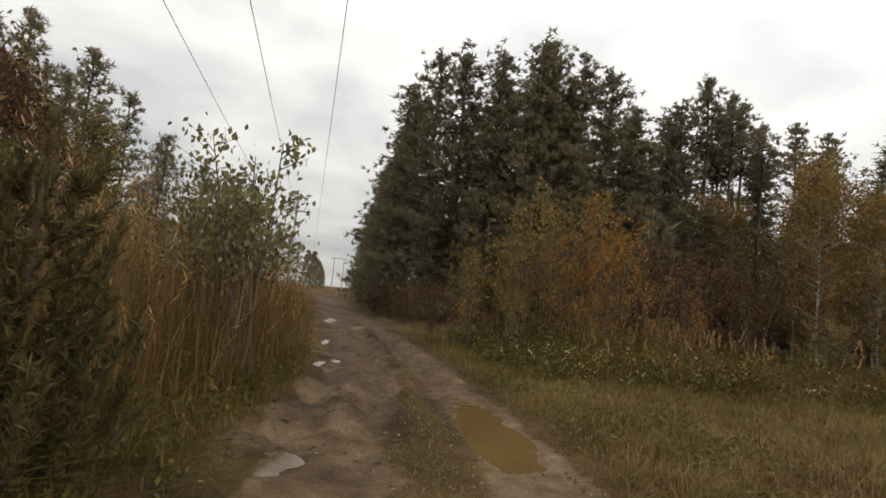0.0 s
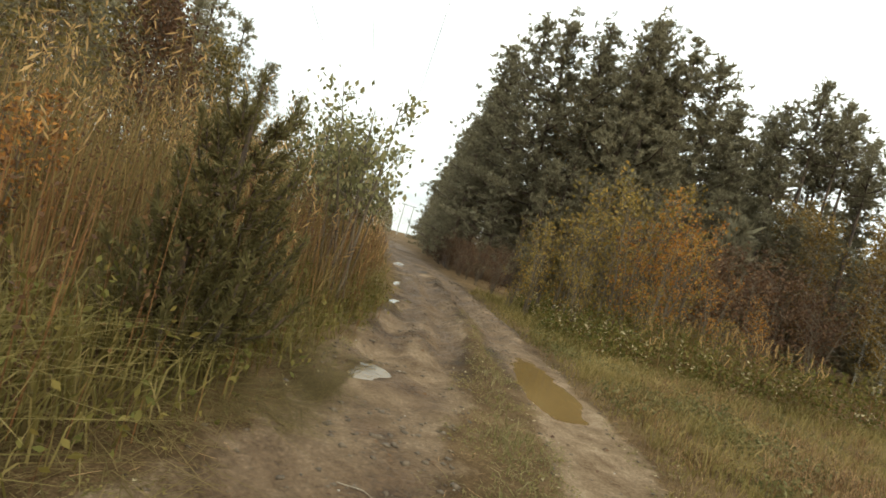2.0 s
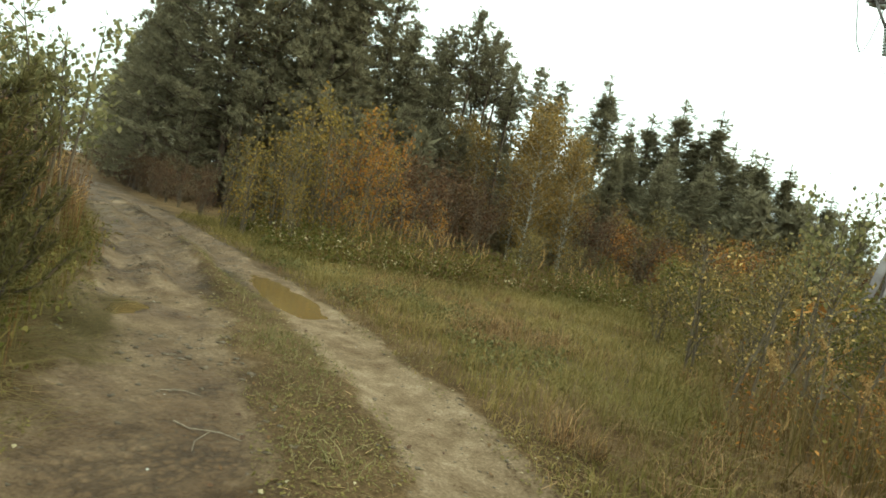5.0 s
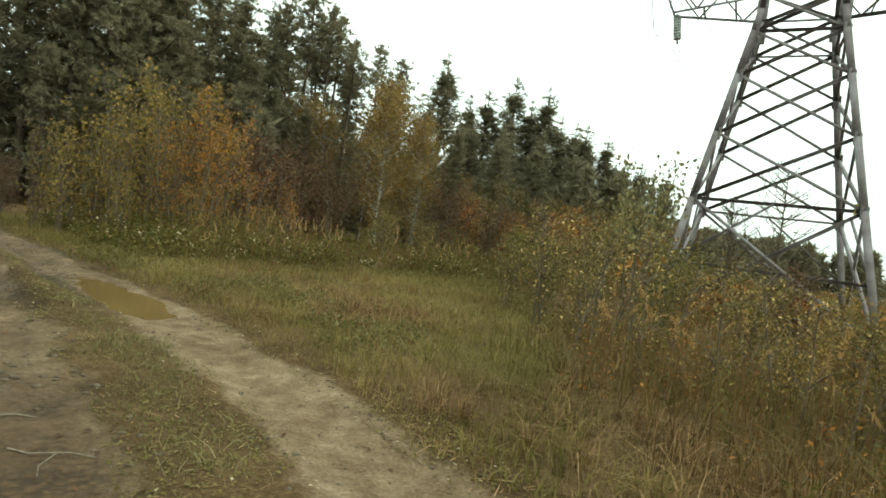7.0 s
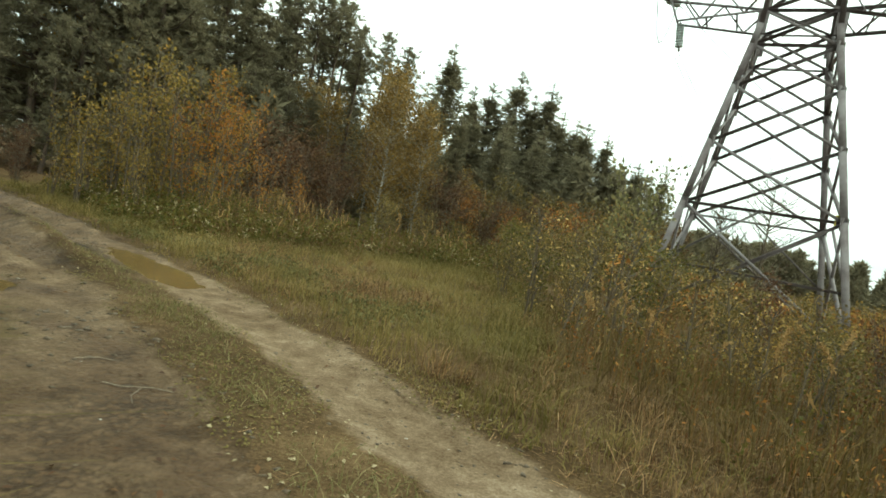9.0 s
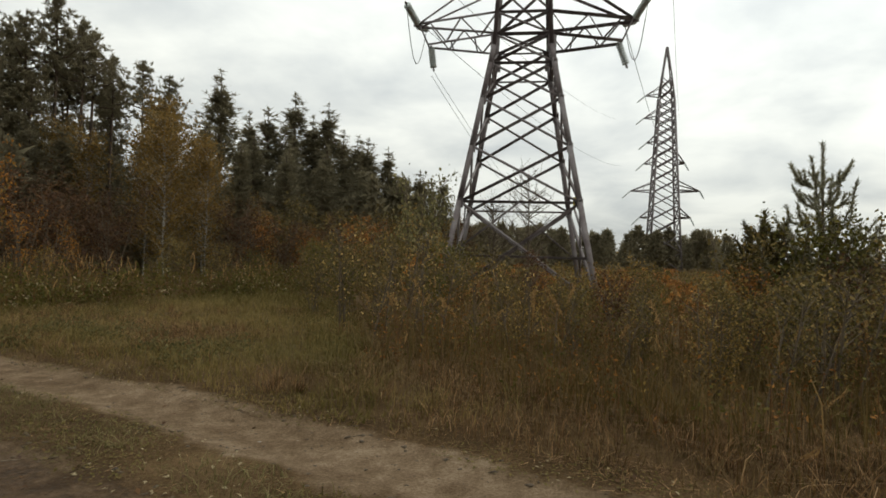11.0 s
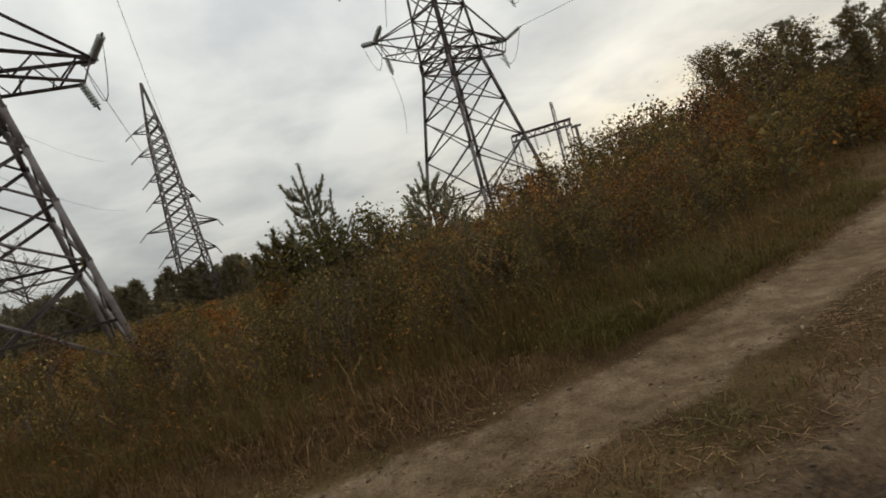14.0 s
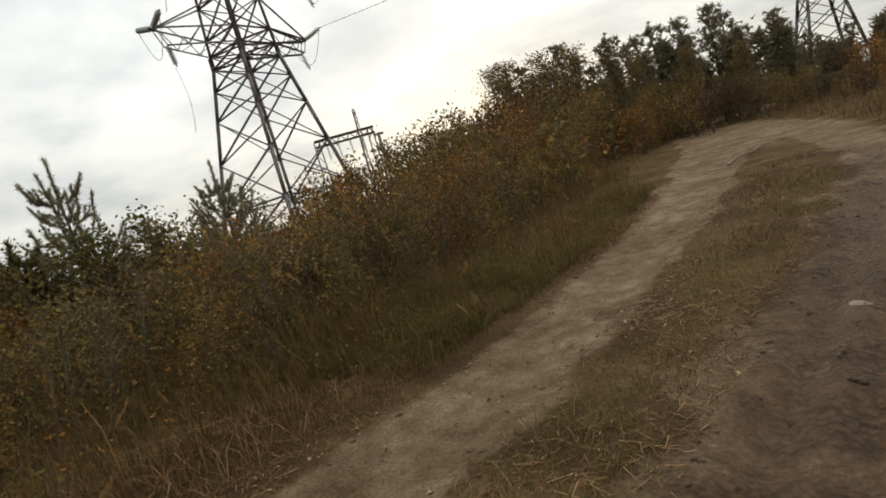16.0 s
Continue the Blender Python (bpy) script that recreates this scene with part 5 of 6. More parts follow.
def lying_straw(name, n, x0, x1, y0, y1, length, material, test, seed, label, east_only=False):
    """Dry stalks flat on the ground, in loose swathes."""
    rng = np.random.default_rng(seed)
    x, y = rng.uniform(x0, x1, n), rng.uniform(y0, y1, n)
    ok = test(x, y) & (value_noise(x, y, 0.8, seed) > rng.uniform(0.2, 0.8, n))
    ok &= rng.uniform(0, 1, n) < (np.clip((x + 1.0) / 2.5, 0.06, 1) if east_only else 1.0)
    x, y = x[ok], y[ok]
    a = 2 * np.pi * value_noise(x, y, 0.9, seed + 1) + rng.normal(0, 0.9, len(x))
    L = length * rng.uniform(0.15, 1.0, len(x)) ** 1.5
    d = np.stack([np.cos(a) * L, np.sin(a) * L, 0.10 * L * rng.uniform(-0.3, 1.0, len(x))], 1)
    s = np.stack([-np.sin(a), np.cos(a), 0 * a], 1) * (0.0028 * rng.uniform(0.6, 1.5, len(x)))[:, None]
    c = on_ground(x, y, -0.012)
    v = np.stack([c - s, c + s, c + d + s * 0.5, c + d - s * 0.5], 1).reshape(-1, 3)
    return tagged(part_np(name, (v, np.arange(len(v)).reshape(-1, 4)), material), label, "straw", kind="stuff")


def beside(x, y):
    return (bank(x, y) < 0.4) & keep_off(x, y, -0.05)


lying_straw("straw_litter", 190000, -6, 13, -2, 8, 0.15, M_LITTER, lambda x, y: beside(x, y) & (y < np.interp(x, *np.array(PATH_LINE).T) + 1.4) | (bank(x, y) > -0.25) & (bank(x, y) < 0.6) & (x < -2.5), 33, "flattened dry straw beside the ruts", True)
lying_straw("meadow_straw", 30000, -12, 6, 4, 16, 0.32, M_LITTER, lambda x, y: (y > np.interp(x, *np.array(PATH_LINE).T)) & (y < meadow_edge(x)) & keep_off(x, y, 0.1), 35, "matted pale straw lying in the meadow")

lying_straw("bank_foot_straw", 60000, -7.5, -2.6, 1.5, 5.6, 0.5, M_STRAW, lambda x, y: (bank(x, y) > -0.45) & (bank(x, y) < 0.9), 37, "tangled dry straw at the foot of the bank")
x, y = scatter(rng_g, 26000, -2.6, 14, -9, 2)
ok = (bank(x, y) > -0.3) & (rng_g.uniform(0, 1, len(x)) < np.clip(1.1 - np.hypot(x, y) / 10, 0.1, 0.6))
grass_stuff("south_bank_grass", (x[ok], y[ok]), 0.22, 0.007, M_BROWN_GRASS, "low withered grass on the south side of the trail", 1.0, 0.9, 19)


def tall_grass(name, x, y, h, seed, label, plume=0.6, leafy=3, straw=M_STRAW):
    """Reed-like grass: stalk, long leaves and a nodding seed head."""
    rng = np.random.default_rng(seed)
    base = on_ground(x, y)
    hh = h * rng.uniform(0.65, 1.12, len(x))
    pieces = [blades(rng, base, hh, np.full(len(x), 0.005), 0.14 if straw is M_STRAW else 0.45, 0.3)]
    for _ in range(leafy):
        b = base + np.stack([rng.normal(0, 0.04, len(x)), rng.normal(0, 0.04, len(x)), 0 * x], 1)
        pieces.append(blades(rng, b, hh * rng.uniform(0.35, 0.8, len(x)), np.full(len(x), 0.010), 0.5, 0.9))
    ob = tagged(part_np(name, joined(pieces), straw), label, "grass", kind="stuff")
    return ob, base, hh, rng


def plumes(name, base, hh, share, rng, label, stout=1.0):
    pick = rng.uniform(0, 1, len(base)) < share
    b, h = base[pick], hh[pick]
    out = rng.normal(0, 0.10, (len(b), 3))
    out[:, 2] = 0
    pieces = []
    for t, s in ((0.80, 0.10), (0.86, 0.12), (0.92, 0.11), (0.97, 0.09)):
        c = b + np.array([0, 0, 1.0]) * (h * t)[:, None] + out * (t - 0.7) * 3
        d = unit(np.array([0, 0, 1.0]) + out * 5 + rng.normal(0, 0.25, (len(b), 3)))
        sd = unit(np.cross(d, rng.normal(size=(len(b), 3))))
        L, w = s * 0.9 * stout, 0.014 * stout
        v = np.stack([c - d * L, c + sd * w, c + d * L, c - sd * w], 1).reshape(-1, 3)
        pieces.append((v, np.arange(4 * len(b)).reshape(-1, 4)))
    return tagged(part_np(name, joined(pieces), M_PLUME), label, "grass", kind="stuff")


# bank south of the rut: reed grass a man's height, thinning away
x, y = scatter(rng_g, 60000, -40, -2.2, -8, 14)
b_ = bank(x, y)
w = np.clip(b_ / 1.2, 0, 1) * np.clip(1.4 - np.hypot(x + 2, y - 4) / 32, 0.12, 1)
ok = (b_ > 0.15) & (rng_g.uniform(0, 1, len(x)) < w * 0.37) & (np.hypot(x + 1.6, y - 3.6) > 2.0) & ~((x > -4.2) & (y > 2.2)) & ~((b_ < 1.7) & (np.abs(x + 5.7) < 1.2))
x, y = x[ok], y[ok]
h = np.interp(bank(x, y), [0, 0.6, 1.4, 3], [0.5, 1.1, 2.0, 2.35]) * (0.82 + 0.32 * value_noise(x, y, 1.4, 15)) * (1 + 0.22 * np.clip((-6.8 - x) / 1.2, 0, 1))
_, gb, gh, rg = tall_grass("bank_reed_grass", x, y, h, 5, "tall golden straw-coloured reed grass on the bank", leafy=2, straw=M_REED)
plumes("bank_seed_heads", gb, gh, 0.34, rg, "pale seed heads of the reed grass", 0.75)
x, y = scatter(rng_g, 46000, -14, -2.2, -2, 8)
b_ = bank(x, y)
ok = (b_ > 0.1) & (b_ < 1.9) & (np.hypot(x + 1.6, y - 3.6) > 1.9) & (rng_g.uniform(0, 1, len(x)) < np.clip(b_ / 0.6, 0.1, 1))
grass_stuff("bank_green_grass", (x[ok], y[ok]), 0.62, 0.007, M_GREEN_GRASS, "rank green grass at the foot of the bank", 1.1, 1.1, 6)

# weeds north of the meadow and scrub to the east
x, y = scatter(rng_g, 90000, -6, 24, 2, 16)
e = y - meadow_edge(x)
dist = np.hypot(x - 0.3, y - 0.5)
ok = (e > 0.2) & (e < 6) & (rng_g.uniform(0, 1, len(x)) < np.clip(5.5 / dist, 0.1, 1)) & keep_off(x, y, 0.2)
olive_bed = value_noise(x, y, 1.5, 79) + rng_g.normal(0, 0.15, len(x)) > 0.48
grass_stuff("scrub_floor_grass", (x[ok & ~olive_bed], y[ok & ~olive_bed]), 0.5, 0.0052, M_BROWN_GRASS, "matted brown grass under the scrub", 0.9, 0.9, 14)
grass_stuff("scrub_olive_grass", (x[ok & olive_bed], y[ok & olive_bed]), 0.6, 0.006, M_RANK, "dark olive grass under the scrub", 0.8, 0.9, 25)
x, y = scatter(rng_g, 40000, 5, 46, -14, 2)
ok = (y < np.interp(x, *np.array(RUT_LINE).T)) & keep_off(x, y, 0.1) & (rng_g.uniform(0, 1, len(x)) < np.clip(9 / np.hypot(x, y), 0.15, 1))
grass_stuff("south_verge_grass", (x[ok], y[ok]), 0.45, 0.011, M_BROWN_GRASS, "brown grass on the far verge of the bend", 0.8, 0.9, 15)
x, y = scatter(rng_g, 16000, -17, -4, 11, 24)
e = y - meadow_edge(x)
ok = (e > 1.2) & (e < 5.5) & (value_noise(x, y, 1.8, 47) > 0.45) & (rng_g.uniform(0, 1, len(x)) < 0.5)
_, gb, gh, rg = tall_grass("straw_thicket", x[ok], y[ok], np.interp(e[ok], [1.2, 3], [0.9, 1.5]), 16, "brown grass in front of the aspens", leafy=2, straw=M_BROWN_GRASS)
plumes("straw_thicket_heads", gb, gh, 0.16, rg, "pale seed heads in front of the aspens")
x, y = scatter(rng_g, 60000, -24, 46, 2, 40)
e = y - meadow_edge(x)
dist = np.hypot(x - 0.3, y - 1)
e = e + np.clip(2.5 - np.abs(x + 3.5), 0, 2.5) * value_noise(x, y, 1.1, 59)
ok = (e > -0.5) & (rng_g.uniform(0, 1, len(x)) < np.clip(3.4 / np.maximum(dist, 1), 0.06, 0.5)) & keep_off(x, y, 0.25)
x, y, e = x[ok], y[ok], e[ok]
h = np.interp(e, [-0.5, 0.3, 1.5, 5], [0.25, 0.38, 0.62, 0.9]) * (0.7 + 0.6 * value_noise(x, y, 1.9, 17))
green_bed = value_noise(x, y, 1.5, 79) + rng_g.normal(0, 0.12, len(x)) > 0.46
_, gb, gh, rg = tall_grass("scrub_brown_grass", x[~green_bed], y[~green_bed], h[~green_bed], 7, "brown autumn grass among the scrub", straw=M_BROWN_GRASS)
plumes("scrub_seed_heads", gb, gh, 0.06, rg, "pale nodding seed heads in the scrub")
tall_grass("scrub_green_grass", x[green_bed], y[green_bed], h[green_bed], 11, "olive-green autumn grass among the scrub", straw=M_RANK)


def weed_bed(name, xs, ys, h, per, leaf, material, seed, label):
    """Leafy herbs: an upright stalk with leaves all the way up."""
    rng = np.random.default_rng(seed)
    n = len(xs)
    base = on_ground(xs, ys)
    hh = h * rng.uniform(0.55, 1.15, n)
    lean = rng.normal(0, 0.12, (n, 3))
    lean[:, 2] = 1
    t = rng.uniform(0.15, 1.0, (n, per, 1))
    c = base[:, None] + lean[:, None] * t * hh[:, None, None] + rng.normal(0, 0.07, (n, per, 3)) * [1, 1, 0.5]
    ob = tagged(part_np(name, leaves(rng, c.reshape(-1, 3), leaf, 0.2, 0.4, 0.5), material), label, "weeds", kind="stuff")
    st = blades(rng, base, hh, np.full(n, 0.004), 0.15, 0.1)
    tagged(part_np(name + "_stalks", st, M_BROWN_STEM), "thin brown stalks of the weeds", "weeds", kind="stuff")
    return ob


x, y = scatter(rng_g, 16000, -22, -6, 9, 24)
e = y - meadow_edge(x)
ok = (e > -0.3) & (e < 4.5) & (x < -6.5) & keep_off(x, y, 0.8) & (rng_g.uniform(0, 1, len(x)) < 0.46)
weed_bed("weed_thicket", x[ok], y[ok], np.interp(e[ok], [-0.3, 1, 3], [0.45, 0.9, 1.2]), 13, 0.09, M_WEED, 51, "dark green weeds along the meadow")
pick = ok & (rng_g.uniform(0, 1, len(x)) < 0.15) & (e < 2.5)
weed_bed("pale_leaved_weeds", x[pick], y[pick], np.full(pick.sum(), 0.95), 5, 0.085, M_PALE_LEAF, 52, "weeds showing pale leaf undersides")
x, y = scatter(rng_g, 10500, -2, 30, 2, 26)
e = y - meadow_edge(x)
dist = np.hypot(x, y)
ok = (e > 0.1) & keep_off(x, y, 0.45) & (rng_g.uniform(0, 1, len(x)) < np.clip(7 / dist, 0.1, 0.8) * np.clip(3.2 * value_noise(x, y, 0.9, 66) - 0.7, 0.08, 1.3))
h = np.interp(e, [0, 1.5, 4], [0.4, 0.85, 1.1])
kind = value_noise(x, y, 1.6, 46) + rng_g.normal(0, 0.12, len(x))
for lo, hi, mat, seed, name, lab in ((-9, 0.46, M_WEED, 53, "scrub_herbs", "olive herbs in the scrub"), (0.46, 0.66, M_LEAF_RUST, 55, "withered_herbs", "withered russet herbs in the scrub"), (0.66, 9, M_LEAF_YELLOW, 56, "golden_herbs", "yellowing herbs in the scrub")):
    pick = ok & (kind > lo) & (kind <= hi)
    weed_bed(name, x[pick], y[pick], h[pick] * 1.15, 17, 0.044, mat, seed, lab)
x, y = scatter(rng_g, 5000, -16, -3.2, -1, 8)
b_ = bank(x, y)
ok = (b_ > 0.05) & (b_ < 1.3) & (rng_g.uniform(0, 1, len(x)) < 0.28) & (np.hypot(x + 1.6, y - 3.6) > 2.2)
pick = (bank(x, y) > 0.4) & (bank(x, y) < 3.5) & (rng_g.uniform(0, 1, len(x)) < 0.42) & (np.hypot(x + 1.6, y - 3.6) > 2.4)
weed_bed("bank_russet_herbs", x[pick], y[pick], np.full(pick.sum(), 1.8), 22, 0.034, M_LEAF_MAROON, 57, "dark russet leafy stalks among the reeds")
weed_bed("bank_herbs", x[ok], y[ok], np.interp(b_[ok], [0, 1], [0.35, 0.9]), 10, 0.06, M_WEED, 54, "dark leafy herbs at the edge of the bank")

x, y = scatter(rng_g, 9000, -13, -2, 6.5, 14)
off = y - np.interp(x, *np.array(PATH_LINE).T)
ok = (off > 0.75) & (y < meadow_edge(x)) & (value_noise(x, y, 1.0, 67) > 0.5) & (rng_g.uniform(0, 1, len(x)) < np.clip(1.3 - 0.25 * off, 0.12, 0.6))
weed_bed("meadow_herbs", x[ok], y[ok], np.full(ok.sum(), 0.22), 7, 0.06, M_STRIP, 58, "low green herbs in the meadow")

def tussocks(name, xs, ys, size, material, seed, label):
    """Rounded tufts of long grass, each a fan of arching blades."""
    rng = np.random.default_rng(seed)
    n, per = len(xs), 70
    r = np.sqrt(rng.uniform(0, 1, (n, per))) * 0.28 * size[:, None]
    a = rng.uniform(0, 2 * np.pi, (n, per))
    bx, by = xs[:, None] + r * np.cos(a), ys[:, None] + r * np.sin(a)
    h = size[:, None] * rng.uniform(0.5, 1.1, (n, per))
    return tagged(part_np(name, blades(rng, on_ground(bx.ravel(), by.ravel()), h.ravel(), 0.0032, 1.5, 1.0), material), label, "grass", kind="stuff")


x, y = scatter(rng_g, 900, -13, 8, 3, 16)
off = y - np.interp(x, *np.array(PATH_LINE).T)
ok = (off > 0.8) & (y < meadow_edge(x) + 0.5) & keep_off(x, y, 0.35) & (rng_g.uniform(0, 1, len(x)) < 0.34)
tan = value_noise(x, y, 1.7, 72) > 0.5
tussocks("dry_tussocks", x[ok & tan], y[ok & tan], rng_g.uniform(0.26, 0.52, int((ok & tan).sum())), M_LITTER, 59, "dry tan tussocks of grass in the meadow")
tussocks("green_tussocks", x[ok & ~tan], y[ok & ~tan], rng_g.uniform(0.24, 0.46, int((ok & ~tan).sum())), M_TURF, 60, "green tussocks of grass in the meadow")
x, y = scatter(rng_g, 34000, 4.5, 16, 2, 5.5)
off = y - np.interp(x, *np.array(PATH_LINE).T)
ok = (off > 0.85) & (off < 2.3) & keep_off(x, y, 0.25) & (value_noise(x, y, 1.9, 73) + rng_g.normal(0, 0.1, len(x)) > 0.42) & (rng_g.uniform(0, 1, len(x)) < 7 / np.hypot(x, y))
grass_stuff("lush_verge_grass", (x[ok], y[ok]), 0.52, 0.006, M_GREEN_GRASS, "long green grass beside the sandy path", 0.9, 1.0, 26)


def nodding_plumes(name, rows, seed, label):
    """Single tall grasses with a heavy drooping seed head."""
    rng = np.random.default_rng(seed)
    stalks, heads = [], []
    for x, y, h in rows:
        p = on_ground(np.array([x]), np.array([y]))[0]
        a = rng.uniform(0, 2 * np.pi)
        d = np.array([math.cos(a), math.sin(a), 0])
        t = np.linspace(0, 1, 8)
        pts = p + np.outer(t, [0, 0, h]) + np.outer(0.22 * h * t ** 3, d) - np.outer(0.10 * h * t ** 6, [0, 0, 1])
        stalks.append(tube(pts, np.linspace(0.004, 0.002, 8), 3))
        k = rng.uniform(5.3, 7.0, 60)
        c = np.column_stack([np.interp(k, np.arange(8), pts[:, m]) for m in range(3)]) + rng.normal(0, 0.010, (60, 3))
        heads.append(leaves(rng, c, 0.046, 0.9, 0.3, 0.3))
    tagged(part_np(name + "_stalks", joined(stalks), M_BROWN_STEM), "thin stalks of tall grasses", "grass", kind="stuff")
    return tagged(part_np(name, joined(heads), M_PLUME), label, "grass", kind="stuff")


x, y = scatter(rng_g, 420, -3, 12, 5, 12)
e = y - meadow_edge(x)
ok = (e > 0.6) & (e < 4.5) & (rng_g.uniform(0, 1, len(x)) < 0.34)
nodding_plumes("nodding_plumes", np.column_stack([x[ok], y[ok], rng_g.uniform(0.9, 1.45, int(ok.sum()))]), 63, "pale nodding seed plumes standing above the scrub")

# ---- bushes and young trees ----
rng_b = np.random.default_rng(61)
def aspen(seed, h, mat, lab):
    return broadleaf("aspen_bush", seed, h, 0.55, 620, 0.10, mat, M_TWIG, lab, "bush", "autumn aspens", stems=4, low=0.12, twigs=60, lean_most=0.26)


orange = [aspen(70, 4.6, M_LEAF_ORANGE, "young aspen with orange autumn leaves"), aspen(71, 4.2, M_LEAF_ORANGE, "young aspen with orange and russet leaves")]
plant_all(orange, [(-15.0, 14.7, 3.6), (-15.7, 15.8, 4.9), (-14.4, 15.2, 4.0), (-14.9, 16.1, 4.7), (-12.9, 15.9, 3.0), (-16.9, 17.7, 5.3), (-12.2, 16.8, 2.4)], [4.6, 4.2], rng_b)
golden = [aspen(72, 4.4, M_LEAF_GOLD, "young aspen with yellow-green leaves"), aspen(73, 4.4, M_LEAF_GOLD, "young aspen with golden leaves")]
plant_all(golden, [(-18.3, 12.8, 3.2), (-17.1, 12.7, 3.4), (-18.0, 13.6, 4.0), (-17.3, 13.9, 4.2), (-16.1, 13.6, 4.0), (-17.2, 14.8, 5.6), (-16.2, 14.5, 3.8), (-15.5, 14.5, 4.9), (-18.7, 15.0, 4.2), (-18.3, 16.5, 5.6), (-14.8, 13.0, 2.2), (-13.4, 14.2, 2.2), (-20.5, 14.6, 3.0), (-16.0, 16.4, 5.9), (-17.9, 15.6, 6.0), (-11.8, 15.2, 1.8), (-15.2, 17.0, 4.4)], [4.4, 4.4], rng_b)
birches = [broadleaf("birch_tree", 80 + k, 10.5, 1.8, 4200, 0.16, M_LEAF_BIRCH, M_BIRCH, "slender birch with yellowing leaves", "tree", "birches of the forest edge", low=0.10, twigs=150) for k in range(2)]
plant_all(birches, [(-18.0, 33.0, 10.5), (-16.9, 31.0, 9.0), (-15.7, 28.3, 8.5), (-17.5, 29.5, 8.0), (-19.6, 34.5, 10.0), (-14.6, 30.5, 7.5), (-16.0, 33.0, 8.5), (-34, 23.0, 14), (-24.5, 31.8, 9), (-21.5, 31, 8)], [10.5] * 2, rng_b)
bend_birch = [broadleaf("birch_tree", 87, 8.5, 1.6, 3600, 0.15, M_LEAF_BEND, M_TWIG, "olive-brown birch at the bend of the trail", "tree", "birches at the bend", low=0.08, twigs=130)]
plant_all(bend_birch, [(44, 15.5, 8.5), (40.5, 15.0, 8.5), (42.0, 12.0, 8.5), (38.5, 13.5, 8.2), (46.5, 12.5, 8.5), (41, 5.5, 6.0), (43.5, 2.5, 5.8), (39, 9.0, 7.6), (45.5, -0.5, 5.0), (47, 8, 8.2)], [8.5], rng_b)
brown_birch = [broadleaf("birch_tree", 84 + k, 7.0, 1.3, 2600, 0.14, (M_LEAF_MAROON, M_LEAF_OLIVE)[k], M_TWIG, ("birch with thin rust-brown leaves beyond the bank", "birch with dull olive leaves beyond the bank")[k], "tree", "brown birches beyond the bank", low=0.10, twigs=110) for k in range(2)]
plant_all(brown_birch, [(-17, 1.0, 5.6), (-15.5, -0.8, 5.3), (-19, 0, 6.2), (-22, 2.0, 5.8), (-17, -3, 6.8), (-13.5, -2.4, 5.2), (-28, -5.5, 8), (-24, 0.5, 6.0)], [7.0] * 2, rng_b)
rusty = [broadleaf("rust_bush", 90 + k, 4.5, 1.1, 1450, 0.112, M_LEAF_MAROON, M_TWIG, "dark rust-brown leafy bush in front of the forest", "bush", "rust-brown bushes", stems=5, low=0.03, twigs=60) for k in range(2)]
plant_all(rusty, [(-12.0, 30.0, 4.2), (-13.5, 31.5, 4.8), (-10.5, 31.2, 3.8), (-20.5, 25.0, 5.5), (-22.5, 24.0, 6.0), (-24.5, 22.5, 6.0), (-19.0, 26.0, 5.0), (-9.2, 32.5, 3.6), (-18.5, 22.0, 4.5), (-8.0, 34.5, 4.2), (36, 17, 4.2), (33.5, 15.5, 3.6), (-16.5, 21.5, 4.4), (-16.0, 24.5, 4.6), (-19.0, 28.5, 4.0), (-17.6, 26.8, 3.4), (-20.8, 28.2, 4.4), (-22.5, 27.0, 4.6)] + [(bx, float(np.interp(bx, *np.array(PATH_LINE).T)) + rng_b.uniform(1.6, 2.4), rng_b.uniform(1.6, 2.8)) for bx in np.arange(-22, -60, -2.2)], [4.5] * 2, rng_b)
olive = [broadleaf("willow_bush", 100 + k, 3.0, 0.85, 1080, 0.105, mat, M_TWIG, lab, "bush", "scrub bushes", stems=6, low=0.02, twigs=54)
         for k, (mat, lab) in enumerate([(M_LEAF_OLIVE, "olive-green bush in the scrub"), (M_LEAF_YELLOW, "small birch bush with thin yellow leaves"), (M_LEAF_OLIVE, "loose bush with dull green leaves"), (M_LEAF_RUST, "brown-leaved bush in the scrub"), (M_LEAF_MAROON, "russet bush half bare of leaves"), (M_LEAF_YELLOW, "straggling bush with golden leaves")])]
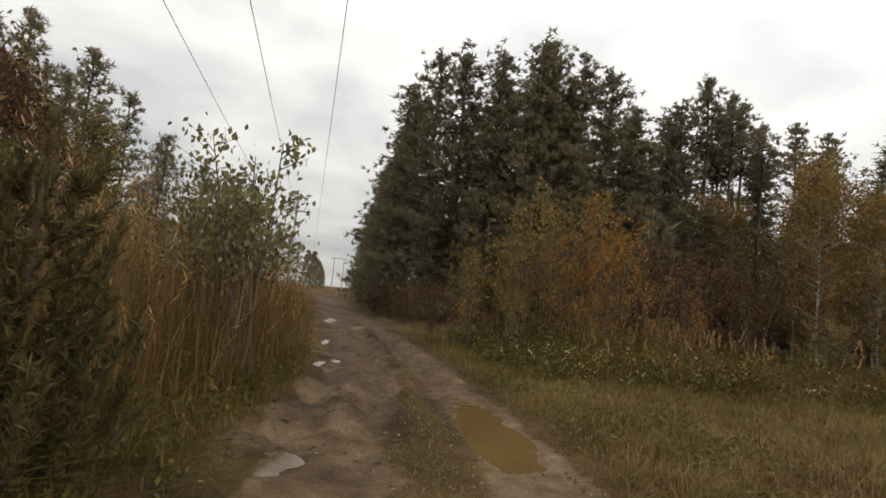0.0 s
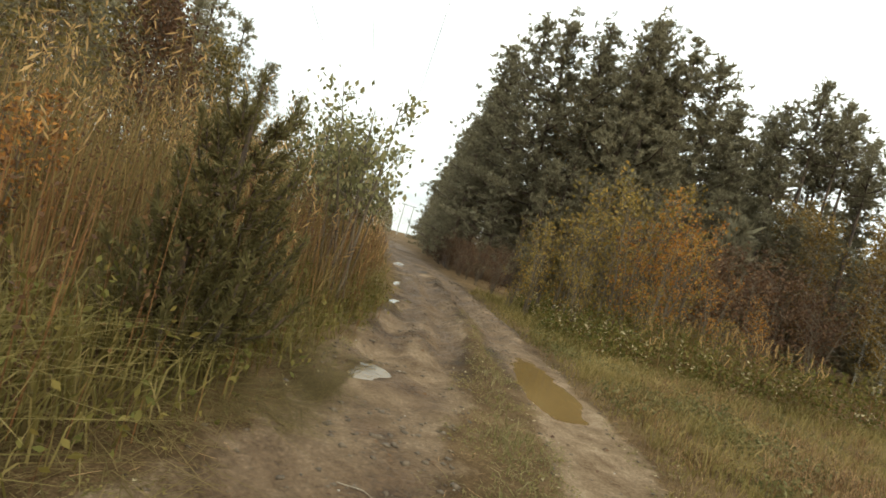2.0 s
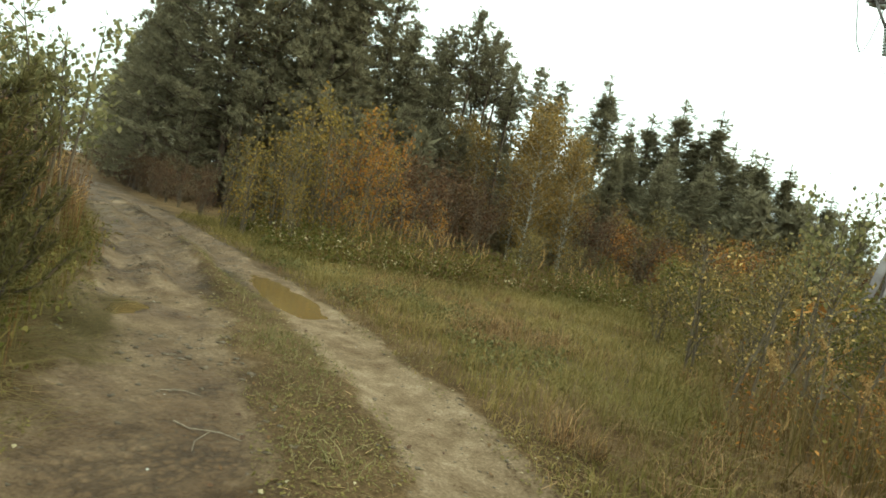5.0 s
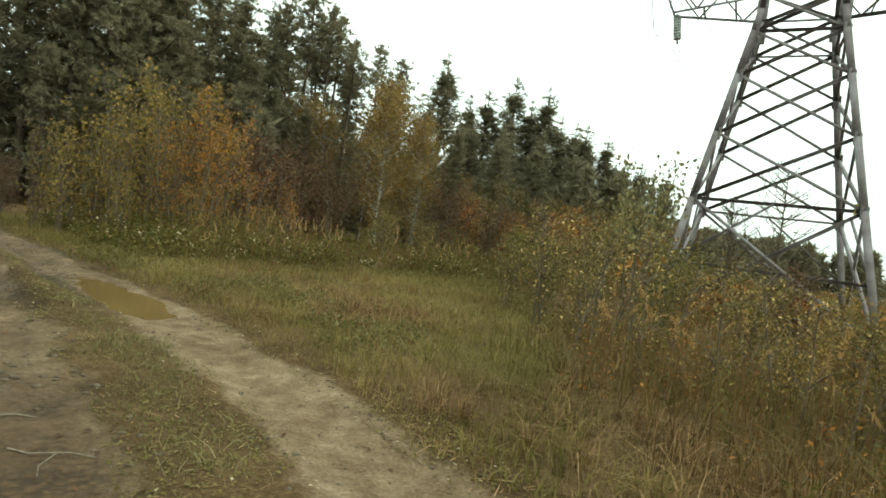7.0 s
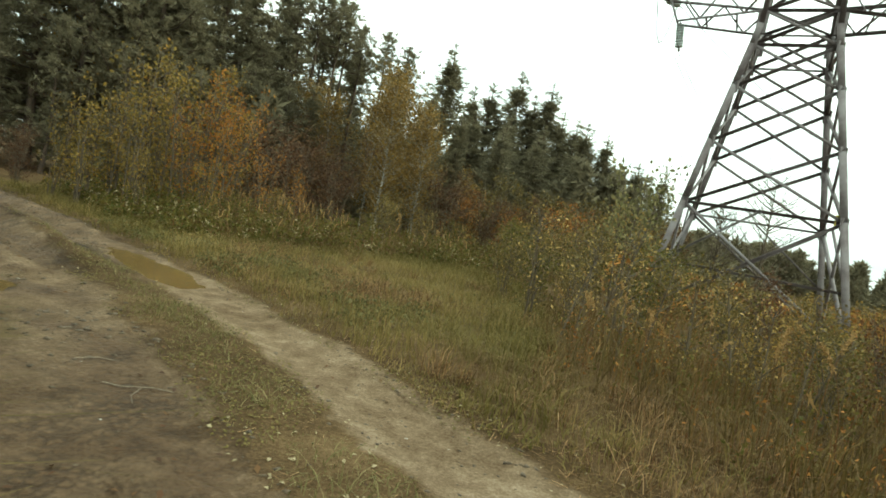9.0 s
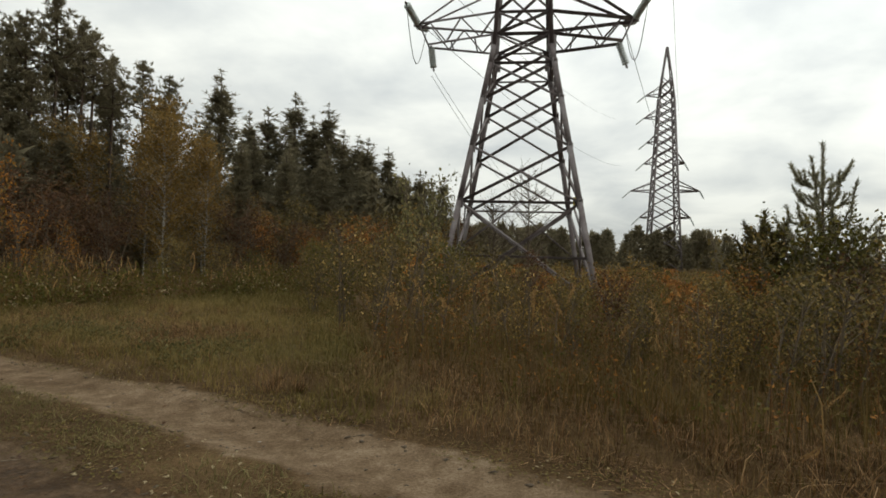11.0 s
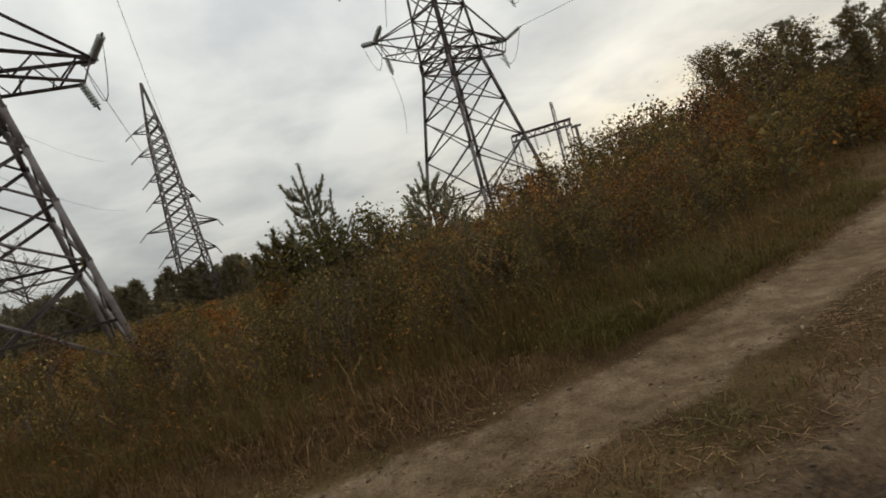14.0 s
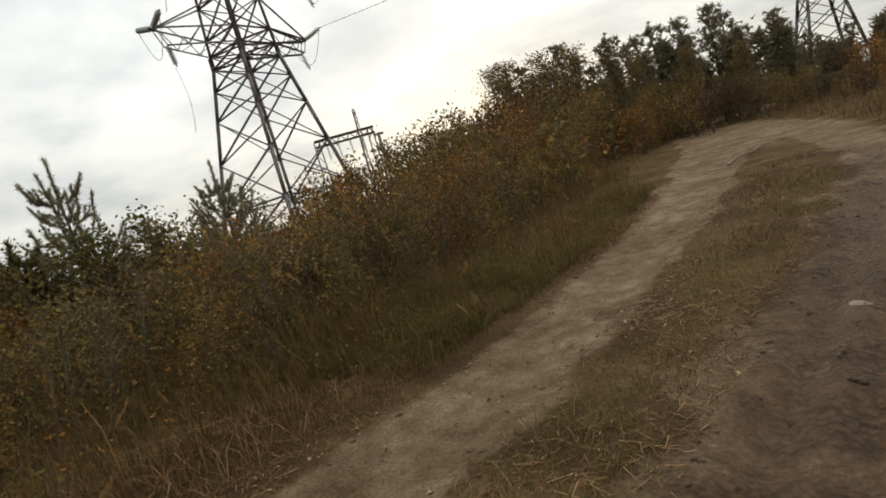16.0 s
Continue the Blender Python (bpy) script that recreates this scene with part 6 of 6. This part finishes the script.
SCRUB = [(-2.0, 12.5, 2.0), (-3.2, 14.0, 2.3), (-4.0, 17.5, 2.8), (-2.2, 15.5, 3.0), (-5.5, 21.0, 3.2), (-3.0, 20.0, 3.4), (-0.8, 13.0, 1.9), (0.6, 12.0, 1.7), (2.0, 12.5, 1.6), (3.8, 13.2, 1.5), (-1.0, 18.0, 3.2),
         (5.2, 11.0, 1.6), (6.6, 10.0, 1.7), (8.2, 9.5, 1.8), (9.5, 8.5, 1.8), (8.0, 12.2, 2.0), (9.8, 12.8, 2.4), (10.8, 10.8, 2.2), (11.5, 9.4, 2.3), (12.8, 8.0, 2.0), (13.2, 10.0, 2.6), (14.5, 11.5, 2.8), (5.2, 7.4, 1.3), (7.0, 6.6, 1.35),
         (9.0, 6.2, 1.5), (10.6, 6.0, 1.6), (3.4, 8.2, 1.25), (1.6, 9.0, 1.2), (14.0, 6.6, 2.0), (16.0, 7.6, 2.4), (18.0, 8.5, 3.0), (20.0, 10.0, 3.4), (17.5, 11.0, 3.0), (22.0, 11.5, 3.6), (24.5, 12.0, 4.0), (27.0, 13.0, 4.2), (30.0, 12.5, 4.6),
         (19.0, 6.8, 2.4), (22.0, 8.0, 3.0), (25.5, 8.8, 3.5), (29.0, 9.0, 4.0), (33.0, 9.5, 5.0), (36.5, 10.0, 5.6), (16.5, 14.5, 2.6), (19.5, 15.0, 2.8), (8.5, 16.5, 1.8), (12.0, 16.0, 2.0), (-6.5, 30, 3.4), (-4.5, 33, 4), (-3, 36, 4.6), (-1, 42, 4.5),
         (4.6, 6.0, 1.0), (6.2, 5.2, 1.05), (7.8, 5.0, 1.2), (9.8, 4.7, 1.3), (12.0, 5.0, 1.5), (2.8, 7.0, 1.05), (0.8, 10.2, 1.3), (2.6, 10.6, 1.4), (4.4, 9.6, 1.4), (6.0, 8.4, 1.4), (7.6, 7.8, 1.5), (9.2, 7.4, 1.6), (11.0, 7.6, 1.9), (12.2, 9.0, 2.2), (10.0, 9.8, 2.0), (7.4, 10.8, 1.8), (15.5, 9.2, 2.6), (16.8, 6.2, 2.0), (14.5, 5.2, 1.6), (18.5, 5.4, 2.0), (21, 6.0, 2.4), (24, 6.6, 2.8), (27.5, 6.8, 3.2), (31, 7.2, 3.6), (34.5, 7.0, 3.8), (38, 7.5, 4.2), (41, 6.0, 3.6), (20.5, 12.5, 3.2), (23.5, 14.5, 3.4), (18.5, 13, 2.8), (26.5, 10.8, 4.0), (31.5, 11, 4.6), (35, 13.0, 5.2), (38.5, 10.5, 5.6), (28.5, 15.5, 4.2), (33, 17.5, 4.4), (15, 17, 2.0), (18, 18, 2.2), (22, 17, 2.6), (-0.5, 15.5, 2.4), (1.5, 15.0, 1.9), (4, 16, 1.8), (-2.5, 17.2, 3.4), (-13.0, 24.5, 3.0), (-14.2, 26.5, 3.6), (-12.0, 26.5, 3.0), (-12.6, 22.0, 2.0), (-10.8, 27.5, 2.6), (-7.0, 32, 3.6), (-9.5, 36, 4.4), (-11.5, 35, 4.6), (-13.5, 36, 5.0), (-7.5, 38, 4.4), (-5.0, 40, 4.6), (-10.0, 33.5, 3.2), (-8.8, 30.5, 2.6), (-6.2, 28.0, 3.0), (-7.6, 26.0, 2.6), (-5.2, 24.0, 2.6), (-12.5, 33, 3.8), (-6.0, 34.5, 4.0), (-4.2, 15.2, 2.4), (-0.6, 20.5, 3.2), (-6.5, 24, 3.0), (-8.0, 28.5, 3.4), (-5.5, 27, 3.6), (42, -3.5, 2.4), (38, -8.5, 2.6), (46, -6.5, 3), (30, -5.0, 1.3), (35, -5, 1.6), (43, -11, 3), (-5.0, 0.9, 1.5), (-7.5, 1.5, 1.7), (43, 3.5, 3.2), (44.5, 0.5, 3.0), (45, -2, 3.0), (40, 4.8, 3.4), (46, 4, 4), (41.5, 9, 4.5), (38.5, 5.2, 3.0), (36, 5.0, 2.6), (32.5, 5.0, 2.4), (48, -5, 3.4), (37, -4.5, 1.6), (41, -6.5, 2.6), (50, -9.5, 3.4), (23.5, -5.5, 1.6), (28, -6.5, 2.0), (34, -7, 2.6), (39, -6, 3), (44, -8, 3.4), (21.0, 9.2, 3.0), (23.0, 10.2, 3.2), (24.2, 9.4, 3.2), (26.0, 12.2, 3.6), (28.0, 11.4, 3.6), (29.5, 10.6, 3.8), (30.8, 13.4, 4.0), (32.4, 12.2, 4.0), (34.0, 11.2, 4.0), (20.0, 8.0, 2.6), (17.2, 9.4, 2.4), (9.6, 10.4, 2.7), (10.2, 10.9, 2.6)] + [(37.5 + 2.2 * (k % 4), -2.0 + 0.95 * k, 2.4 + 0.25 * (k % 3)) for k in range(12)]
SCRUB = [(bx, by, bh * float(np.interp(bx, [4, 9, 18, 30], [1.0, 1.08, 1.12, 1.12])) if by > 0 else bh) for bx, by, bh in SCRUB]
plant_all(olive, [b for b in SCRUB if not (b[0] < 0.5 and 8 < b[1] < 30) and math.hypot(b[0] - 9.9, b[1] - 11.0) > 1.4], [3.0] * 6, rng_b)
dull = [broadleaf("willow_bush", 107 + k, 3.0, 0.85, 1080, 0.105, mat, M_TWIG, lab, "bush", "scrub bushes", stems=6, low=0.02, twigs=54)
        for k, (mat, lab) in enumerate([(M_LEAF_OLIVE, "olive-green bush among the weeds"), (M_WEED, "dark green bush among the weeds"), (M_LEAF_OLIVE, "loose dull olive bush among the weeds")])]
plant_all(dull, [(b[0], b[1], b[2] * 0.7) for b in SCRUB if b[0] < 0.5 and 8 < b[1] < 30] + [(6.1, 11.2, 2.6), (7.0, 10.9, 2.7), (5.3, 11.6, 2.3), (7.8, 10.3, 2.5), (4.4, 7.4, 1.4), (5.2, 6.5, 1.3), (6.3, 6.6, 1.5), (5.6, 7.8, 1.6), (7.2, 6.4, 1.4), (3.6, 8.0, 1.3), (8.2, 6.0, 1.4), (2.6, 9.2, 1.3), (9.6, 6.4, 1.5), (4.8, 8.8, 1.6)], [3.0] * 3, rng_b)
saplings = [broadleaf("aspen_sapling", 110 + k, 3.9, 0.6, 700, 0.118, M_LEAF_SAPLING, M_TWIG, "young aspen with large hanging green leaves", "tree", "aspen saplings on the bank", stems=4, low=0.45, droop=1.6, twigs=56) for k in range(2)]
plant_all(saplings, [(-10.2, 5.2, 3.4), (-10.9, 5.1, 3.05), (-11.6, 4.9, 2.9), (-12.6, 4.6, 3.2), (-11.4, 5.5, 2.9), (-13.0, 5.2, 3.0), (-1.5, 15.6, 3.9), (13.0, 13.4, 3.2), (11.6, 14.0, 3.0), (7.84, 10.75, 2.6), (8.59, 11.18, 2.4), (7.26, 10.67, 2.2)], [3.9] * 2, rng_b)

birch_sap = [broadleaf("birch_sapling", 114 + k, 1.8, 0.42, 400, 0.052, M_LEAF_PALE if k < 2 else M_LEAF_OLIVE, M_TWIG, lab, "tree", "birch saplings in the scrub", stems=2, low=0.15, droop=0.8, twigs=34)
             for k, lab in enumerate(("small birch sapling with sparse yellow leaves", "thin birch sapling with yellow leaves", "sapling with dull green leaves in the scrub"))]
plant_all(birch_sap, [(-1.8, 10.6, 1.9), (0.7, 9.0, 1.6), (3.1, 6.4, 1.5), (-1.4, 11.4, 2.1), (0.1, 9.8, 1.5), (3.7, 6.6, 1.6), (4.3, 7.0, 1.7), (2.7, 7.2, 1.3), (1.2, 8.6, 1.3), (5.4, 6.2, 1.5), (6.4, 6.0, 1.5), (7.2, 5.6, 1.5), (8.4, 5.6, 1.7), (9.4, 5.4, 1.6), (10.4, 5.2, 1.6), (11.6, 6.2, 2.0), (13.0, 5.8, 1.9), (-2.6, 12.0, 2.2), (-0.6, 10.0, 1.7), (8.0, 6.6, 1.8), (6.0, 7.2, 1.6), (14.4, 6.0, 2.0), (4.9, 5.4, 1.1), (2.0, 8.0, 1.2)], [1.8] * 3, rng_b)


amber_sap = [broadleaf("birch_sapling", 124 + k, 1.8, 0.46, 360, 0.062, (M_LEAF_RUST, M_LEAF_YELLOW, M_LEAF_ORANGE)[k], M_TWIG, lab, "tree", "birch saplings in the scrub", stems=3, low=0.12, droop=0.9, twigs=36)
             for k, lab in enumerate(("birch sapling with sparse rust-orange leaves", "birch sapling with loose yellow leaves", "aspen sapling with thin amber leaves"))]
rng_amber = np.random.default_rng(131)
AMBER = [(cx + rng_amber.normal(0, 0.45), cy + rng_amber.normal(0, 0.40), rng_amber.uniform(0.75, 1.15) * ch)
         for cx, cy, ch, n in ((6.6, 7.2, 1.6, 5), (8.6, 6.6, 1.8, 5), (10.6, 6.8, 1.9, 4), (13.2, 6.6, 2.2, 4), (16.0, 6.8, 2.5, 4), (7.4, 9.2, 1.9, 3)) for _ in range(n)]
plant_all(amber_sap, AMBER, [1.8] * 3, rng_amber)


def young_pine(x, y, h, seed, label, material=M_NEEDLE_YOUNG, wide=0.27, bushy=1.0):
    """Sapling pine: whorls of upswept shoots, each a brush of needles, and a leading candle."""
    rng = np.random.default_rng(seed)
    tree = empty("young_pine", label, "tree", "young pines")
    tree.matrix_basis = place(x, y)
    wood, centres, axes_ = [tube([(0, 0, 0), (0.03, 0, h * 0.5), (0, 0, h * 0.98)], [0.045, 0.03, 0.01], 6)], [], []

    def shoot(a, b):
        wood.append(tube([a, (a + b) / 2, b], [0.014, 0.01, 0.006], 4))
        n = max(4, int(np.linalg.norm(b - a) / 0.045))
        t = np.linspace(0.15, 1.0, n)
        centres.append(a + (b - a) * t[:, None])
        axes_.append(np.tile(unit(b - a), (n, 1)))

    shoot(np.array([0, 0, h * 0.70]), np.array([0, 0, h]))
    whorls = 8
    for k in range(whorls):
        q = k / (whorls - 1)
        z0 = h * (0.06 + 0.72 * q)
        L = h * wide * (1.1 - 0.62 * q) * rng.uniform(0.85, 1.1)
        for s in range(7 if k < 4 else 6):
            a = s * 2 * np.pi / 6 + k * 0.6 + rng.uniform(-0.4, 0.4)
            d = np.array([math.cos(a), math.sin(a), 0])
            base = np.array([0, 0, z0])
            elbow = base + d * L * rng.uniform(0.5, 0.85) + [0, 0, L * rng.uniform(0.15, 0.35)]
            tip = elbow + (d * rng.uniform(0.1, 0.4) + [0, 0, rng.uniform(0.45, 0.85)]) * L * 0.9
            shoot(base + d * 0.1, elbow)
            shoot(elbow, tip)
            for side in (-1, 1):
                e = np.array([-d[1], d[0], 0]) * side
                at = base + (elbow - base) * rng.uniform(0.45, 0.9)
                shoot(at, at + (d * 0.25 + e * rng.uniform(0.2, 0.45) + [0, 0, rng.uniform(0.35, 0.75)]) * L * rng.uniform(0.4, 0.7))
    part_np("stem", joined(wood), M_PINE_BARK, tree, smooth=True)
    part_np("needles", needles(rng, np.concatenate(centres), np.concatenate(axes_), (0.078 + 0.006 * h) * bushy, 0.0085 * bushy, 14, 0.55 * bushy), material, tree)
    return tree


young_pine(6.9, 11.9, 4.05, 121, "young pine with upswept silvery-green shoots", wide=0.29, bushy=1.0)
young_pine(6.05, 12.4, 2.7, 122, "small bushy dark pine in the scrub", M_NEEDLE_DARK, 0.34, 1.4)
young_pine(9.86, 11.04, 3.5, 123, "small pine among birch bushes", M_NEEDLE_YOUNG, 0.29, 1.0)
young_pine(-6.0, 3.45, 2.3, 124, "dark young pine in the bank grass", M_NEEDLE_DARK, 0.3)
young_pine(-5.75, 3.25, 1.35, 125, "small dark pine in the bank grass", M_NEEDLE_DARK, 0.34)


def bare_tree(x, y, h, seed):
    rng = np.random.default_rng(seed)
    tree = empty("bare_tree", "leafless young tree growing under the pylon", "tree")
    tree.matrix_basis = place(x, y)
    wood = [tube([(0, 0, 0), (0.05, 0, h * 0.5), (0, 0.05, h)], [0.07, 0.04, 0.008], 6)]
    for k in range(46):
        f = rng.uniform(0.2, 0.97)
        a = rng.uniform(0, 2 * np.pi)
        L = h * 0.36 * (1.05 - f) + 0.3
        b = np.array([0.03, 0.02, f * h])
        t = b + L * np.array([math.cos(a), math.sin(a), rng.uniform(0.5, 0.9)])
        wood.append(tube([b, (b + t) / 2 - [0, 0, 0.04 * L], t], [0.022, 0.015, 0.007], 4))
        for _ in range(4):
            s = b + (t - b) * rng.uniform(0.35, 0.95)
            wood.append(tube([s, s + rng.normal(0, 0.28, 3) + [0, 0, 0.2]], [0.010, 0.005], 3))
    part_np("stem", joined(wood), M_TWIG, tree, smooth=True)
    return tree


bare_tree(2.4, 25.4, 5.6, 131)
bare_tree(0.9, 26.6, 4.2, 132)


def far_scrub():
    """Low bushes and tall herbs too far and too many to count, over the field east and north."""
    rng = np.random.default_rng(141)
    n = 520
    a, d = np.radians(rng.uniform(-8, 100, n)), rng.uniform(17, 75, n)
    x, y = d * np.sin(a), d * np.cos(a)
    ok = (y > meadow_edge(x) + 1.0) & keep_off(x, y, 1.5) & (np.hypot(x - 2.2, y - 24.7) > 1.5)
    x, y, d = x[ok], y[ok], d[ok]
    h = np.interp(np.degrees(np.arctan2(x, y)), [-8, 10, 25, 40, 60, 100], [1.6, 0.7, 0.9, 1.8, 2.4, 2.6]) * rng.uniform(0.6, 1.2, len(x))
    per = 60
    q = rng.uniform(0, 1, (len(x), per))
    r = (0.5 + 0.45 * h)[:, None] * np.sqrt(rng.uniform(0, 1, (len(x), per))) * (1.15 - 0.7 * q)
    b = rng.uniform(0, 2 * np.pi, (len(x), per))
    c = np.stack([x[:, None] + r * np.cos(b), y[:, None] + r * np.sin(b), 0.05 + q * h[:, None]], -1)
    for k, (mat, lab) in enumerate(((M_LEAF_OLIVE, "olive scrub spreading over the field"), (M_LEAF_RUST, "brown scrub spreading over the field"))):
        tagged(part_np("field_scrub", leaves(rng, c[k::2].reshape(-1, 3), 0.26, 0.1), mat), lab, "scrub", kind="stuff")
    x, y = scatter(rng, 18000, -8, 60, 12, 100)
    ok = (y > meadow_edge(x) + 4) & (rng.uniform(0, 1, len(x)) < 0.55)
    grass_stuff("field_grass", (x[ok], y[ok]), 0.75, 0.03, M_STRAW, "dry yellow grass of the field behind the pylon", 0.4, 0.6, 9)


far_scrub()


# ---- litter and clods on the trail ----
def litter(name, n, x0, x1, y0, y1, size, material, test, seed, label):
    rng = np.random.default_rng(seed)
    x, y = rng.uniform(x0, x1, n), rng.uniform(y0, y1, n)
    ok = test(x, y)
    x, y = x[ok], y[ok]
    c = on_ground(x, y, -0.012)
    m = len(c)
    a = rng.uniform(0, 2 * np.pi, m)
    d = np.stack([np.cos(a), np.sin(a), rng.normal(0, 0.25, m)], 1)
    s = np.stack([-np.sin(a), np.cos(a), rng.normal(0, 0.25, m)], 1)
    L = (size * rng.uniform(0.5, 1.3, m))[:, None]
    up = np.array([0, 0, 1.0]) * L * 0.15
    v = np.stack([c - d * L * 0.5, c + s * L * 0.3 + up, c + d * L * 0.5, c - s * L * 0.3 + up], 1).reshape(-1, 3)
    return tagged(part_np(name, (v, np.arange(4 * m).reshape(-1, 4)), material), label, "leaves", kind="stuff")


def on_strip(x, y):
    d1, d2 = tracks(x, y)
    return (np.minimum(d1, d2) > -0.15) & (bank(x, y) < 0.3) & (y < np.interp(x, *np.array(PATH_LINE).T) + 1.2)


litter("fallen_leaves", 5200, -12, 11, -2, 10, 0.038, M_PALE_LEAF, lambda x, y: on_strip(x, y) & (value_noise(x, y, 0.9, 21) > 0.52), 151, "pale fallen leaves on the trodden strip")
litter("green_leaf_litter", 60000, -10, 2.5, 0, 9.5, 0.028, M_GREEN_GRASS, lambda x, y: on_strip(x, y) & (puddle_field(x, y) > 1.3) & (value_noise(x, y, 0.55, 84) > 0.5), 153, "small green leaves pressed into the strip")
litter("brown_leaves", 3200, -12, 12, -2, 11, 0.05, M_LEAF_MAROON, lambda x, y: (bank(x, y) < 0.3) & (y < meadow_edge(x)) & (value_noise(x, y, 1.2, 22) > 0.42), 152, "brown fallen leaves along the trail")


def clods(name, n, size, material, test, seed, label):
    """Uneven lumps of soil or stone, half sunk."""
    rng = np.random.default_rng(seed)
    x, y = rng.uniform(-24, 16, n * 6), rng.uniform(-3, 15, n * 6)
    ok = test(x, y)
    x, y = x[ok][:n], y[ok][:n]
    v0 = np.array([(1, 0, 0), (0, 1, 0), (-1, 0, 0), (0, -1, 0), (0, 0, 1), (0, 0, -1)], float)
    f0 = np.array([(0, 1, 4), (1, 2, 4), (2, 3, 4), (3, 0, 4), (1, 0, 5), (2, 1, 5), (3, 2, 5), (0, 3, 5)])
    m = len(x)
    s = size * rng.uniform(0.4, 1.5, m) ** 1.6
    spin = rng.uniform(0, 2 * np.pi, m)
    turned = np.stack([np.cos(spin)[:, None] * v0[:, 0] - np.sin(spin)[:, None] * v0[:, 1], np.sin(spin)[:, None] * v0[:, 0] + np.cos(spin)[:, None] * v0[:, 1], np.ones((m, 1)) * v0[:, 2]], -1)
    v = (turned + rng.normal(0, 0.22, turned.shape)) * rng.uniform(0.7, 1.3, (m, len(v0), 1)) * s[:, None, None] * [1.15, 1, 0.4] + on_ground(x, y, 0.0)[:, None]
    f = f0[None] + (np.arange(m) * len(v0))[:, None, None]
    return tagged(part_np(name, (v.reshape(-1, 3), f.reshape(-1, 3)), material), label, "clods", kind="stuff")


def rut_edge(x, y):
    d1, d2 = tracks(x, y)
    d = np.minimum(d1, d2)
    return (np.abs(d + 0.03) < 0.16) & (bank(x, y) < 0.5)


def in_rut(x, y):
    d1, d2 = tracks(x, y)
    return (np.minimum(d1, d2) < 0.05) & (puddle_field(x, y) > 1.15)


clods("soil_clods", 4200, 0.018, M_CLOD, rut_edge, 161, "crumbled clods of soil along the rut edges")
clods("mud_lumps", 8000, 0.025, M_CLOD, lambda x, y: in_rut(x, y) & (x < -4.4) & (value_noise(x, y, 0.7, 64) > 0.45) & ((x < -9) | (tracks(x, y)[1] < 0.1)), 162, "churned lumps of wet mud")
clods("pale_stones", 160, 0.009, M_STONE, lambda x, y: in_rut(x, y) | rut_edge(x, y), 163, "small pale stones in the track")

clods("rut_clods", 1500, 0.026, M_CLOD, lambda x, y: in_rut(x, y) & (x > 2.0) & (y < 1.4) & (value_noise(x, y, 0.5, 66) > 0.5), 165, "dark clods of mud in the rut")
clods("track_crumbs", 6000, 0.010, M_CLOD, lambda x, y: in_rut(x, y) & (x > -6) & (x < 9) & (value_noise(x, y, 0.7, 65) > 0.42), 164, "fine crumbs of soil on the worn tracks")


def stick(points, r, label):
    z = ground_height(np.array([p[0] for p in points]), np.array([p[1] for p in points]))
    pts = [(p[0], p[1], float(h) + r * 0.8 + p[2]) for p, h in zip(points, z)]
    ob = empty("stick", label, "stick")
    part_np("branch", tube(pts, np.linspace(r, r * 0.5, len(pts)), 6), M_DEADWOOD, ob, smooth=True)
    return ob


stick([(-3.95, 4.3, 0), (-3.78, 4.32, 0.01), (-3.62, 4.45, 0.015), (-3.45, 4.5, 0)], 0.0055, "broken pale twig lying in the rut")
stick([(-3.7, 4.42, 0), (-3.62, 4.28, 0), (-3.5, 4.2, 0)], 0.004, "forked dry twig lying in the rut")
stick([(-4.5, 4.45, 0), (-4.42, 4.6, 0.01), (-4.3, 4.68, 0)], 0.0045, "short dry twig lying in the rut")
stick([(17.0, 0.95, 0.0), (17.8, 0.7, 0.06), (18.5, 0.28, 0.04), (19.3, 0.1, 0.08), (20.0, -0.2, 0.02)], 0.032, "fallen branch across the sandy bend")
